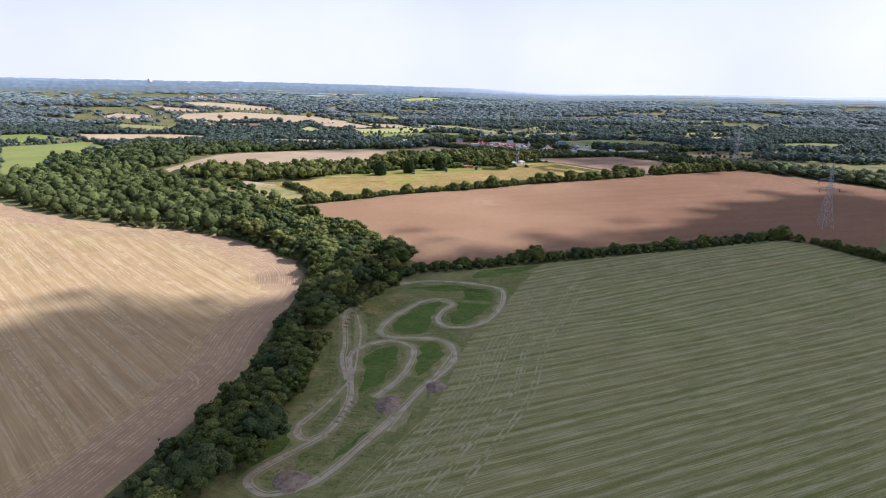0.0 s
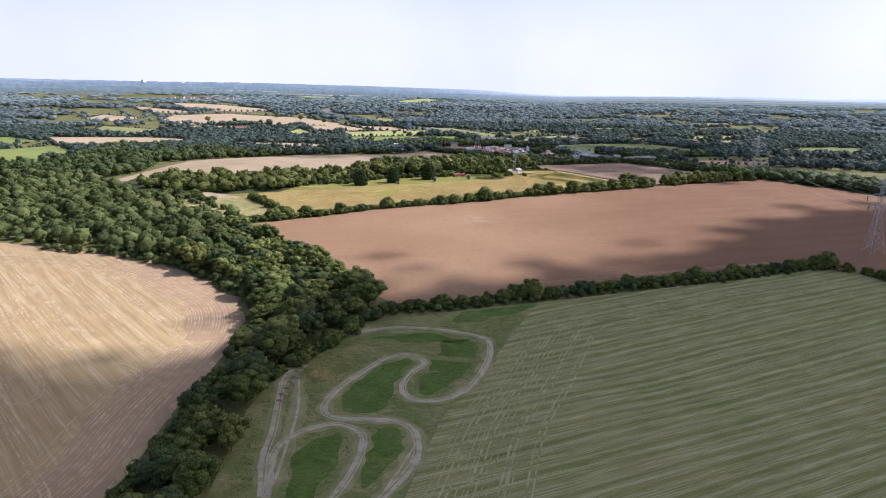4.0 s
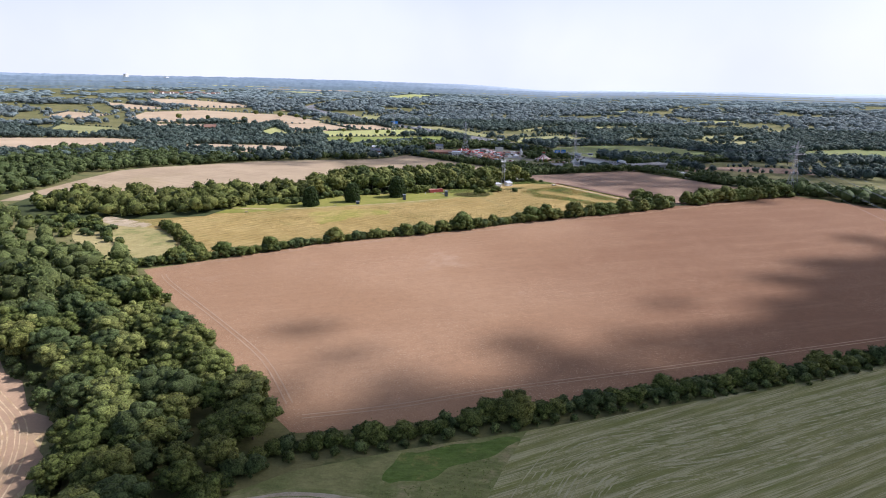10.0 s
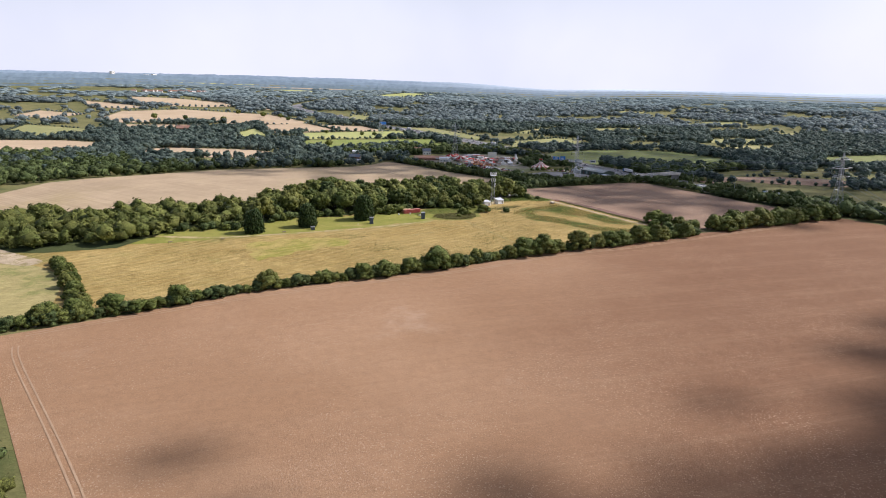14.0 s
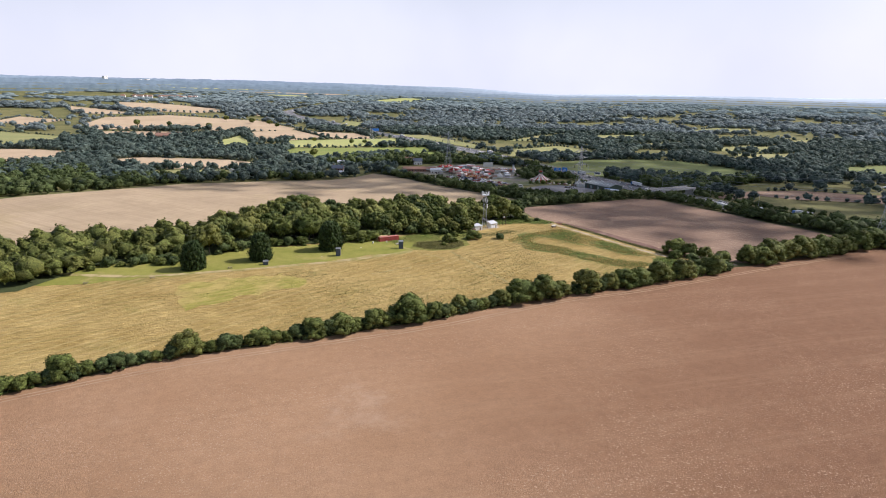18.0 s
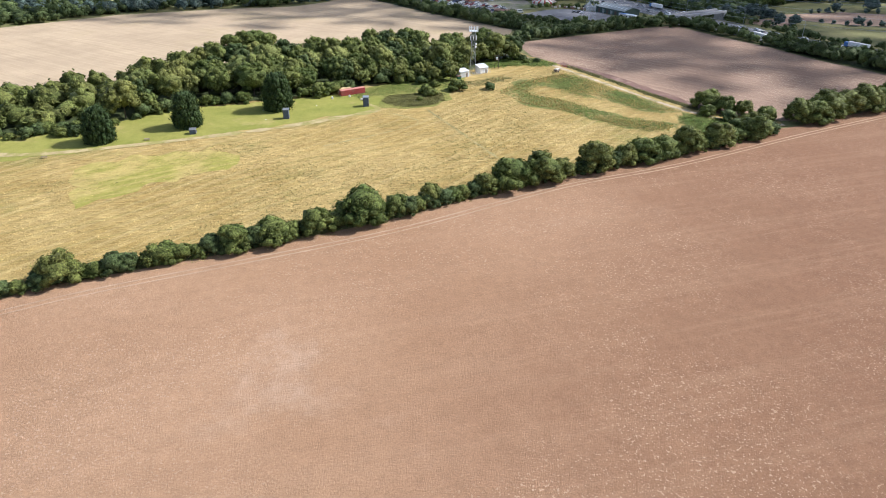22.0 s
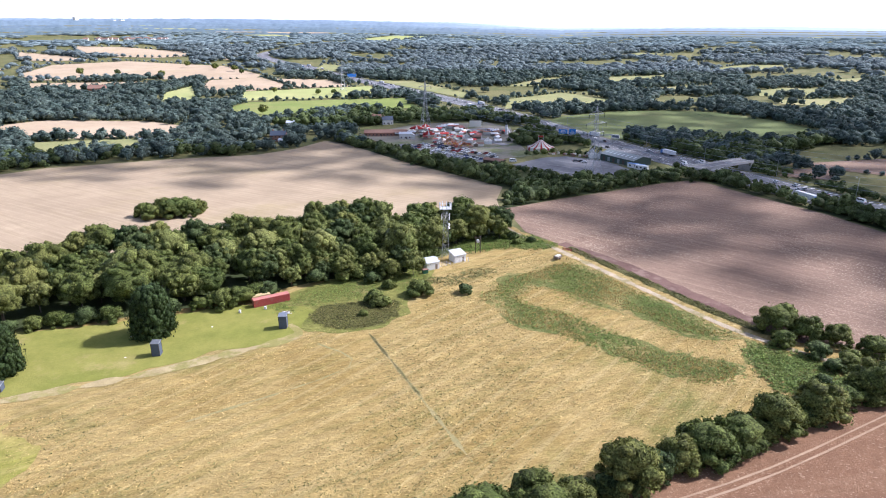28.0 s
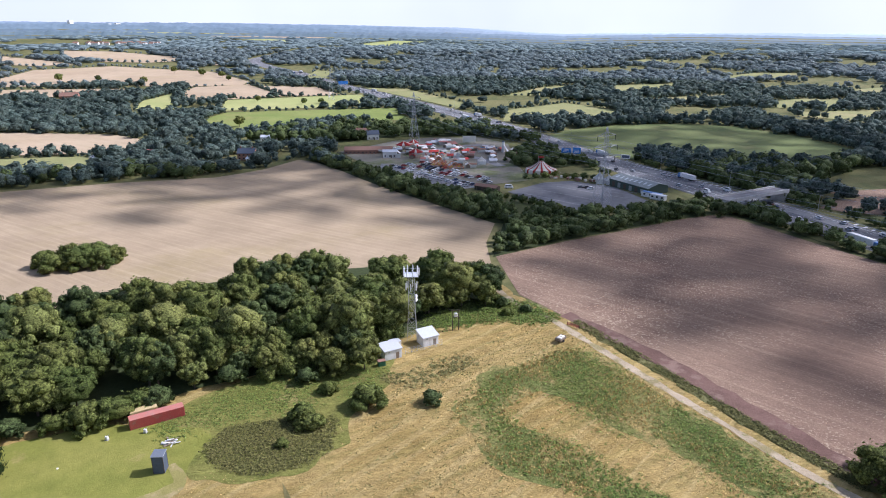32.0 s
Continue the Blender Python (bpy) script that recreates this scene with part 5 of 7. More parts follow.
# ---- far woods and hedges: one mass for each belt of distance ----
def lumped_stuff(name, places, leaf, lumps, cards, level, label, seed, h0, r0, card=0.10):
    rng = np.random.default_rng(seed)
    kinds = [crown_arrays(rng, 1.0, 0.62, 0.0, lumps, cards, card, level, core=0.95) for _ in range(6)]
    V, F, S, n = [], [], [], 0
    for x, y, s in places:
        cv, cf, solid = kinds[rng.integers(6)]
        a = rng.uniform(0, 6.28)
        w, h = s * rng.uniform(0.85, 1.2) * r0 / 0.62, min(s, 0.85 + 0.12 * s) * rng.uniform(0.75, 1.2) * h0
        rot = np.array([[math.cos(a) * w, -math.sin(a) * w, 0], [math.sin(a) * w, math.cos(a) * w, 0], [0, 0, h]])
        V.append(cv @ rot.T + (x, y, flat(x, y) - 0.3))
        F += [tuple(i + n for i in q) for q in cf]
        S.append(np.arange(len(cf)) < solid)
        n += len(cv)
    return tagged(soften(thing(name, np.concatenate(V), F, leaf), np.concatenate(S)), label, "woodland", kind="stuff")


MASS_LABELS = {"hedge undergrowth": "low green scrub filling the foot of hedges", "trees of the shelter belt": "deep shelter-belt woodland of green broadleaf trees", "trees of the wood": "back of the green wood by the wheat field", "thicket trees": "low green thicket behind the bare field", "valley wood": "dark green wood along the far side of the wheat field", "belt trees": "dark hedgerow belts of trees round the fairground"}
for k, (group, places) in enumerate(MASSES.items()):
    lumped_stuff("woodland", places, "dark_leaf" if group in ("belt trees", "valley wood", "thicket trees") else "belt_leaf" if "belt" in group or "hedge" in group else "oak", 9, 130, 1, MASS_LABELS[group], 40 + k, 12.2, 7.2, 0.08)

near_axis_pts = np.array(resampled(AXIS_FINE, 10, False))
polys = [p for *_, p in FAR_FIELDS]
CLEAR = [[(-390, 650), (-344, 670), (-247, 722), (-174, 812), (-118, 845), (-26, 845), (-23, 930), (-58, 965), (-103, 1018), (-159, 1070), (-198, 1095), (-211, 1046), (-234, 1014), (-289, 984), (-354, 933), (-429, 780)], [(-182, 1105), (-169, 1209), (-78, 1248), (-26, 1209), (32, 1118), (98, 1027), (143, 936), (195, 780), (78, 689), (-26, 832), (-78, 962)], [(-273, 1202), (-247, 1202), (-247, 1157), (-276, 1157)], [(-447, 1041), (-410, 1059), (-373, 1072), (-333, 1050), (-329, 1005), (-358, 985), (-386, 962)], [(-254, 1098), (-221, 1098), (-221, 1053), (-254, 1053)], [(-702, 1482), (-656, 1482), (-656, 1424), (-702, 1424)]]


def dense(x, y):
    """How wooded the country is, 0 to 1: woods lie in belts across the valley."""
    return noise.noise((x * 0.0032, y * 0.0048, 7.3)) * 0.5 + 0.5 + 0.25 * noise.noise((x * 0.010, y * 0.013, 2.1))


def free_spots(places):
    """Those of the places that lie on no field, road or yard."""
    q = np.array(places)
    ok = np.ones(len(q), bool)
    for poly in polys + CLEAR:
        ok &= ~inside(poly, q[:, 0], q[:, 1])
    for a in near_axis_pts:
        ok &= np.hypot(q[:, 0] - a[0], q[:, 1] - a[1]) > 27
    return [p for p, good in zip(places, ok) if good]


spots_a, spots_b, spots_c = [], [], []
r6 = random.Random(6)
r = 730.0
while r < 3150:
    step = max(10.5, r / 112)
    for k in range(int(radians(85) * r / step)):
        q = radians(r6.uniform(-52, 33))
        rr = r + r6.uniform(-0.9, 0.9) * step
        x, y = rr * math.sin(q), 296 + rr * math.cos(q)
        if y < 730 and x > -550:
            continue
        right = x > -0.45 * (y - 1235) + 26
        limit = (0.34 if right else 0.43) + 0.04 * min(1.0, max(0.0, r - 1500) / 900)
        if dense(x, y) < limit and r6.random() > 0.03:
            continue
        item = (x, y, min(step / 10.5, 2.6) * r6.choice((0.5, 0.7, 0.85, 1.0, 1.15, 1.4)))
        (spots_a if r < 1600 else spots_b if r < 2500 else spots_c).append(item)
    r += step * 0.8
# hedges along the edges of the far fields
for *_, poly in FAR_FIELDS:
    far = math.hypot(poly[0][0], poly[0][1] - 296)
    if far < 2900:
        cx, cy = sum(p[0] for p in poly) / len(poly), sum(p[1] for p in poly) / len(poly)
        grown = [(cx + (x - cx) * 1.03, cy + (y - cy) * 1.03) for x, y in poly]
        for p in resampled(grown, max(8.0, far / 130), True):
            if r6.random() < 0.8:
                (spots_a if far < 1600 else spots_b).append((p[0], p[1], (0.85 if r6.random() < 0.25 else 0.42) * max(1.0, far / 1500)))
# far trees too: haze put into leaf colour and glow
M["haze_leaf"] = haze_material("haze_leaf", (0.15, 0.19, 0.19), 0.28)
lumped_stuff("woodland_near", free_spots(spots_a), "far_leaf_hazed", 5, 60, 1, "woods and hedges beyond the fields, haze tint in the leaf colour", 21, 11.5, 6.8)
lumped_stuff("woodland_mid", free_spots(spots_b), "mid_leaf_hazed", 4, 40, 1, "woods in the middle distance, blue haze in the leaf colour", 22, 12.5, 7.0)
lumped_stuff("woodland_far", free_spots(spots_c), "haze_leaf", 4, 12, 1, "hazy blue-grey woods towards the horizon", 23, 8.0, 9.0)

# ---- built things ----
M["white_paint"] = paint("white_paint", (0.78, 0.78, 0.76), 0.6, 0, 0.15, 1.0, (0.5, 0.48, 0.42))
M["cream"] = paint("cream", (0.72, 0.69, 0.60), 0.7)
M["steel"] = paint("steel", (0.46, 0.48, 0.50), 0.45, 0.8)
M["pale_steel"] = paint("pale_steel", (0.70, 0.72, 0.74), 0.5, 0.3)
M["container_red"] = paint("container_red", (0.40, 0.07, 0.06), 0.55, 0, 0.25, 0.8, (0.30, 0.16, 0.12))
M["container_yellow"] = paint("container_yellow", (0.62, 0.48, 0.24), 0.6, 0, 0.25, 0.8, (0.45, 0.33, 0.2))
M["roof_red"] = paint("roof_red", (0.52, 0.20, 0.16), 0.6, 0, 0.2, 0.8, (0.42, 0.26, 0.22))
M["slate_blue"] = paint("slate_blue", (0.075, 0.095, 0.13), 0.7, 0, 0.25, 1.5)
M["weathered_wood"] = paint("weathered_wood", (0.24, 0.19, 0.14), 0.9, 0, 0.35, 1.5)
M["dark_wood"] = paint("dark_wood", (0.09, 0.07, 0.05), 0.9, 0, 0.3, 1.5)
M["green_paint"] = paint("green_paint", (0.03, 0.13, 0.07), 0.6)
M["barn_green"] = paint("barn_green", (0.045, 0.075, 0.06), 0.7, 0, 0.2, 0.6)
M["roof_grey"] = paint("roof_grey", (0.28, 0.31, 0.30), 0.8, 0, 0.2, 0.5, (0.2, 0.22, 0.2))
M["skylight"] = paint("skylight", (0.55, 0.60, 0.60), 0.4)
M["tile_brown"] = paint("tile_brown", (0.30, 0.17, 0.12), 0.85, 0, 0.25, 1.0)
M["brick"] = paint("brick_wall", (0.33, 0.17, 0.12), 0.9, 0, 0.25, 1.5)
M["render_white"] = paint("render_white", (0.74, 0.72, 0.68), 0.85)
M["glass_dark"] = paint("glass_dark", (0.03, 0.035, 0.04), 0.12)
M["tyre"] = paint("tyre", (0.03, 0.03, 0.03), 0.9)
M["sign_blue"] = paint("sign_blue", (0.04, 0.22, 0.62), 0.5)
M["canvas_red"] = paint("canvas_red", (0.50, 0.05, 0.04), 0.75)
M["canvas_cream"] = paint("canvas_cream", (0.82, 0.79, 0.74), 0.8)
M["orange"] = paint("orange_paint", (0.62, 0.17, 0.06), 0.5)
M["ride_blue"] = paint("ride_blue", (0.08, 0.20, 0.45), 0.5)
M["ride_yellow"] = paint("ride_yellow", (0.65, 0.45, 0.08), 0.5)
M["concrete"] = paint("concrete", (0.42, 0.41, 0.39), 0.9, 0, 0.2, 0.6, (0.3, 0.29, 0.27))
CAR_PAINTS = []
for k, c in enumerate([(0.75, 0.76, 0.77), (0.45, 0.47, 0.49), (0.03, 0.03, 0.035), (0.05, 0.08, 0.18), (0.30, 0.03, 0.03), (0.14, 0.15, 0.16)]):
    CAR_PAINTS.append(paint("car_paint", c, 0.3, 0.1, 0.06))


def box_into(bm, size, at=(0, 0, 0), turn=0.0, tilt=None):
    """A box standing on its base centre."""
    m = Matrix.Translation(at) @ Matrix.Rotation(radians(turn), 4, "Z")
    if tilt:
        m = m @ Matrix.Rotation(radians(tilt[0]), 4, tilt[1])
    bmesh.ops.create_cube(bm, size=1.0, matrix=m @ Matrix.Translation((0, 0, size[2] / 2)) @ Matrix.Diagonal((*size, 1)))


def rod_into(bm, a, b, r, r2=None, seg=6):
    a, b = Vector(a), Vector(b)
    m = Matrix.Translation((a + b) / 2) @ (b - a).to_track_quat("Z", "Y").to_matrix().to_4x4()
    bmesh.ops.create_cone(bm, cap_ends=True, segments=seg, radius1=r, radius2=r if r2 is None else r2, depth=(b - a).length, matrix=m)


def block(name, size, at, material, parent, turn=0.0, label="", bevel=0.03, tilt=None):
    bm = bmesh.new()
    box_into(bm, size, at, turn, tilt)
    if bevel:
        bmesh.ops.bevel(bm, geom=bm.edges[:], offset=bevel, segments=1, affect="EDGES")
    return part(name, bm, material, parent, label)


def rod(name, a, b, r, material, parent, r2=None, seg=6, label=""):
    bm = bmesh.new()
    rod_into(bm, a, b, r, r2, seg)
    return part(name, bm, material, parent, label)


def pipe_into(bm, pts, r, seg=6):
    """One closed tube through upright points."""
    rings = [[bm.verts.new((x + r * math.cos(2 * math.pi * i / seg), y + r * math.sin(2 * math.pi * i / seg), z)) for i in range(seg)] for x, y, z in pts]
    for a, b in zip(rings, rings[1:]):
        for i in range(seg):
            bm.faces.new((a[i], a[(i + 1) % seg], b[(i + 1) % seg], b[i]))
    bm.faces.new(rings[0][::-1])
    bm.faces.new(rings[-1])


def stand(name, pos, turn, label, category, group="", lift=0.0):
    """An Empty on the ground, to which a thing's parts belong."""
    ob = new(name)
    ob.matrix_basis = pose(pos[0], pos[1], flat(*pos) + 0.1 + lift, 0, 0, turn)
    ob.empty_display_size = 0.5
    return tagged(ob, label, category, group)


def gable_roof(name, lx, ly, z, rise, material, parent, over=0.3, thick=0.15, label=""):
    """A pitched roof along x with thickness and eaves."""
    bm = bmesh.new()
    hx, hy = lx / 2 + over, ly / 2 + over
    prof = [(-hy, z - over * rise / (ly / 2)), (0, z + rise), (hy, z - over * rise / (ly / 2))]
    rows = []
    for x in (-hx, hx):
        rows.append([bm.verts.new((x, y, q)) for y, q in prof] + [bm.verts.new((x, y, q + thick)) for y, q in reversed(prof)])
    for i in range(6):
        bm.faces.new((rows[0][i], rows[0][(i + 1) % 6], rows[1][(i + 1) % 6], rows[1][i]))
    bm.faces.new(rows[0])
    bm.faces.new(rows[1][::-1])
    bmesh.ops.recalc_face_normals(bm, faces=bm.faces[:])
    return part(name, bm, material, parent, label)


def gable_walls(name, lx, ly, z, rise, material, parent, label=""):
    bm = bmesh.new()
    rows = []
    for x in (-lx / 2, lx / 2):
        rows.append([bm.verts.new(p) for p in ((x, -ly / 2, -0.3), (x, ly / 2, -0.3), (x, ly / 2, z), (x, 0, z + rise), (x, -ly / 2, z))])
    for i in range(5):
        bm.faces.new((rows[0][i], rows[0][(i + 1) % 5], rows[1][(i + 1) % 5], rows[1][i]))
    bm.faces.new(rows[0])
    bm.faces.new(rows[1][::-1])
    bmesh.ops.recalc_face_normals(bm, faces=bm.faces[:])
    return part(name, bm, material, parent, label)


# ---- lattice masts and pylons ----
def lattice(bm, levels, r):
    """Cross bracing up a square tower; levels: height and half width."""
    for (z0, w0), (z1, w1) in zip(levels, levels[1:]):
        c0 = [(-w0, -w0, z0), (w0, -w0, z0), (w0, w0, z0), (-w0, w0, z0)]
        c1 = [(-w1, -w1, z1), (w1, -w1, z1), (w1, w1, z1), (-w1, w1, z1)]
        for i in range(4):
            j = (i + 1) % 4
            rod_into(bm, c0[i], c1[j], r, seg=4)
            rod_into(bm, c0[j], c1[i], r, seg=4)
            rod_into(bm, c1[i], c1[j], r, seg=4)


mast = stand("radio_mast", (-43, 772), 10, "pale galvanised lattice phone mast with white antennas", "mast")
levels = [(0.0, 1.5), (3.0, 1.35), (6.0, 1.2), (9.0, 1.05), (12.0, 0.95), (15.0, 0.9), (18.0, 0.9), (20.5, 0.9)]
for sx, sy in ((-1, -1), (1, -1), (1, 1), (-1, 1)):
    bm = bmesh.new()
    pipe_into(bm, [(sx * w, sy * w, z) for z, w in levels], 0.065)
    part("leg", bm, "galvanised", mast)
bm = bmesh.new()
lattice(bm, levels, 0.032)
part("bracing", bm, "galvanised", mast)
bm = bmesh.new()
for s in (-1, 1):
    rod_into(bm, (-2.4, 2.0 * s, 20.6), (2.4, 2.0 * s, 20.6), 0.06)
    rod_into(bm, (2.0 * s, -2.4, 20.6), (2.0 * s, 2.4, 20.6), 0.06)
    rod_into(bm, (-2.4, 2.0 * s, 21.8), (2.4, 2.0 * s, 21.8), 0.05)
    rod_into(bm, (2.0 * s, -2.4, 21.8), (2.0 * s, 2.4, 21.8), 0.05)
box_into(bm, (3.8, 3.8, 0.08), (0, 0, 20.5))
part("head_frame", bm, "pale_steel", mast)
for k in range(9):
    a = 2 * math.pi * k / 9
    block("antenna", (0.32, 0.22, 2.4), (2.3 * math.cos(a), 2.3 * math.sin(a), 20.4), "white_paint", mast, math.degrees(a))
for k in range(6):
    a = 2 * math.pi * k / 6 + 0.4
    block("antenna", (0.3, 0.2, 2.2), (1.7 * math.cos(a), 1.7 * math.sin(a), 16.0), "white_paint", mast, math.degrees(a))
for k, z in enumerate((14.2, 12.6)):
    bm = bmesh.new()
    rod_into(bm, (1.2, -0.9 + k, z), (1.55, -1.1 + k, z), 0.55, 0.5, 14)
    part("dish", bm, "white_paint", mast)


def pylon(pos, turn, label):
    ob = stand("electricity_pylon", pos, turn, label, "pylon", "pylons of the power line")
    lv = [(0, 4.2), (6, 3.4), (12, 2.6), (18, 1.9), (24, 1.3), (29, 1.0), (34, 0.8), (39, 0.7), (44, 0.2)]
    for sx, sy in ((-1, -1), (1, -1), (1, 1), (-1, 1)):
        b = bmesh.new()
        pipe_into(b, [(sx * w, sy * w, z if z else -0.4) for z, w in lv], 0.13)
        part("leg", b, "steel", ob)
    b = bmesh.new()
    lattice(b, lv, 0.06)
    part("bracing", b, "steel", ob)
    for z, w in ((27, 7.0), (33, 8.4), (39, 6.4)):
        for s in (-1, 1):
            for d in (-0.8, 0.8):
                rod("crossarm", (0, d, z), (s * w, 0, z + 0.3), 0.12, "steel", ob, seg=5)
                rod("crossarm_stay", (0, d, z + 2.2), (s * w, 0, z + 0.3), 0.10, "steel", ob, seg=5)
        for s in (-1, 1):
            rod("insulator", (s * w, 0, z + 0.2), (s * w, 0, z - 2.4), 0.17, "glass_dark", ob, seg=6)
    return ob


LINE = [(325, 234), (183, 480), (198, 779), (26, 972), (-129, 1204), (-316, 1534)]
for k, p in enumerate(LINE[1:]):
    q, r0 = LINE[k], LINE[min(k + 2, len(LINE) - 1)]
    d = math.degrees(math.atan2(r0[1] - q[1], r0[0] - q[0])) - 90
    pylon(p, d, "grey steel lattice electricity pylon with three crossarms")
bm = bmesh.new()
for a, b in zip(LINE[1:], LINE[2:]):
    d = Vector((b[0] - a[0], b[1] - a[1], 0)).normalized()
    side = Vector((-d.y, d.x, 0))
    for z, w in ((24.7, 7.0), (30.7, 8.4), (36.7, 6.4)):
        for s in (-1, 1):
            last = None
            for i in range(9):
                u = i / 8
                p = Vector((a[0] + (b[0] - a[0]) * u, a[1] + (b[1] - a[1]) * u, 0)) + side * s * w
                p.z = flat(*a) * (1 - u) + flat(*b) * u + z - 9 * 4 * u * (1 - u) * 0.6
                if last:
                    rod_into(bm, last, p, 0.045, seg=3)
                last = p
wires = part("power_lines", bm, "steel", None)
tagged(wires, "thin sagging power cables between the pylons", "cable", kind="structure")

# ---- the mast compound ----
def cabin(pos, turn, lx, ly, z, rise, door_side, label):
    ob = stand("equipment_cabin", pos, turn, label, "cabin", "cabins by the mast")
    bm = bmesh.new()
    box_into(bm, (lx, ly, z), (0, 0, -0.1))
    for q in bm.verts:
        if q.co.z > 1 and q.co.y > 0:
            q.co.z += rise
    part("wall", bm, "white_paint", ob)
    bm = bmesh.new()
    box_into(bm, (lx + 0.5, ly + 0.5, 0.16), (0, 0, z - 0.1))
    for q in bm.verts:
        q.co.z += rise * (0.5 + q.co.y / ly)
    part("roof", bm, "pale_steel", ob, "bright white metal roof")
    block("door", (0.95, 0.06, 2.0), (door_side * lx * 0.25, -ly / 2 - 0.02, 0.0), "weathered_wood", ob)
    for k in range(5):
        block("cladding_rib", (0.06, 0.05, z - 0.2), (-lx / 2 + lx * (k + 0.5) / 5, -ly / 2 - 0.015, 0.0), "white_paint", ob, bevel=0)
    block("vent", (0.5, 0.08, 0.4), (-door_side * lx * 0.25, -ly / 2 - 0.03, z - 0.8), "steel", ob)
    return ob


cabin((-47, 760), 38, 5.2, 4.6, 3.0, 0.5, 1, "white equipment cabin with a pale sloping roof")
cabin((-38, 770), 38, 5.0, 4.4, 3.0, 0.9, 1, "white equipment cabin with a steep pale roof")
small = stand("equipment_box", (-47, 766), 38, "low pale cabinet behind the white cabin", "cabinet")
block("body", (3.0, 2.4, 1.9), (0, 0, 0), "white_paint", small)
block("lid", (3.2, 2.6, 0.12), (0, 0, 1.9), "pale_steel", small)
gbox = stand("utility_cabinet", (-48, 754), 30, "dark green steel utility cabinet in the grass", "cabinet")
block("body", (2.0, 1.3, 1.5), (0, 0, 0), "green_paint", gbox)
block("lid", (2.2, 1.5, 0.15), (0, 0, 1.5), "tile_brown", gbox)
fence = stand("chain_fence", (-42, 767), 38, "grey wire fence round the mast compound", "fence")
for k in range(9):
    rod("post", (-8 + 2 * k, -3.6, -0.2), (-8 + 2 * k, -3.6, 1.9), 0.05, "steel", fence)
for k in range(4):
    rod("rail", (-8, -3.6, 0.3 + 0.5 * k), (8, -3.6, 0.3 + 0.5 * k), 0.02, "steel", fence, seg=4)
hpole = stand("transformer_pole", (-31, 780), 20, "twin wooden poles carrying a pale transformer", "utility pole")
for s in (-1, 1):
    rod("pole", (s * 1.0, 0, -0.5), (s * 1.0, 0, 7.0), 0.16, "dark_wood", hpole, 0.12, 8)
block("crossbar", (3.0, 0.2, 0.2), (0, 0, 6.6), "dark_wood", hpole)
block("platform", (2.2, 0.5, 0.15), (0, 0, 4.4), "dark_wood", hpole)
block("transformer", (1.0, 0.9, 1.2), (0, 0, 4.55), "white_paint", hpole, bevel=0.12)

# ---- the shooting ground ----
def container(pos, turn, length, material, roof, label, lift=0.0):
    ob = stand("shipping_container", pos, turn, label, "container", lift=lift)
    h, w = 2.6, 2.44
    bm = bmesh.new()
    box_into(bm, (length - 0.1, w - 0.1, h - 0.1), (0, 0, 0.05))
    part("body", bm, material, ob)
    n = int(length / 0.55)
    rib = None
    for k in range(n):
        x = -length / 2 + (k + 0.5) * length / n
        for y in (-w / 2, w / 2):
            if rib is None:
                rib = block("side_rib", (0.26, 0.06, h - 0.25), (x, y, 0.12), material, ob, bevel=0)
                rib_x, rib_y = x, y
            else:
                r2 = new("side_rib", rib.data)
                r2.parent = ob
                r2.location = (x - rib_x, y - rib_y, 0)
    block("roof", (length - 0.05, w - 0.05, 0.06), (0, 0, h - 0.08), roof, ob, label="flat roof sheet of the container")
    for sx in (-1, 1):
        for sy in (-1, 1):
            block("corner_post", (0.16, 0.16, h), (sx * (length / 2 - 0.08), sy * (w / 2 - 0.08), 0), material, ob)
    for s in (-1, 1):
        block("door", (0.06, 1.1, h - 0.4), (-length / 2, s * 0.57, 0.2), material, ob)
        rod("locking_bar", (-length / 2 - 0.06, s * 0.3, 0.25), (-length / 2 - 0.06, s * 0.3, h - 0.25), 0.03, "steel", ob)
    return ob


container((-94, 719), 40, 12.2, "container_red", "roof_red", "long weathered red shipping container by the wood")
container((-98, 720), 40, 6.1, "container_yellow", "container_yellow", "short yellow shipping container behind the red one", 0.0)


def shooting_stand(pos, turn, w, h, label):
    """A slatted dark hide with a flat roof, open at the front."""
    ob = stand("shooting_hide", pos, turn, label, "hide", "hides on the mown lawn")
    for sx in (-1, 1):
        for sy in (-1, 1):
            block("post", (0.12, 0.12, h), (sx * w / 2, sy * w / 2, -0.05), "dark_wood", ob)
    n = max(4, int(h / 0.32))
    plank = None
    for k in range(n):
        for turned, sx, sy in ((0, 0, -1), (0, 0, 1), (1, -1, 0), (1, 1, 0)):
            size = (w, 0.05, h / n - 0.03) if not turned else (0.05, w, h / n - 0.03)
            block("board", size, (sx * w / 2, sy * w / 2, k * h / n), "slate_blue", ob, bevel=0)
    block("roof", (w + 0.35, w + 0.35, 0.1), (0, 0, h), "steel", ob, tilt=(4, "X"))
    block("trap_box", (0.3, 0.5, 0.5), (-w / 2 - 0.2, 0, h * 0.55), "dark_wood", ob)
    return ob


shooting_stand((-83, 702), 12, 2.3, 4.2, "tall dark blue slatted shooting hide on the lawn")
shooting_stand((-112, 680), 12, 2.2, 4.0, "tall dark slatted shooting hide beside a cypress")
shooting_stand((-142, 656), 20, 2.3, 1.9, "low dark slatted shooting hide beside a cypress")
shooting_stand((-178, 653), 25, 2.2, 2.0, "low pale-roofed hide at the wood edge")


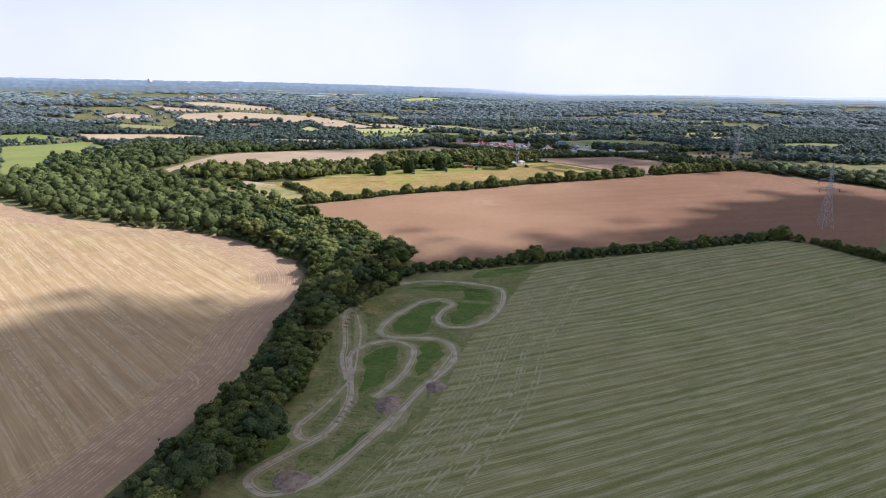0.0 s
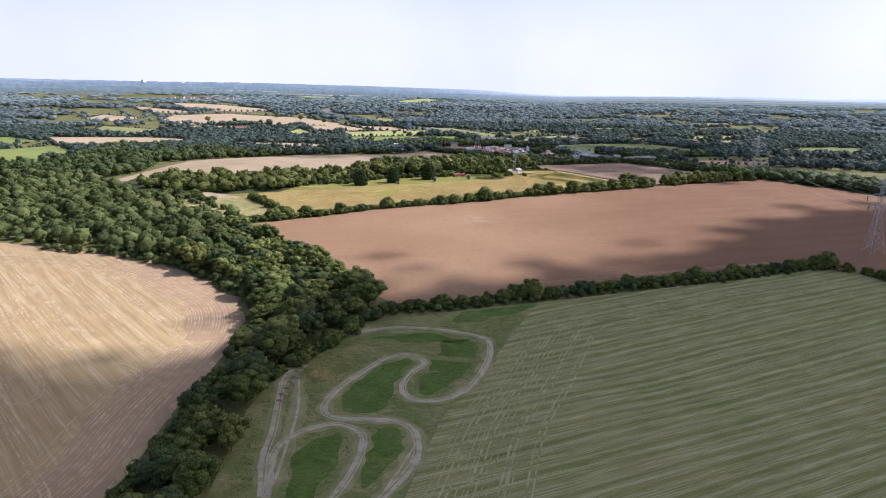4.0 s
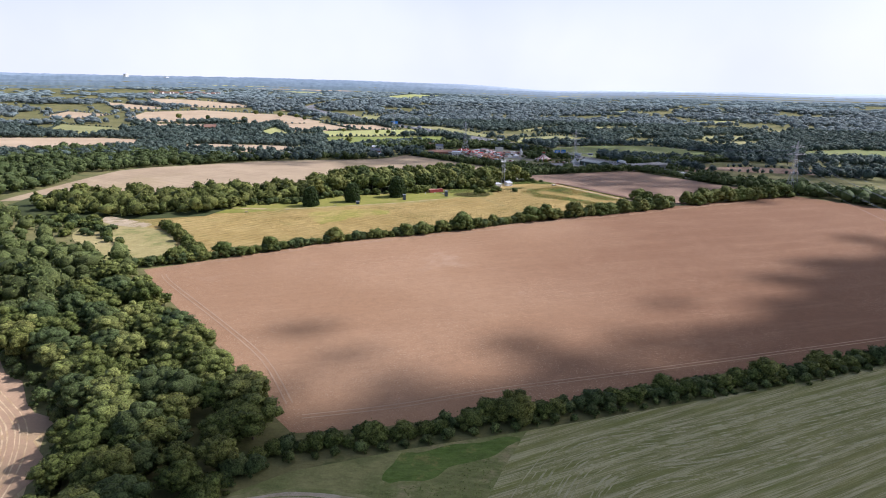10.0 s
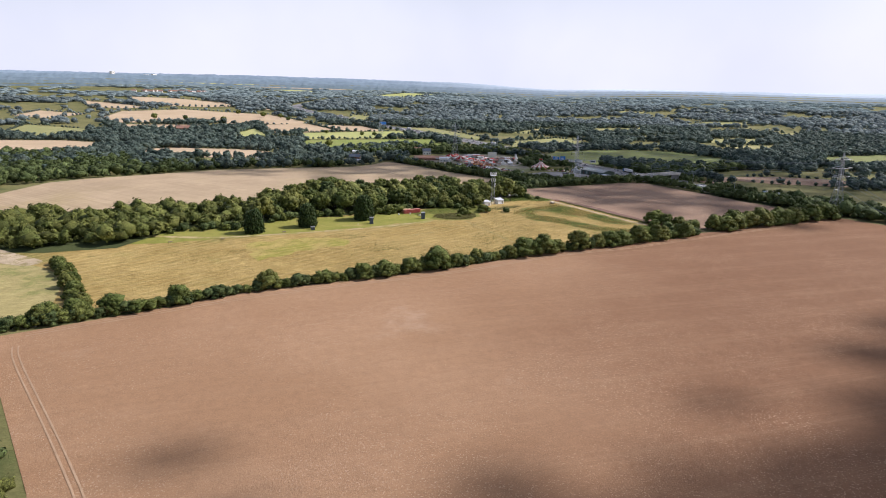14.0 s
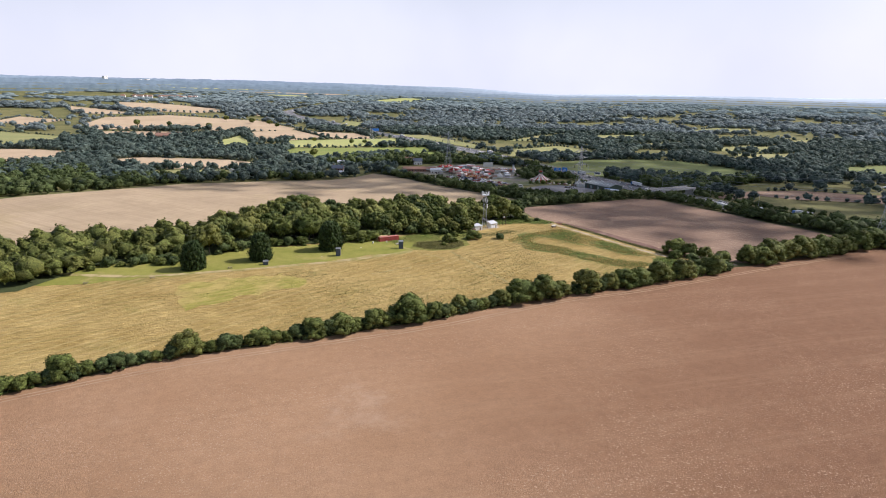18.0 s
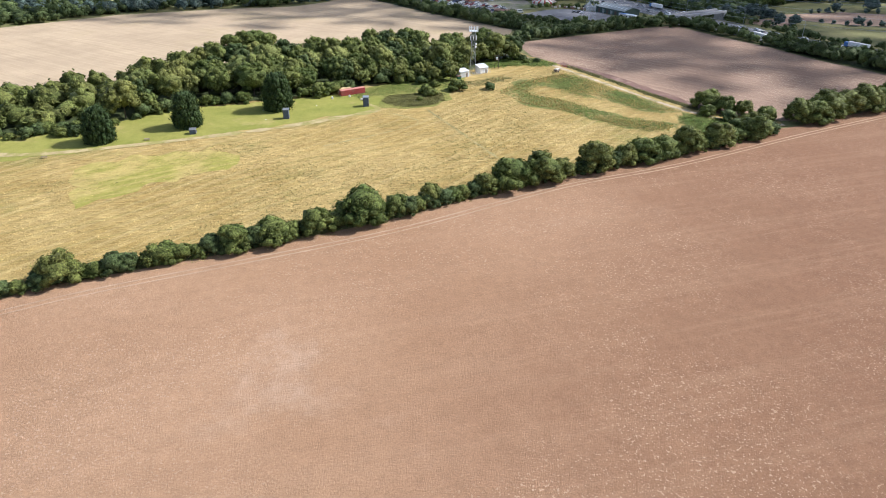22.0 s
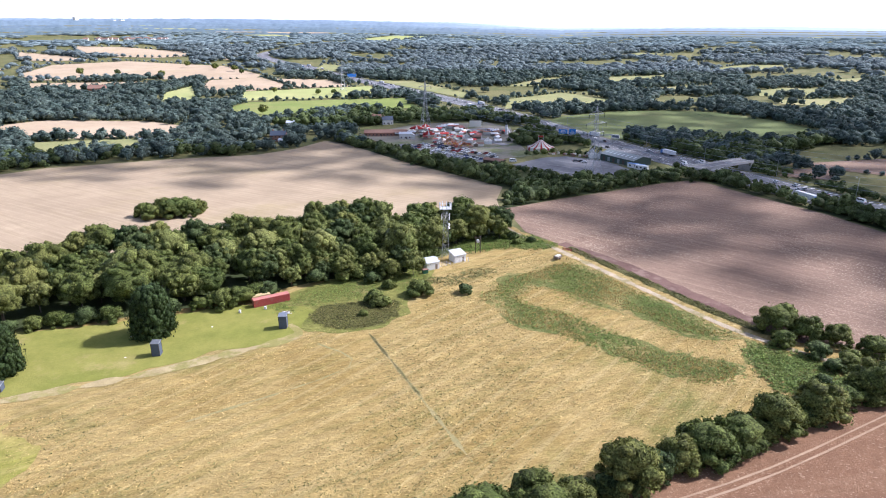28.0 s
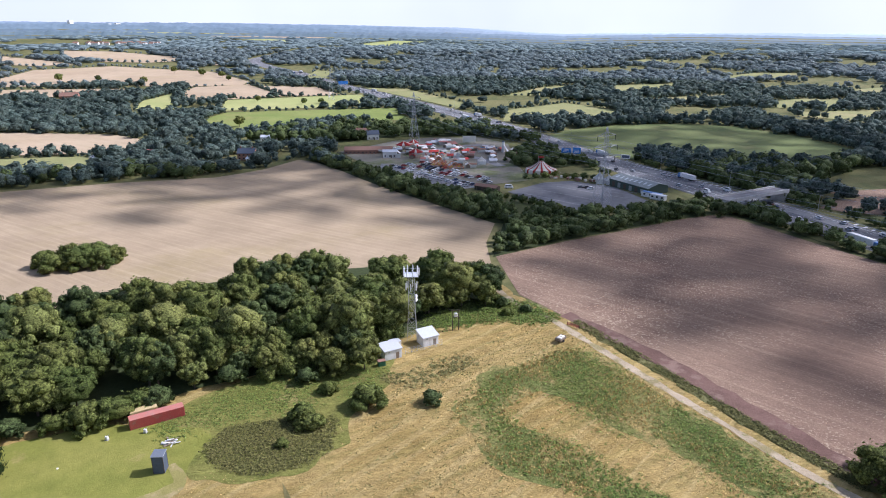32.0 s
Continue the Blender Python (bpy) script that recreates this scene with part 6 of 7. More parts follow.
def bench(pos, turn):
    ob = stand("picnic_bench", pos, turn, "weathered wooden picnic bench on the grass", "bench", "benches on the lawn")
    for k in range(4):
        block("table_board", (2.0, 0.2, 0.05), (0, -0.33 + 0.22 * k, 0.72), "weathered_wood", ob, bevel=0)
    for s in (-1, 1):
        block("seat", (2.0, 0.28, 0.05), (0, s * 0.78, 0.42), "weathered_wood", ob, bevel=0)
        for t in (-1, 1):
            rod("leg", (t * 0.75, s * 0.8, -0.1), (t * 0.75, s * 0.2, 0.72), 0.05, "weathered_wood", ob, seg=4)


for p, t in (((-183, 623), 20), ((-156, 646), 35), ((-208, 611), 10)):
    bench(p, t)
for p in ((-101, 710), (-94, 714)):
    ob = stand("clay_trap", p, 0, "small white clay-launching machine on the lawn", "machine", "launchers")
    block("base", (0.8, 0.8, 0.25), (0, 0, 0), "concrete", ob)
    block("housing", (0.7, 0.6, 0.8), (0, 0, 0.25), "white_paint", ob, bevel=0.1)
    rod("arm", (0, 0, 1.05), (0.5, 0.3, 1.3), 0.06, "steel", ob)
pile = stand("rubbish_pile", (-86, 711), 0, "heap of pale boards and broken clays", "debris")
r8 = random.Random(8)
for k in range(14):
    block("board", (r8.uniform(1.0, 2.6), r8.uniform(0.2, 0.5), 0.08), (r8.uniform(-1.6, 1.6), r8.uniform(-1, 1), 0.05 + 0.05 * k), "white_paint" if k % 3 else "weathered_wood", pile, r8.uniform(0, 234), bevel=0, tilt=(r8.uniform(-16, 16), "X"))
for k, p in enumerate([(-105, 699), (-126, 689), (-120, 677)]):
    ob = stand("shooting_mat", p, 10 * k, "small pale slab set in the mown lawn", "slab", "slabs on the lawn")
    block("slab", (0.5, 0.5, 0.12), (0, 0, 0.02), "cream", ob)

# ---- gate, trailer and van on the lane ----
trailer = stand("farm_trailer", (1, 777), 60, "rusty brown farm trailer parked by the lane", "trailer")
block("bed", (3.4, 1.9, 0.25), (0, 0, 0.7), "dark_wood", trailer)
for s in (-1, 1):
    block("side_board", (3.4, 0.08, 0.7), (0, s * 0.95, 0.9), "weathered_wood", trailer)
    block("end_board", (0.08, 1.9, 0.7), (s * 1.7, 0, 0.9), "weathered_wood", trailer)
    rod("wheel", (0.2, s * 0.8, 0.4), (0.2, s * 1.05, 0.4), 0.4, "tyre", trailer, seg=14)
    block("load", (1.2, 1.5, 0.8), (s * 0.7, 0, 0.95), "cream", trailer, bevel=0.1)
rod("drawbar", (1.7, 0, 0.7), (3.2, 0, 0.4), 0.06, "steel", trailer)
gate = stand("field_gate", (5, 788), -35, "low red-painted barrier gate across the lane", "gate")
for s in (-1, 1):
    block("post", (0.18, 0.18, 1.3), (s * 2.2, 0, -0.1), "dark_wood", gate)
for k in range(4):
    block("rail", (4.4, 0.07, 0.12), (0, 0, 0.25 + 0.27 * k), "container_red", gate, bevel=0)


# ---- vehicles ----
def car_proto(material, label, long=4.3, wide=1.78, tall=1.45, van=False):
    ob = new("van" if van else "car")
    tagged(ob, label, "van" if van else "car")
    bm = bmesh.new()
    box_into(bm, (long, wide, tall * 0.5), (0, 0, 0.25))
    bmesh.ops.bevel(bm, geom=bm.edges[:], offset=0.14, segments=2, affect="EDGES")
    part("body", bm, material, ob)
    bm = bmesh.new()
    clen = long * (0.8 if van else 0.55)
    box_into(bm, (clen, wide * 0.94, tall * 0.5), (-long * 0.06, 0, 0.2 + tall * 0.5))
    for q in bm.verts:
        if q.co.z > tall * 0.8:
            q.co.x = (q.co.x + long * 0.06) * (0.94 if van else 0.74) - long * 0.06
            q.co.y *= 0.86
    bmesh.ops.bevel(bm, geom=bm.edges[:], offset=0.08, segments=2, affect="EDGES")
    part("cabin", bm, material, ob)
    bm = bmesh.new()
    box_into(bm, (clen * 0.86, wide * 0.93, tall * 0.26), (-long * 0.06, 0, 0.3 + tall * 0.55))
    part("windows", bm, "glass_dark", ob)
    bm = bmesh.new()
    box_into(bm, (clen * 0.94, wide * 0.72, tall * 0.24), (-long * 0.06, 0, 0.3 + tall * 0.55))
    part("windscreen", bm, "glass_dark", ob)
    for sx in (-1, 1):
        for sy in (-1, 1):
            rod("wheel", (sx * long * 0.31, sy * (wide / 2 - 0.2), 0.32), (sx * long * 0.31, sy * (wide / 2 + 0.01), 0.32), 0.32, "tyre", ob, seg=12)
        block("lamp", (0.06, wide * 0.8, 0.14), (sx * long / 2, 0, 0.62), "white_paint" if sx > 0 else "canvas_red", ob, bevel=0)
    return ob


CAR_LABELS = ["white parked car with dark windows", "silver parked car with dark windows", "black parked car with dark windows", "dark blue parked car", "dark red parked car", "grey parked car with dark windows"]
car_first = {}


def put_vehicle(kind, pos, turn, group, lift=0.32):
    m = pose(pos[0], pos[1], flat(*pos) + lift, 0, 0, turn)
    if kind in car_first:
        ob = copy_thing(car_first[kind], m)
    else:
        if kind == "van":
            ob = car_proto("white_paint", "white panel van with dark windows", 5.4, 2.0, 2.3, True)
        elif kind == "truck":
            ob = new("articulated_lorry")
            tagged(ob, "long lorry with a pale box trailer", "lorry")
            block("trailer_box", (12.6, 2.5, 2.8), (-1.8, 0, 1.2), "white_paint", ob, bevel=0.08)
            block("chassis", (13.5, 1.2, 0.3), (-1.2, 0, 0.85), "dark_wood", ob)
            block("cab", (2.2, 2.4, 2.7), (6.0, 0, 0.7), "ride_blue", ob, bevel=0.2)
            block("windscreen", (0.06, 2.0, 0.9), (7.12, 0, 2.1), "glass_dark", ob, bevel=0)
            for x in (-6.5, -5.3, -4.1, 4.4, 6.3):
                for sy in (-1, 1):
                    rod("wheel", (x, sy * 0.85, 0.5), (x, sy * 1.2, 0.5), 0.5, "tyre", ob, seg=12)
        else:
            ob = car_proto(CAR_PAINTS[kind], CAR_LABELS[kind])
        ob.matrix_basis = m
        car_first[kind] = ob
        bpy.context.view_layer.update()
    ob["group"] = group
    return ob


r9 = random.Random(9)
for row in range(5):
    for k in range(19):
        u = k / 18
        a, b = Vector((-120, 1071)), Vector((-58, 1009))
        p = a.lerp(b, u) + Vector((0.72, 0.70)) * (row * 6.6 + 1.5)
        if r9.random() < 0.72:
            put_vehicle(r9.choice((0, 0, 0, 1, 1, 2, 5, 3, 4)), (p.x + r9.uniform(-0.4, 0.4), p.y + r9.uniform(-0.4, 0.4)), 44 + r9.choice((0, 180)) + r9.uniform(-6, 6), "cars in the fair car park", 0.34)
put_vehicle("van", (-29, 1009), 10, "vans")
put_vehicle("van", (83, 698), 30, "vans", 0.2)
for p, t, k in (((16, 1019), 20, 5), ((20, 1018), 25, 2), ((22, 1015), 200, 0)):
    put_vehicle(k, p, t, "cars on the lot", 0.34)
steps_axis = resampled([p for p in AXIS_FINE if 830 < p[1] < 2100], 9, False)
for lane_off, way in ((4.3, 1), (7.7, 1), (11.2, 1), (-4.3, -1), (-7.7, -1), (-11.2, -1)):
    line = shifted(steps_axis, lane_off)
    i = r9.randrange(4, 12)
    while i < len(line) - 2:
        d = Vector(line[i + 1]) - Vector(line[i])
        kind = "truck" if abs(lane_off) > 9 and r9.random() < 0.4 else ("van" if r9.random() < 0.2 else r9.choice((0, 0, 1, 1, 2, 5, 3)))
        put_vehicle(kind, line[i], math.degrees(math.atan2(d.y, d.x)) + (180 if way > 0 else 0), "traffic on the motorway", 0.44)
        i += r9.randrange(3, 13)

# ---- street lamps, bridge and signs of the motorway ----
def spaced(line, gap):
    """Points along a line, a gap apart."""
    out, run = [], 0.0
    for a, b in zip(line, line[1:]):
        run += math.hypot(b[0] - a[0], b[1] - a[1])
        if run >= gap:
            out.append(b)
            run = 0.0
    return out


lamp_first = None
for side, off in ((1, -19.5), (-1, 19.0)):
    line = shifted(spaced([p for p in AXIS_FINE if 800 < p[1] < 1500], 62), off)
    for x, y in line[1:]:
        if side < 0 and y < 1180:
            continue
        if lamp_first is None:
            lamp_first = stand("street_lamp", (x, y), 205, "tall grey motorway lamp post", "street lamp", "motorway lamps")
            rod("pole", (0, 0, -0.4), (0, 0, 11.5), 0.13, "steel", lamp_first, 0.07, 8)
            rod("arm", (0, 0, 11.5), (1.8, 0, 12.0), 0.06, "steel", lamp_first)
            block("lantern", (0.9, 0.35, 0.18), (2.1, 0, 11.95), "pale_steel", lamp_first)
            bpy.context.view_layer.update()
        else:
            copy_thing(lamp_first, pose(x, y, flat(x, y) + 0.1, 0, 0, 205))
def span(a, b):
    d = Vector(b) - Vector(a)
    return ((a[0] + b[0]) / 2, (a[1] + b[1]) / 2), d.length, math.degrees(math.atan2(d.y, d.x))


mid, length, turn = span((91, 972), (131, 1003))
bridge = stand("road_bridge", mid, turn, "grey concrete road bridge over the motorway", "bridge")
block("deck", (length, 10.0, 1.0), (0, 0, 5.4), "concrete", bridge)
block("road_surface", (length, 8.0, 0.06), (0, 0, 6.41), "asphalt", bridge, bevel=0)
for s in (-1, 1):
    block("parapet", (length, 0.3, 0.8), (0, s * 4.8, 6.41), "concrete", bridge)
    rod("handrail", (-length / 2, s * 4.8, 7.4), (length / 2, s * 4.8, 7.4), 0.06, "steel", bridge)
    block("abutment", (2.6, 9.6, 6.7), (s * (length / 2 - 1.0), 0, -1.4), "concrete", bridge)
for k in range(3):
    rod("pier", (0, -4 + 4 * k, -0.5), (0, -4 + 4 * k, 5.4), 0.5, "concrete", bridge, seg=10)

mid, length, turn = span((5, 1119), (49, 1108))
gantry = stand("sign_gantry", mid, turn, "grey gantry with blue motorway signs", "sign gantry")
for s in (-1, 1):
    rod("post", (s * length / 2, 0, -0.5), (s * length / 2, 0, 8.2), 0.28, "steel", gantry, seg=8)
bm = bmesh.new()
for y in (-0.5, 0.5):
    for z in (7.2, 8.2):
        rod_into(bm, (-length / 2, y, z), (length / 2, y, z), 0.09)
for k in range(16):
    x = -length / 2 + length * k / 16
    rod_into(bm, (x, -0.5, 7.2), (x + length / 16, -0.5, 8.2), 0.05, seg=4)
    rod_into(bm, (x, 0.5, 8.2), (x + length / 16, 0.5, 7.2), 0.05, seg=4)
part("truss", bm, "steel", gantry)
for k, (x, w, h) in enumerate(((-length * 0.42, 7.5, 3.8), (-length * 0.24, 6.0, 4.6))):
    panel = block("sign_panel", (w, 0.15, h), (x, -0.7, 6.6), "sign_blue", gantry, label="blue motorway sign")
    for j in range(3):
        block("sign_bar", (w * (0.7 - 0.12 * j), 0.03, 0.35), (x, -0.80, 7.2 + 1.0 * j), "white_line", panel, bevel=0)
vms = stand("message_board", (52, 1105), -20, "white roadside message board on a post", "sign")
for s in (-1, 1):
    rod("post", (s * 1.6, 0, -0.4), (s * 1.6, 0, 6.2), 0.15, "steel", vms)
block("board", (6.5, 0.5, 3.0), (0, 0, 5.6), "white_paint", vms)
block("display", (5.6, 0.06, 2.0), (0, -0.28, 6.1), "slate_blue", vms, bevel=0)
far_sign = stand("motorway_sign", (-364, 1748), 30, "large blue roadside motorway sign", "sign")
for s in (-1, 1):
    rod("post", (s * 4, 0, -0.4), (s * 4, 0, 5), 0.2, "steel", far_sign)
block("panel", (17.0, 0.2, 6.0), (0, 0, 3.2), "sign_blue", far_sign)

# ---- tents ----
def big_top(pos, radius, wall_h, top, label):
    ob = stand("circus_tent", pos, 0, label, "tent")
    n = 36
    for k in range(n):
        bm = bmesh.new()
        rings = []
        for q in (1.0, 0.72, 0.42, 0.12):
            z = wall_h + (top - wall_h) * (1 - q) ** 1.6
            rings.append([bm.verts.new((radius * 1.15 * q * math.cos(a), radius * 0.95 * q * math.sin(a), z)) for a in (2 * math.pi * k / n, 2 * math.pi * (k + 1) / n)])
        for r0, r1 in zip(rings, rings[1:]):
            bm.faces.new((r0[0], r0[1], r1[1], r1[0]))
        low = [bm.verts.new((v.co.x, v.co.y, -0.1)) for v in rings[0]]
        bm.faces.new((low[0], low[1], rings[0][1], rings[0][0]))
        bmesh.ops.solidify(bm, geom=bm.faces[:], thickness=0.05)
        part("canopy_stripe", bm, "canvas_red" if k % 3 == 0 else "canvas_cream", ob)
    for s in (-1, 1):
        rod("king_pole", (s * 1.9, 0, 0), (s * 1.9, 0, top + 2.6), 0.14, "steel", ob, seg=8)
    block("banner", (4.2, 0.2, 1.2), (0, 0, top + 0.9), "canvas_red", ob)
    for k in range(12):
        a = 2 * math.pi * k / 12
        rod("guy_rope", (radius * 1.15 * math.cos(a), radius * 0.95 * math.sin(a), wall_h), (radius * 1.5 * math.cos(a), radius * 1.3 * math.sin(a), 0), 0.03, "cream", ob, seg=3)
    return ob


big_top((-10, 1069), 9.6, 2.6, 9.4, "red and cream striped circus big top")


def pagoda(pos, turn, w, eave, top, material, label, name="marquee"):
    ob = stand(name, pos, turn, label, "tent", "tents at the fair")
    bm = bmesh.new()
    rings = []
    for q in (1.0, 0.6, 0.3, 0.06):
        z = eave + (top - eave) * (1 - q) ** 1.5
        rings.append([bm.verts.new((w / 2 * q * sx, w / 2 * q * sy, z)) for sx, sy in ((-1, -1), (1, -1), (1, 1), (-1, 1))])
    for r0, r1 in zip(rings, rings[1:]):
        for i in range(4):
            bm.faces.new((r0[i], r0[(i + 1) % 4], r1[(i + 1) % 4], r1[i]))
    bm.faces.new(rings[-1])
    bmesh.ops.solidify(bm, geom=bm.faces[:], thickness=0.05)
    part("canopy", bm, material, ob)
    for sx, sy in ((-1, -1), (1, -1), (1, 1), (-1, 1)):
        rod("pole", (sx * w * 0.48, sy * w * 0.48, -0.1), (sx * w * 0.48, sy * w * 0.48, eave), 0.06, "steel", ob)
    for s in (-1, 1):
        block("side_wall", (w * 0.96, 0.05, eave), (0, s * w * 0.48, 0), material, ob, bevel=0)
    return ob


pagoda((29, 1039), 15, 7.0, 3.0, 7.6, "white_paint", "white peaked marquee by the barn")
pagoda((35, 1036), 15, 6.0, 2.8, 6.4, "white_paint", "white peaked marquee by the barn")
pagoda((-55, 1095), 10, 6.5, 2.6, 6.0, "white_paint", "white peaked tent on the fairground")

# ---- barn, sheds and houses ----
barn = stand("barn", (52, 1024), -52, "long dark green barn with a grey ribbed roof", "barn")
gable_walls("wall", 34, 17, 4.6, 2.2, "barn_green", barn)
gable_roof("roof", 34, 17, 4.6, 2.2, "roof_grey", barn, 0.6)
for k in range(8):
    for s in (-1, 1):
        block("skylight", (1.4, 3.2, 0.08), (-14 + 4 * k, s * 4.2, 5.8), "skylight", barn, bevel=0, tilt=(-s * 14.5, "X"))
for k in range(6):
    block("door", (2.6, 0.08, 3.2), (-13 + 5 * k, -8.52, 0), "roof_grey" if k % 2 else "dark_wood", barn)
for p, t, w in (((57, 998), -35, 12.0), ((60, 992), -35, 9.0)):
    ob = stand("portable_cabin", p, t, "white portable cabin with a flat roof", "cabin", "cabins by the barn")
    block("body", (w, 3.2, 2.9), (0, 0, 0.1), "white_paint", ob)
    block("roof", (w + 0.2, 3.4, 0.15), (0, 0, 3.0), "ride_blue" if w > 10 else "pale_steel", ob)
    for k in range(3):
        block("window", (1.3, 0.06, 1.0), (-w / 3 + k * w / 3, -1.61, 1.3), "glass_dark", ob, bevel=0)
shed = stand("long_shed", (-42, 1002), -24, "long open shed with a brown tiled roof", "shed")
gable_walls("wall", 15, 6, 2.6, 1.0, "dark_wood", shed)
gable_roof("roof", 15, 6, 2.6, 1.0, "tile_brown", shed, 0.4)
for k in range(4):
    block("post", (0.2, 0.2, 2.5), (-6 + 4 * k, -3.1, 0), "weathered_wood", shed)


def house(pos, turn, lx, ly, eave, rise, wall, roof, label, chimneys=2, name="house"):
    ob = stand(name, pos, turn, label, "house", "houses")
    gable_walls("wall", lx, ly, eave, rise, wall, ob)
    gable_roof("roof", lx, ly, eave, rise, roof, ob, 0.4, 0.2)
    for k in range(chimneys):
        block("chimney", (0.9, 0.7, 2.2), ((-0.5 + k) * lx * 0.7, 0, eave + rise - 0.6), "brick", ob)
    n = max(2, int(lx / 3))
    for fl in range(max(1, int(eave / 2.6))):
        for k in range(n):
            for s in (-1, 1):
                win = block("window", (1.1, 0.1, 1.2), (-lx / 2 + (k + 0.5) * lx / n, s * (ly / 2 + 0.02), 0.9 + 2.6 * fl), "glass_dark", ob, bevel=0)
                block("sill", (1.3, 0.2, 0.1), (-lx / 2 + (k + 0.5) * lx / n, s * (ly / 2 + 0.08), 0.8 + 2.6 * fl), "render_white", win, bevel=0)
    block("door", (1.0, 0.1, 2.05), (lx * 0.1, -ly / 2 - 0.05, 0), "dark_wood", ob)
    return ob


house((-679, 1466), 20, 24, 12, 7.5, 4.5, "brick", "tile_brown", "large red-brick country house among trees", 3)
house((-238, 1083), 10, 13, 9, 5.6, 3.2, "brick", "slate_blue", "dark brick house beside the wheat field")
house((-229, 1074), 0, 10, 5, 2.5, 1.2, "render_white", "pale_steel", "low white outbuilding by the house", 0, "outbuilding")
house((-341, 1069), 15, 22, 9, 3.0, 1.6, "brick", "tile_brown", "low farm building with a reddish roof", 0, "farm_building")
house((-326, 1087), 15, 18, 8, 3.0, 1.5, "render_white", "roof_red", "low farm building with a pale red roof", 0, "farm_building")
house((-351, 1060), 60, 10, 6, 2.6, 1.2, "render_white", "pale_steel", "small white farm shed", 0, "farm_building")
house((-261, 1180), 10, 14, 9, 4.0, 1.5, "render_white", "pale_steel", "white building with a flat pale roof among trees", 0)
house((-185, 1222), 30, 10, 8, 5.2, 3.0, "render_white", "tile_brown", "white gabled house behind the fair", 1)
house((-170, 1209), 20, 11, 8, 5.0, 3.0, "render_white", "slate_blue", "white gabled house behind the fair", 1)
house((-159, 1128), 12, 26, 12, 3.4, 2.0, "brick", "tile_brown", "long low hall with a faded brown roof", 0, "hall")
house((-143, 1134), 12, 18, 11, 3.2, 1.8, "brick", "tile_brown", "low hall with a brown roof", 0, "hall")
house((-131, 1114), 12, 11, 8, 4.6, 1.2, "render_white", "pale_steel", "white two-storey building by the car park", 0)

# ---- rides and stalls of the fair ----
def carousel(pos, r, top, label):
    ob = stand("carousel", pos, 0, label, "fairground ride", "rides of the fair")
    rod("platform", (0, 0, 0.1), (0, 0, 0.7), r, "weathered_wood", ob, seg=24)
    rod("centre_pole", (0, 0, 0.7), (0, 0, top), 0.5, "cream", ob, seg=10)
    n = 16
    for k in range(n):
        bm = bmesh.new()
        a, b = 2 * math.pi * k / n, 2 * math.pi * (k + 1) / n
        v = [bm.verts.new(p) for p in ((r * 1.05 * math.cos(a), r * 1.05 * math.sin(a), top - 2.6), (r * 1.05 * math.cos(b), r * 1.05 * math.sin(b), top - 2.6), (0, 0, top))]
        w = [bm.verts.new((q.co.x, q.co.y, q.co.z - 0.6)) for q in v[:2]]
        bm.faces.new(v)
        bm.faces.new((v[1], v[0], w[0], w[1]))
        bmesh.ops.solidify(bm, geom=bm.faces[:], thickness=0.05)
        part("canopy_panel", bm, "canvas_red" if k % 4 else "canvas_cream", ob)
    for k in range(8):
        a = 2 * math.pi * k / 8
        rod("pole", (r * 0.8 * math.cos(a), r * 0.8 * math.sin(a), 0.7), (r * 0.8 * math.cos(a), r * 0.8 * math.sin(a), top - 2.2), 0.06, "ride_yellow", ob)


carousel((-110, 1115), 5.5, 7.5, "red-canopied carousel on the fairground")
carousel((-129, 1157), 6.5, 6.5, "broad red-roofed ride on the fairground")
carousel((-124, 1176), 4.5, 5.5, "small roundabout under a red canopy")


def frame_ride(pos, turn, lx, ly, h, colour, label):
    """An open steel ride: posts, rails and a rolling track with cars."""
    ob = stand("track_ride", pos, turn, label, "fairground ride", "rides of the fair")
    for i in range(7):
        for j in range(3):
            x, y = -lx / 2 + lx * i / 6, -ly / 2 + ly * j / 2
            z = h * (0.55 + 0.45 * math.sin(i * 1.7 + j))
            rod("post", (x, y, -0.1), (x, y, z), 0.12, colour, ob)
            if i < 6:
                z2 = h * (0.55 + 0.45 * math.sin((i + 1) * 1.7 + j))
                rod("rail", (x, y, z), (x + lx / 6, y, z2), 0.16, colour, ob)
    block("deck", (lx, ly, 0.4), (0, 0, 0.3), "weathered_wood", ob)
    for k in range(3):
        block("ride_car", (1.8, 1.1, 0.9), (-lx / 3 + k * lx / 3, 0, 0.8), "ride_yellow", ob, bevel=0.15)


frame_ride((-75, 1074), 20, 16, 10, 4.5, "orange", "orange steel track ride with yellow cars")
frame_ride((-86, 1082), 20, 12, 9, 5.5, "orange", "orange and red steel fairground ride")
frame_ride((-96, 1121), 70, 14, 8, 4.0, "canvas_red", "red steel fairground ride")
frame_ride((-55, 1160), 30, 14, 8, 3.5, "ride_blue", "blue steel fairground ride")
screen = stand("screen_wall", (-77, 1199), 10, "big cream hoarding at the back of the fair", "hoarding")
block("panel", (12, 0.3, 6.0), (0, 0, 0.6), "cream", screen)
for s in (-1, 0, 1):
    rod("strut", (s * 5, 2.2, -0.1), (s * 5, 0.2, 5.2), 0.1, "steel", screen)
slide = stand("slide_tower", (-43, 1154), 40, "white slide tower on the fairground", "fairground ride", "rides of the fair")
rod("tower", (0, 0, 0), (0, 0, 8.5), 1.5, "white_paint", slide, 1.0, 12)
rod("cap", (0, 0, 8.5), (0, 0, 10), 1.3, "slate_blue", slide, 0.05, 12)
block("chute", (1.4, 9.0, 0.3), (0, -4.2, 3.4), "pale_steel", slide, tilt=(38, "X"))


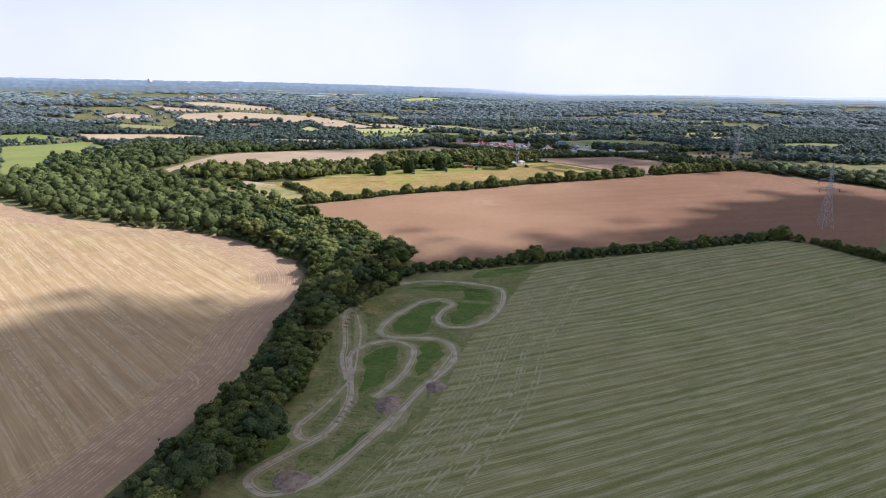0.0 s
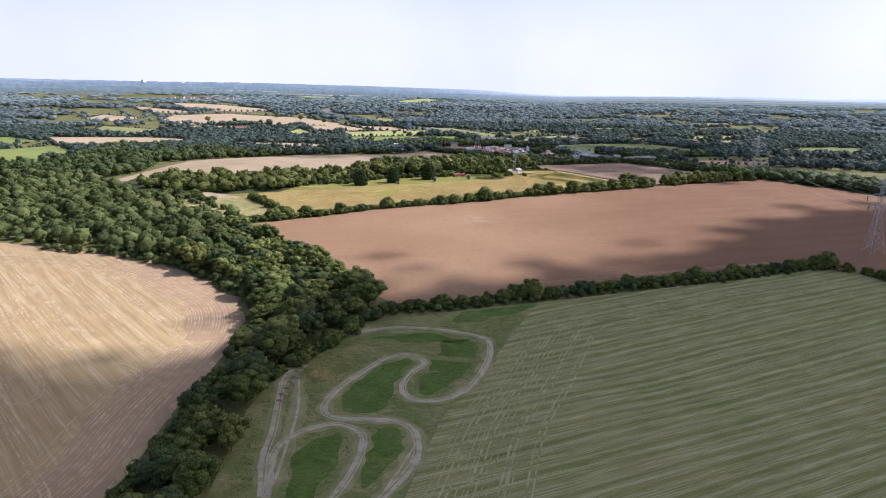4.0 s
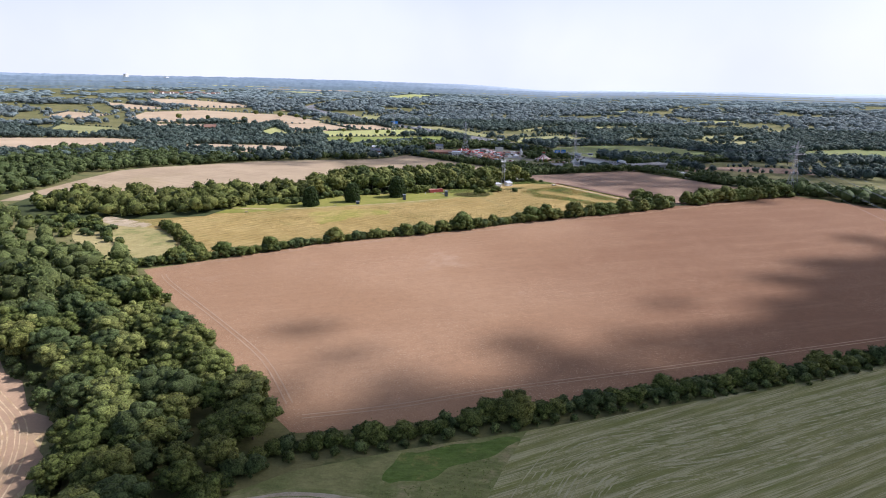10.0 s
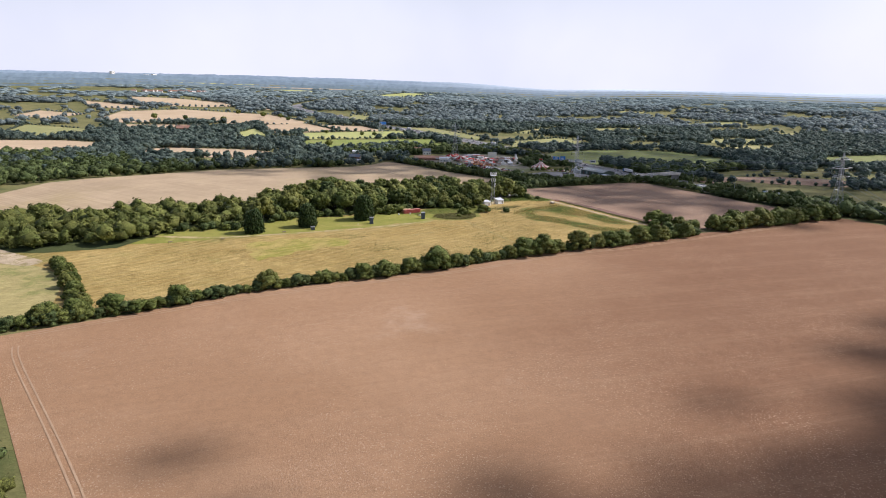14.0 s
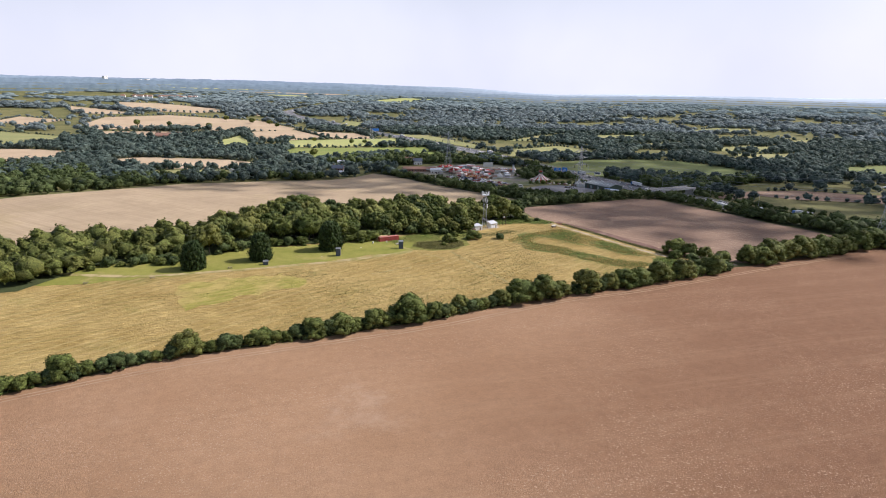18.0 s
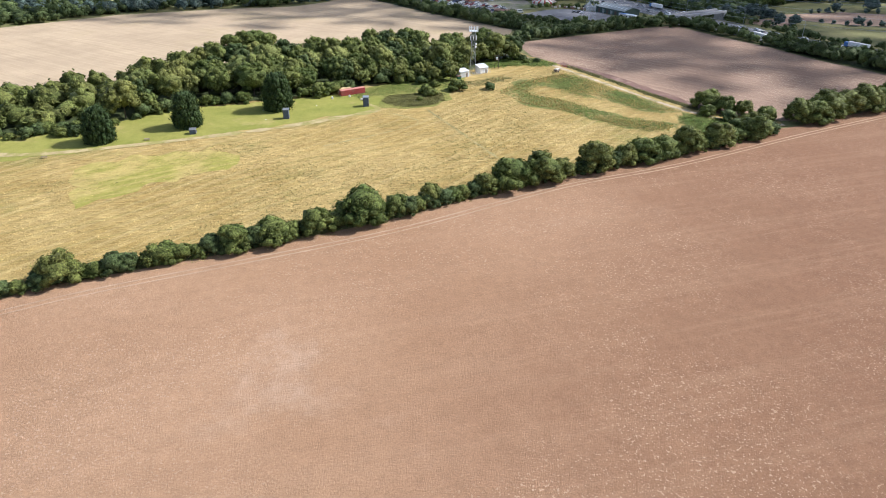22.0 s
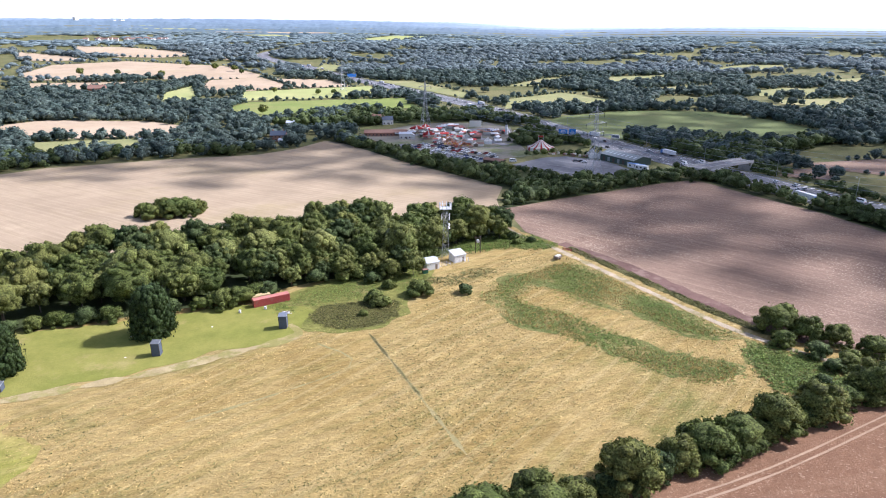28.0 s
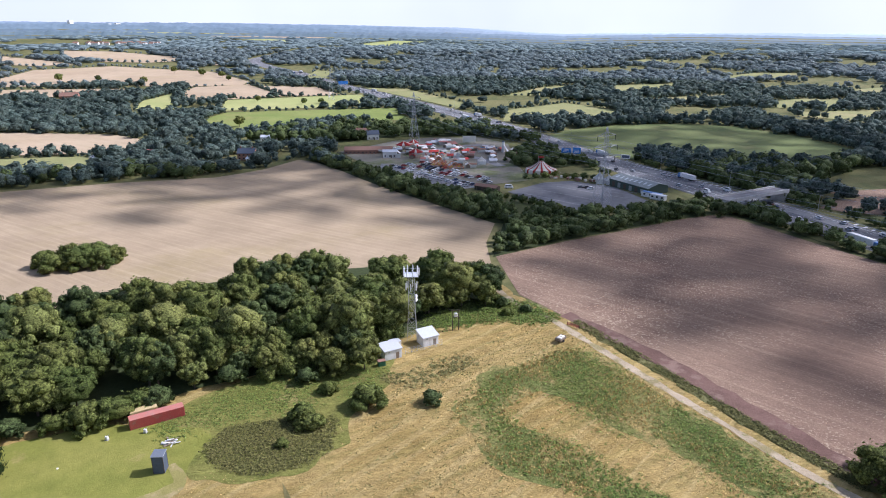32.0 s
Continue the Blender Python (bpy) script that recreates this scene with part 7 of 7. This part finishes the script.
def stall(pos, turn, w, roof, label):
    ob = stand("fair_stall", pos, turn, label, "stall", "stalls of the fair")
    block("cabin", (w, 2.6, 2.4), (0, 0, 0.2), "render_white" if r9.random() < 0.5 else "weathered_wood", ob)
    block("counter", (w, 0.7, 0.12), (0, -1.6, 1.1), "weathered_wood", ob)
    gable_roof("roof", w, 3.4, 2.6, 0.8, roof, ob, 0.2, 0.08)
    block("awning", (w, 1.4, 0.08), (0, -2.0, 2.3), roof, ob, tilt=(14, "X"), bevel=0)


for k in range(105):
    u = r9.random()
    p = Vector((-135, 1149)).lerp(Vector((-47, 1100)), u) + Vector((0.45, 0.9)) * r9.uniform(-29, 60)
    stall((p.x, p.y), r9.choice((15, 105, 60, 195)), r9.uniform(3.5, 8), r9.choice(["canvas_red", "pale_steel", "roof_red", "tile_brown", "roof_grey", "white_paint", "canvas_cream", "white_paint", "roof_grey", "cream", "tile_brown"]), r9.choice(["fairground stall with a pitched awning"]))
mid_path = [(-135, 1134), (-109, 1139), (-86, 1141), (-62, 1121), (-39, 1087)]
v, f = ribbon_mesh(rounded(mid_path, False), 8, 0.3, 5.0)
ribbon_mesh(rounded([(-109, 1139), (-91, 1170), (-65, 1190)], False), 7, 0.31, 5.0, v, f)
ribbon_mesh(rounded([(-86, 1141), (-75, 1105), (-81, 1056)], False), 7, 0.32, 5.0, v, f)
tagged(thing("fair_walkway", v, f, "gravel"), "grey gravel walks between the rides", "path", kind="structure")
for k in range(16):
    p = Vector((0, 1044)).lerp(Vector((26, 1036)), r9.random())
    ob = stand("pallet_stack", (p.x + r9.uniform(-4, 4), p.y + r9.uniform(0, 8)), r9.uniform(0, 117), "stack of crates and pallets on the lot", "crate", "crates on the lot")
    block("crate", (r9.uniform(1.2, 3), 1.3, r9.uniform(0.8, 1.8)), (0, 0, 0.2), r9.choice(["weathered_wood", "cream", "tile_brown"]), ob)

# ---- far town ----
for k in range(26):
    x, y = -1520 + 9.0 * k + r9.uniform(-16, 16), 2640 + 4.0 * k + r9.uniform(-39, 39)
    ob = stand("far_house", (x, y), r9.uniform(-26, 26), "tiny white house of a distant village", "house", "far houses")
    gable_walls("wall", 16, 10, 6.0, 3.5, "render_white", ob)
    gable_roof("roof", 16, 10, 6.0, 3.5, "tile_brown", ob)
for dx, w, h in ((0, 22, 30), (120, 70, 13), (185, 26, 20), (150, 20, 18)):
    x, y = -2330 + dx * 1.0, 3700 + dx * 0.5
    ob = stand("tower_block", (x, y), 78, "pale tower block on the far skyline", "tower block", "far towers")
    block("wall", (w, 16, h), (0, 0, 0), "white_paint", ob)
    for k in range(int(h / 5)):
        block("window_band", (w * 0.85, 16.3, 0.5), (0, 0, 2.2 + 5 * k), "glass_dark", ob, bevel=0)

# ---- growth on the ground ----
def sown(poly, count, seed, keep=None):
    rng = np.random.default_rng(seed)
    xs, ys = [p[0] for p in poly], [p[1] for p in poly]
    out = np.empty((0, 2))
    while len(out) < count:
        q = np.column_stack([rng.uniform(min(xs), max(xs), count), rng.uniform(min(ys), max(ys), count)])
        q = q[inside(poly, q[:, 0], q[:, 1])]
        if keep:
            q = q[keep(q[:, 0], q[:, 1], rng)]
        out = np.concatenate([out, q])
    return out[:count], rng


def patchy(scale, low):
    def keep(x, y, rng):
        n = np.array([noise.noise((a * scale, b * scale, 5.0)) for a, b in zip(x, y)])
        return n + rng.uniform(-0.3, 0.3, len(x)) > low
    return keep


def tufts(name, poly, count, h, w, material, label, seed, keep=None, blades=3, lean=0.5):
    """Leaning blades in tufts: triangles with their foot on the ground."""
    q, rng = sown(poly, count, seed, keep)
    z = height(q[:, 0], q[:, 1]) + 0.08
    n = count * blades
    c = np.repeat(np.column_stack([q, z]), blades, 0) + np.column_stack([rng.normal(0, w * 0.6, (n, 2)), np.zeros(n)])
    a = rng.uniform(0, 2 * math.pi, n)
    hh = h * rng.uniform(0.5, 1.3, n)
    side = np.column_stack([np.cos(a), np.sin(a), np.zeros(n)]) * (w * rng.uniform(0.5, 1.2, n) / 2)[:, None]
    tip = np.column_stack([rng.normal(0, lean, n) * hh, rng.normal(0, lean, n) * hh, hh])
    V = np.stack([c - side, c + side, c + tip], 1).reshape(-1, 3)
    F = [(3 * i, 3 * i + 1, 3 * i + 2) for i in range(n)]
    return tagged(thing(name, V, F, material), label, "grass", kind="stuff")


def clumps(name, poly, count, size, material, label, seed, keep=None, leaves=12, loose=0.0):
    """Low leafy clumps of small sprays."""
    q, rng = sown(poly, count, seed, keep)
    q = q + rng.normal(size=q.shape) * loose
    z = height(q[:, 0], q[:, 1])
    s = size * rng.uniform(0.5, 1.35, count)
    n = count * leaves
    d = rng.normal(size=(n, 3))
    d[:, 2] = np.abs(d[:, 2])
    d /= np.linalg.norm(d, axis=1)[:, None]
    ss = np.repeat(s, leaves)[:, None]
    c = np.repeat(np.column_stack([q, z]), leaves, 0) + d * ss * (1.0, 1.0, 0.8)
    nrm = d * 0.5 + (0.2, 0.1, 1.0) + rng.normal(size=(n, 3)) * 0.35
    nrm /= np.linalg.norm(nrm, axis=1)[:, None]
    t = np.cross(nrm, rng.normal(size=(n, 3)))
    t /= np.linalg.norm(t, axis=1)[:, None]
    b = np.cross(nrm, t)
    k = ss * rng.uniform(0.3, 0.6, (n, 1))
    V = np.stack([c - t * k, c - b * k * 0.6, c + t * k, c + b * k * 0.6], 1).reshape(-1, 3)
    F = [(4 * i, 4 * i + 1, 4 * i + 2, 4 * i + 3) for i in range(n)]
    return tagged(thing(name, V, F, material), label, "weeds", kind="stuff")


MEADOW_NEAR = [(-195, 590), (-135, 640), (-105, 660), (-80, 690), (-64, 716), (-45, 735), (-26, 768), (-8, 790), (6, 780), (30, 745), (62, 705), (88, 692), (40, 655), (6, 634), (-48, 594), (-82, 570), (-129, 545), (-170, 570)]
tufts("meadow_grass", MEADOW_NEAR, 20000, 0.2, 0.28, "straw", "dry yellow tussocky meadow grass", 31, patchy(0.03, -0.25), 3, 1.6)
tufts("meadow_grass_green", MEADOW_NEAR, 6000, 0.25, 0.35, "bramble", "olive tussocks in the dry meadow", 32, patchy(0.02, 0.12), 3, 1.4)
WEEDS = [(-26, 735), (-19, 723), (-13, 715), (2, 710), (12, 702), (24, 693), (37, 687), (46, 689), (49, 697), (40, 700), (28, 704), (13, 715), (2, 726), (-9, 728), (-13, 738), (-4, 747), (3, 744), (12, 736), (29, 727), (35, 718), (44, 714), (54, 715), (45, 720), (34, 739), (18, 762), (3, 773), (-15, 755)]
clumps("weed_growth", WEEDS, 9500, 0.40, "weed_leaf", "rank green nettles and thistles", 33, patchy(0.07, -0.15), 8, 1.6)
clumps("weed_scatter", [(5, 775), (28, 750), (52, 718), (70, 700), (60, 690), (52, 704), (22, 724), (0, 740), (-12, 752)], 3200, 0.36, "weed_leaf", "loose green weeds beside the lane", 54, patchy(0.06, 0.0), 8, 3.0)
tufts("weed_stalks", WEEDS, 3500, 0.6, 0.25, "straw", "tall dry seed stalks among the weeds", 53, patchy(0.05, -0.1), 3, 0.5)
clumps("nettle_growth", [(54, 708), (62, 711), (72, 702), (80, 694), (68, 683), (57, 684), (54, 694)], 2600, 0.55, "weed_leaf", "tall nettle bed under the hedge trees", 43, patchy(0.1, -0.3), 10, 1.5)
clumps("bramble_growth", [(-78, 710), (-71, 704), (-61, 704), (-54, 708), (-50, 716), (-52, 726), (-59, 726), (-68, 723), (-76, 719)], 5200, 0.42, "bramble_dark", "dense low olive-green bramble patch", 34, None, 9, 0.7)
clumps("bank_growth", [(-94, 716), (-84, 735), (-68, 748), (-52, 757), (-45, 750), (-47, 738), (-52, 730), (-66, 726), (-78, 720), (-88, 711)], 5000, 0.34, "weed_leaf", "green weeds on the bank below the wood", 35, patchy(0.08, -0.3), 10, 1.5)
clumps("lane_growth", [(-42, 780), (-30, 783), (-18, 790), (-4, 789), (0, 796), (-12, 806), (-26, 806), (-40, 792)], 3000, 0.6, "weed_leaf", "green weeds by the mast track", 36, None, 10, 1.5)
clumps("compound_bank", [(-46, 748), (-36, 756), (-28, 764), (-22, 760), (-32, 748), (-42, 742)], 450, 0.5, "bramble", "olive bank of weeds below the cabins", 37, None, 10, 1.0)
clumps("verge_growth", [(4, 791), (22, 768), (37, 747), (48, 733), (61, 717), (64, 720), (51, 736), (40, 750), (25, 771), (7, 794)], 2000, 0.45, "bramble_dark", "dry olive scrub along the lane", 38, patchy(0.1, -0.25), 9)
BARE = [(-75, 351), (-25, 369), (45, 402), (135, 443), (190, 470), (260, 600), (196, 765), (100, 700), (42, 655), (-48, 592), (-129, 543), (-195, 480), (-124, 402)]
tufts("soil_litter", BARE, 30000, 0.04, 0.16, "litter", "pale scraps of straw on bare soil", 39, patchy(0.012, -0.05), 1, 2.0)
tufts("soil_litter_thin", BARE, 16000, 0.04, 0.16, "litter", "pale stones and chaff on bare soil", 40, None, 1, 2.0)
tufts("brown_litter", [(-20, 860), (66, 945), (92, 955), (134, 876), (180, 785), (100, 720), (62, 742), (20, 785), (-10, 815)], 24000, 0.08, 0.36, "litter", "pale chaff on the harvested field", 41, None, 1, 2.0)
RIDDEN = np.array([p for loop in (LOOP_A, LOOP_B, LOOP_C, LOOP_D) for p in resampled(loop, 2.0, False)])


def off_track(x, y, rng):
    return np.array([np.hypot(RIDDEN[:, 0] - a, RIDDEN[:, 1] - b).min() > 3.0 for a, b in zip(x, y)])


tufts("track_grass", [(-95, 250), (-98, 300), (-85, 318), (-30, 335), (-20, 350), (-14, 345), (-27, 290), (-38, 230), (-46, 170), (-56, 140), (-86, 140), (-80, 190)], 6000, 0.3, 0.3, "weed_leaf", "long grass round the dirt-bike track", 42, off_track)
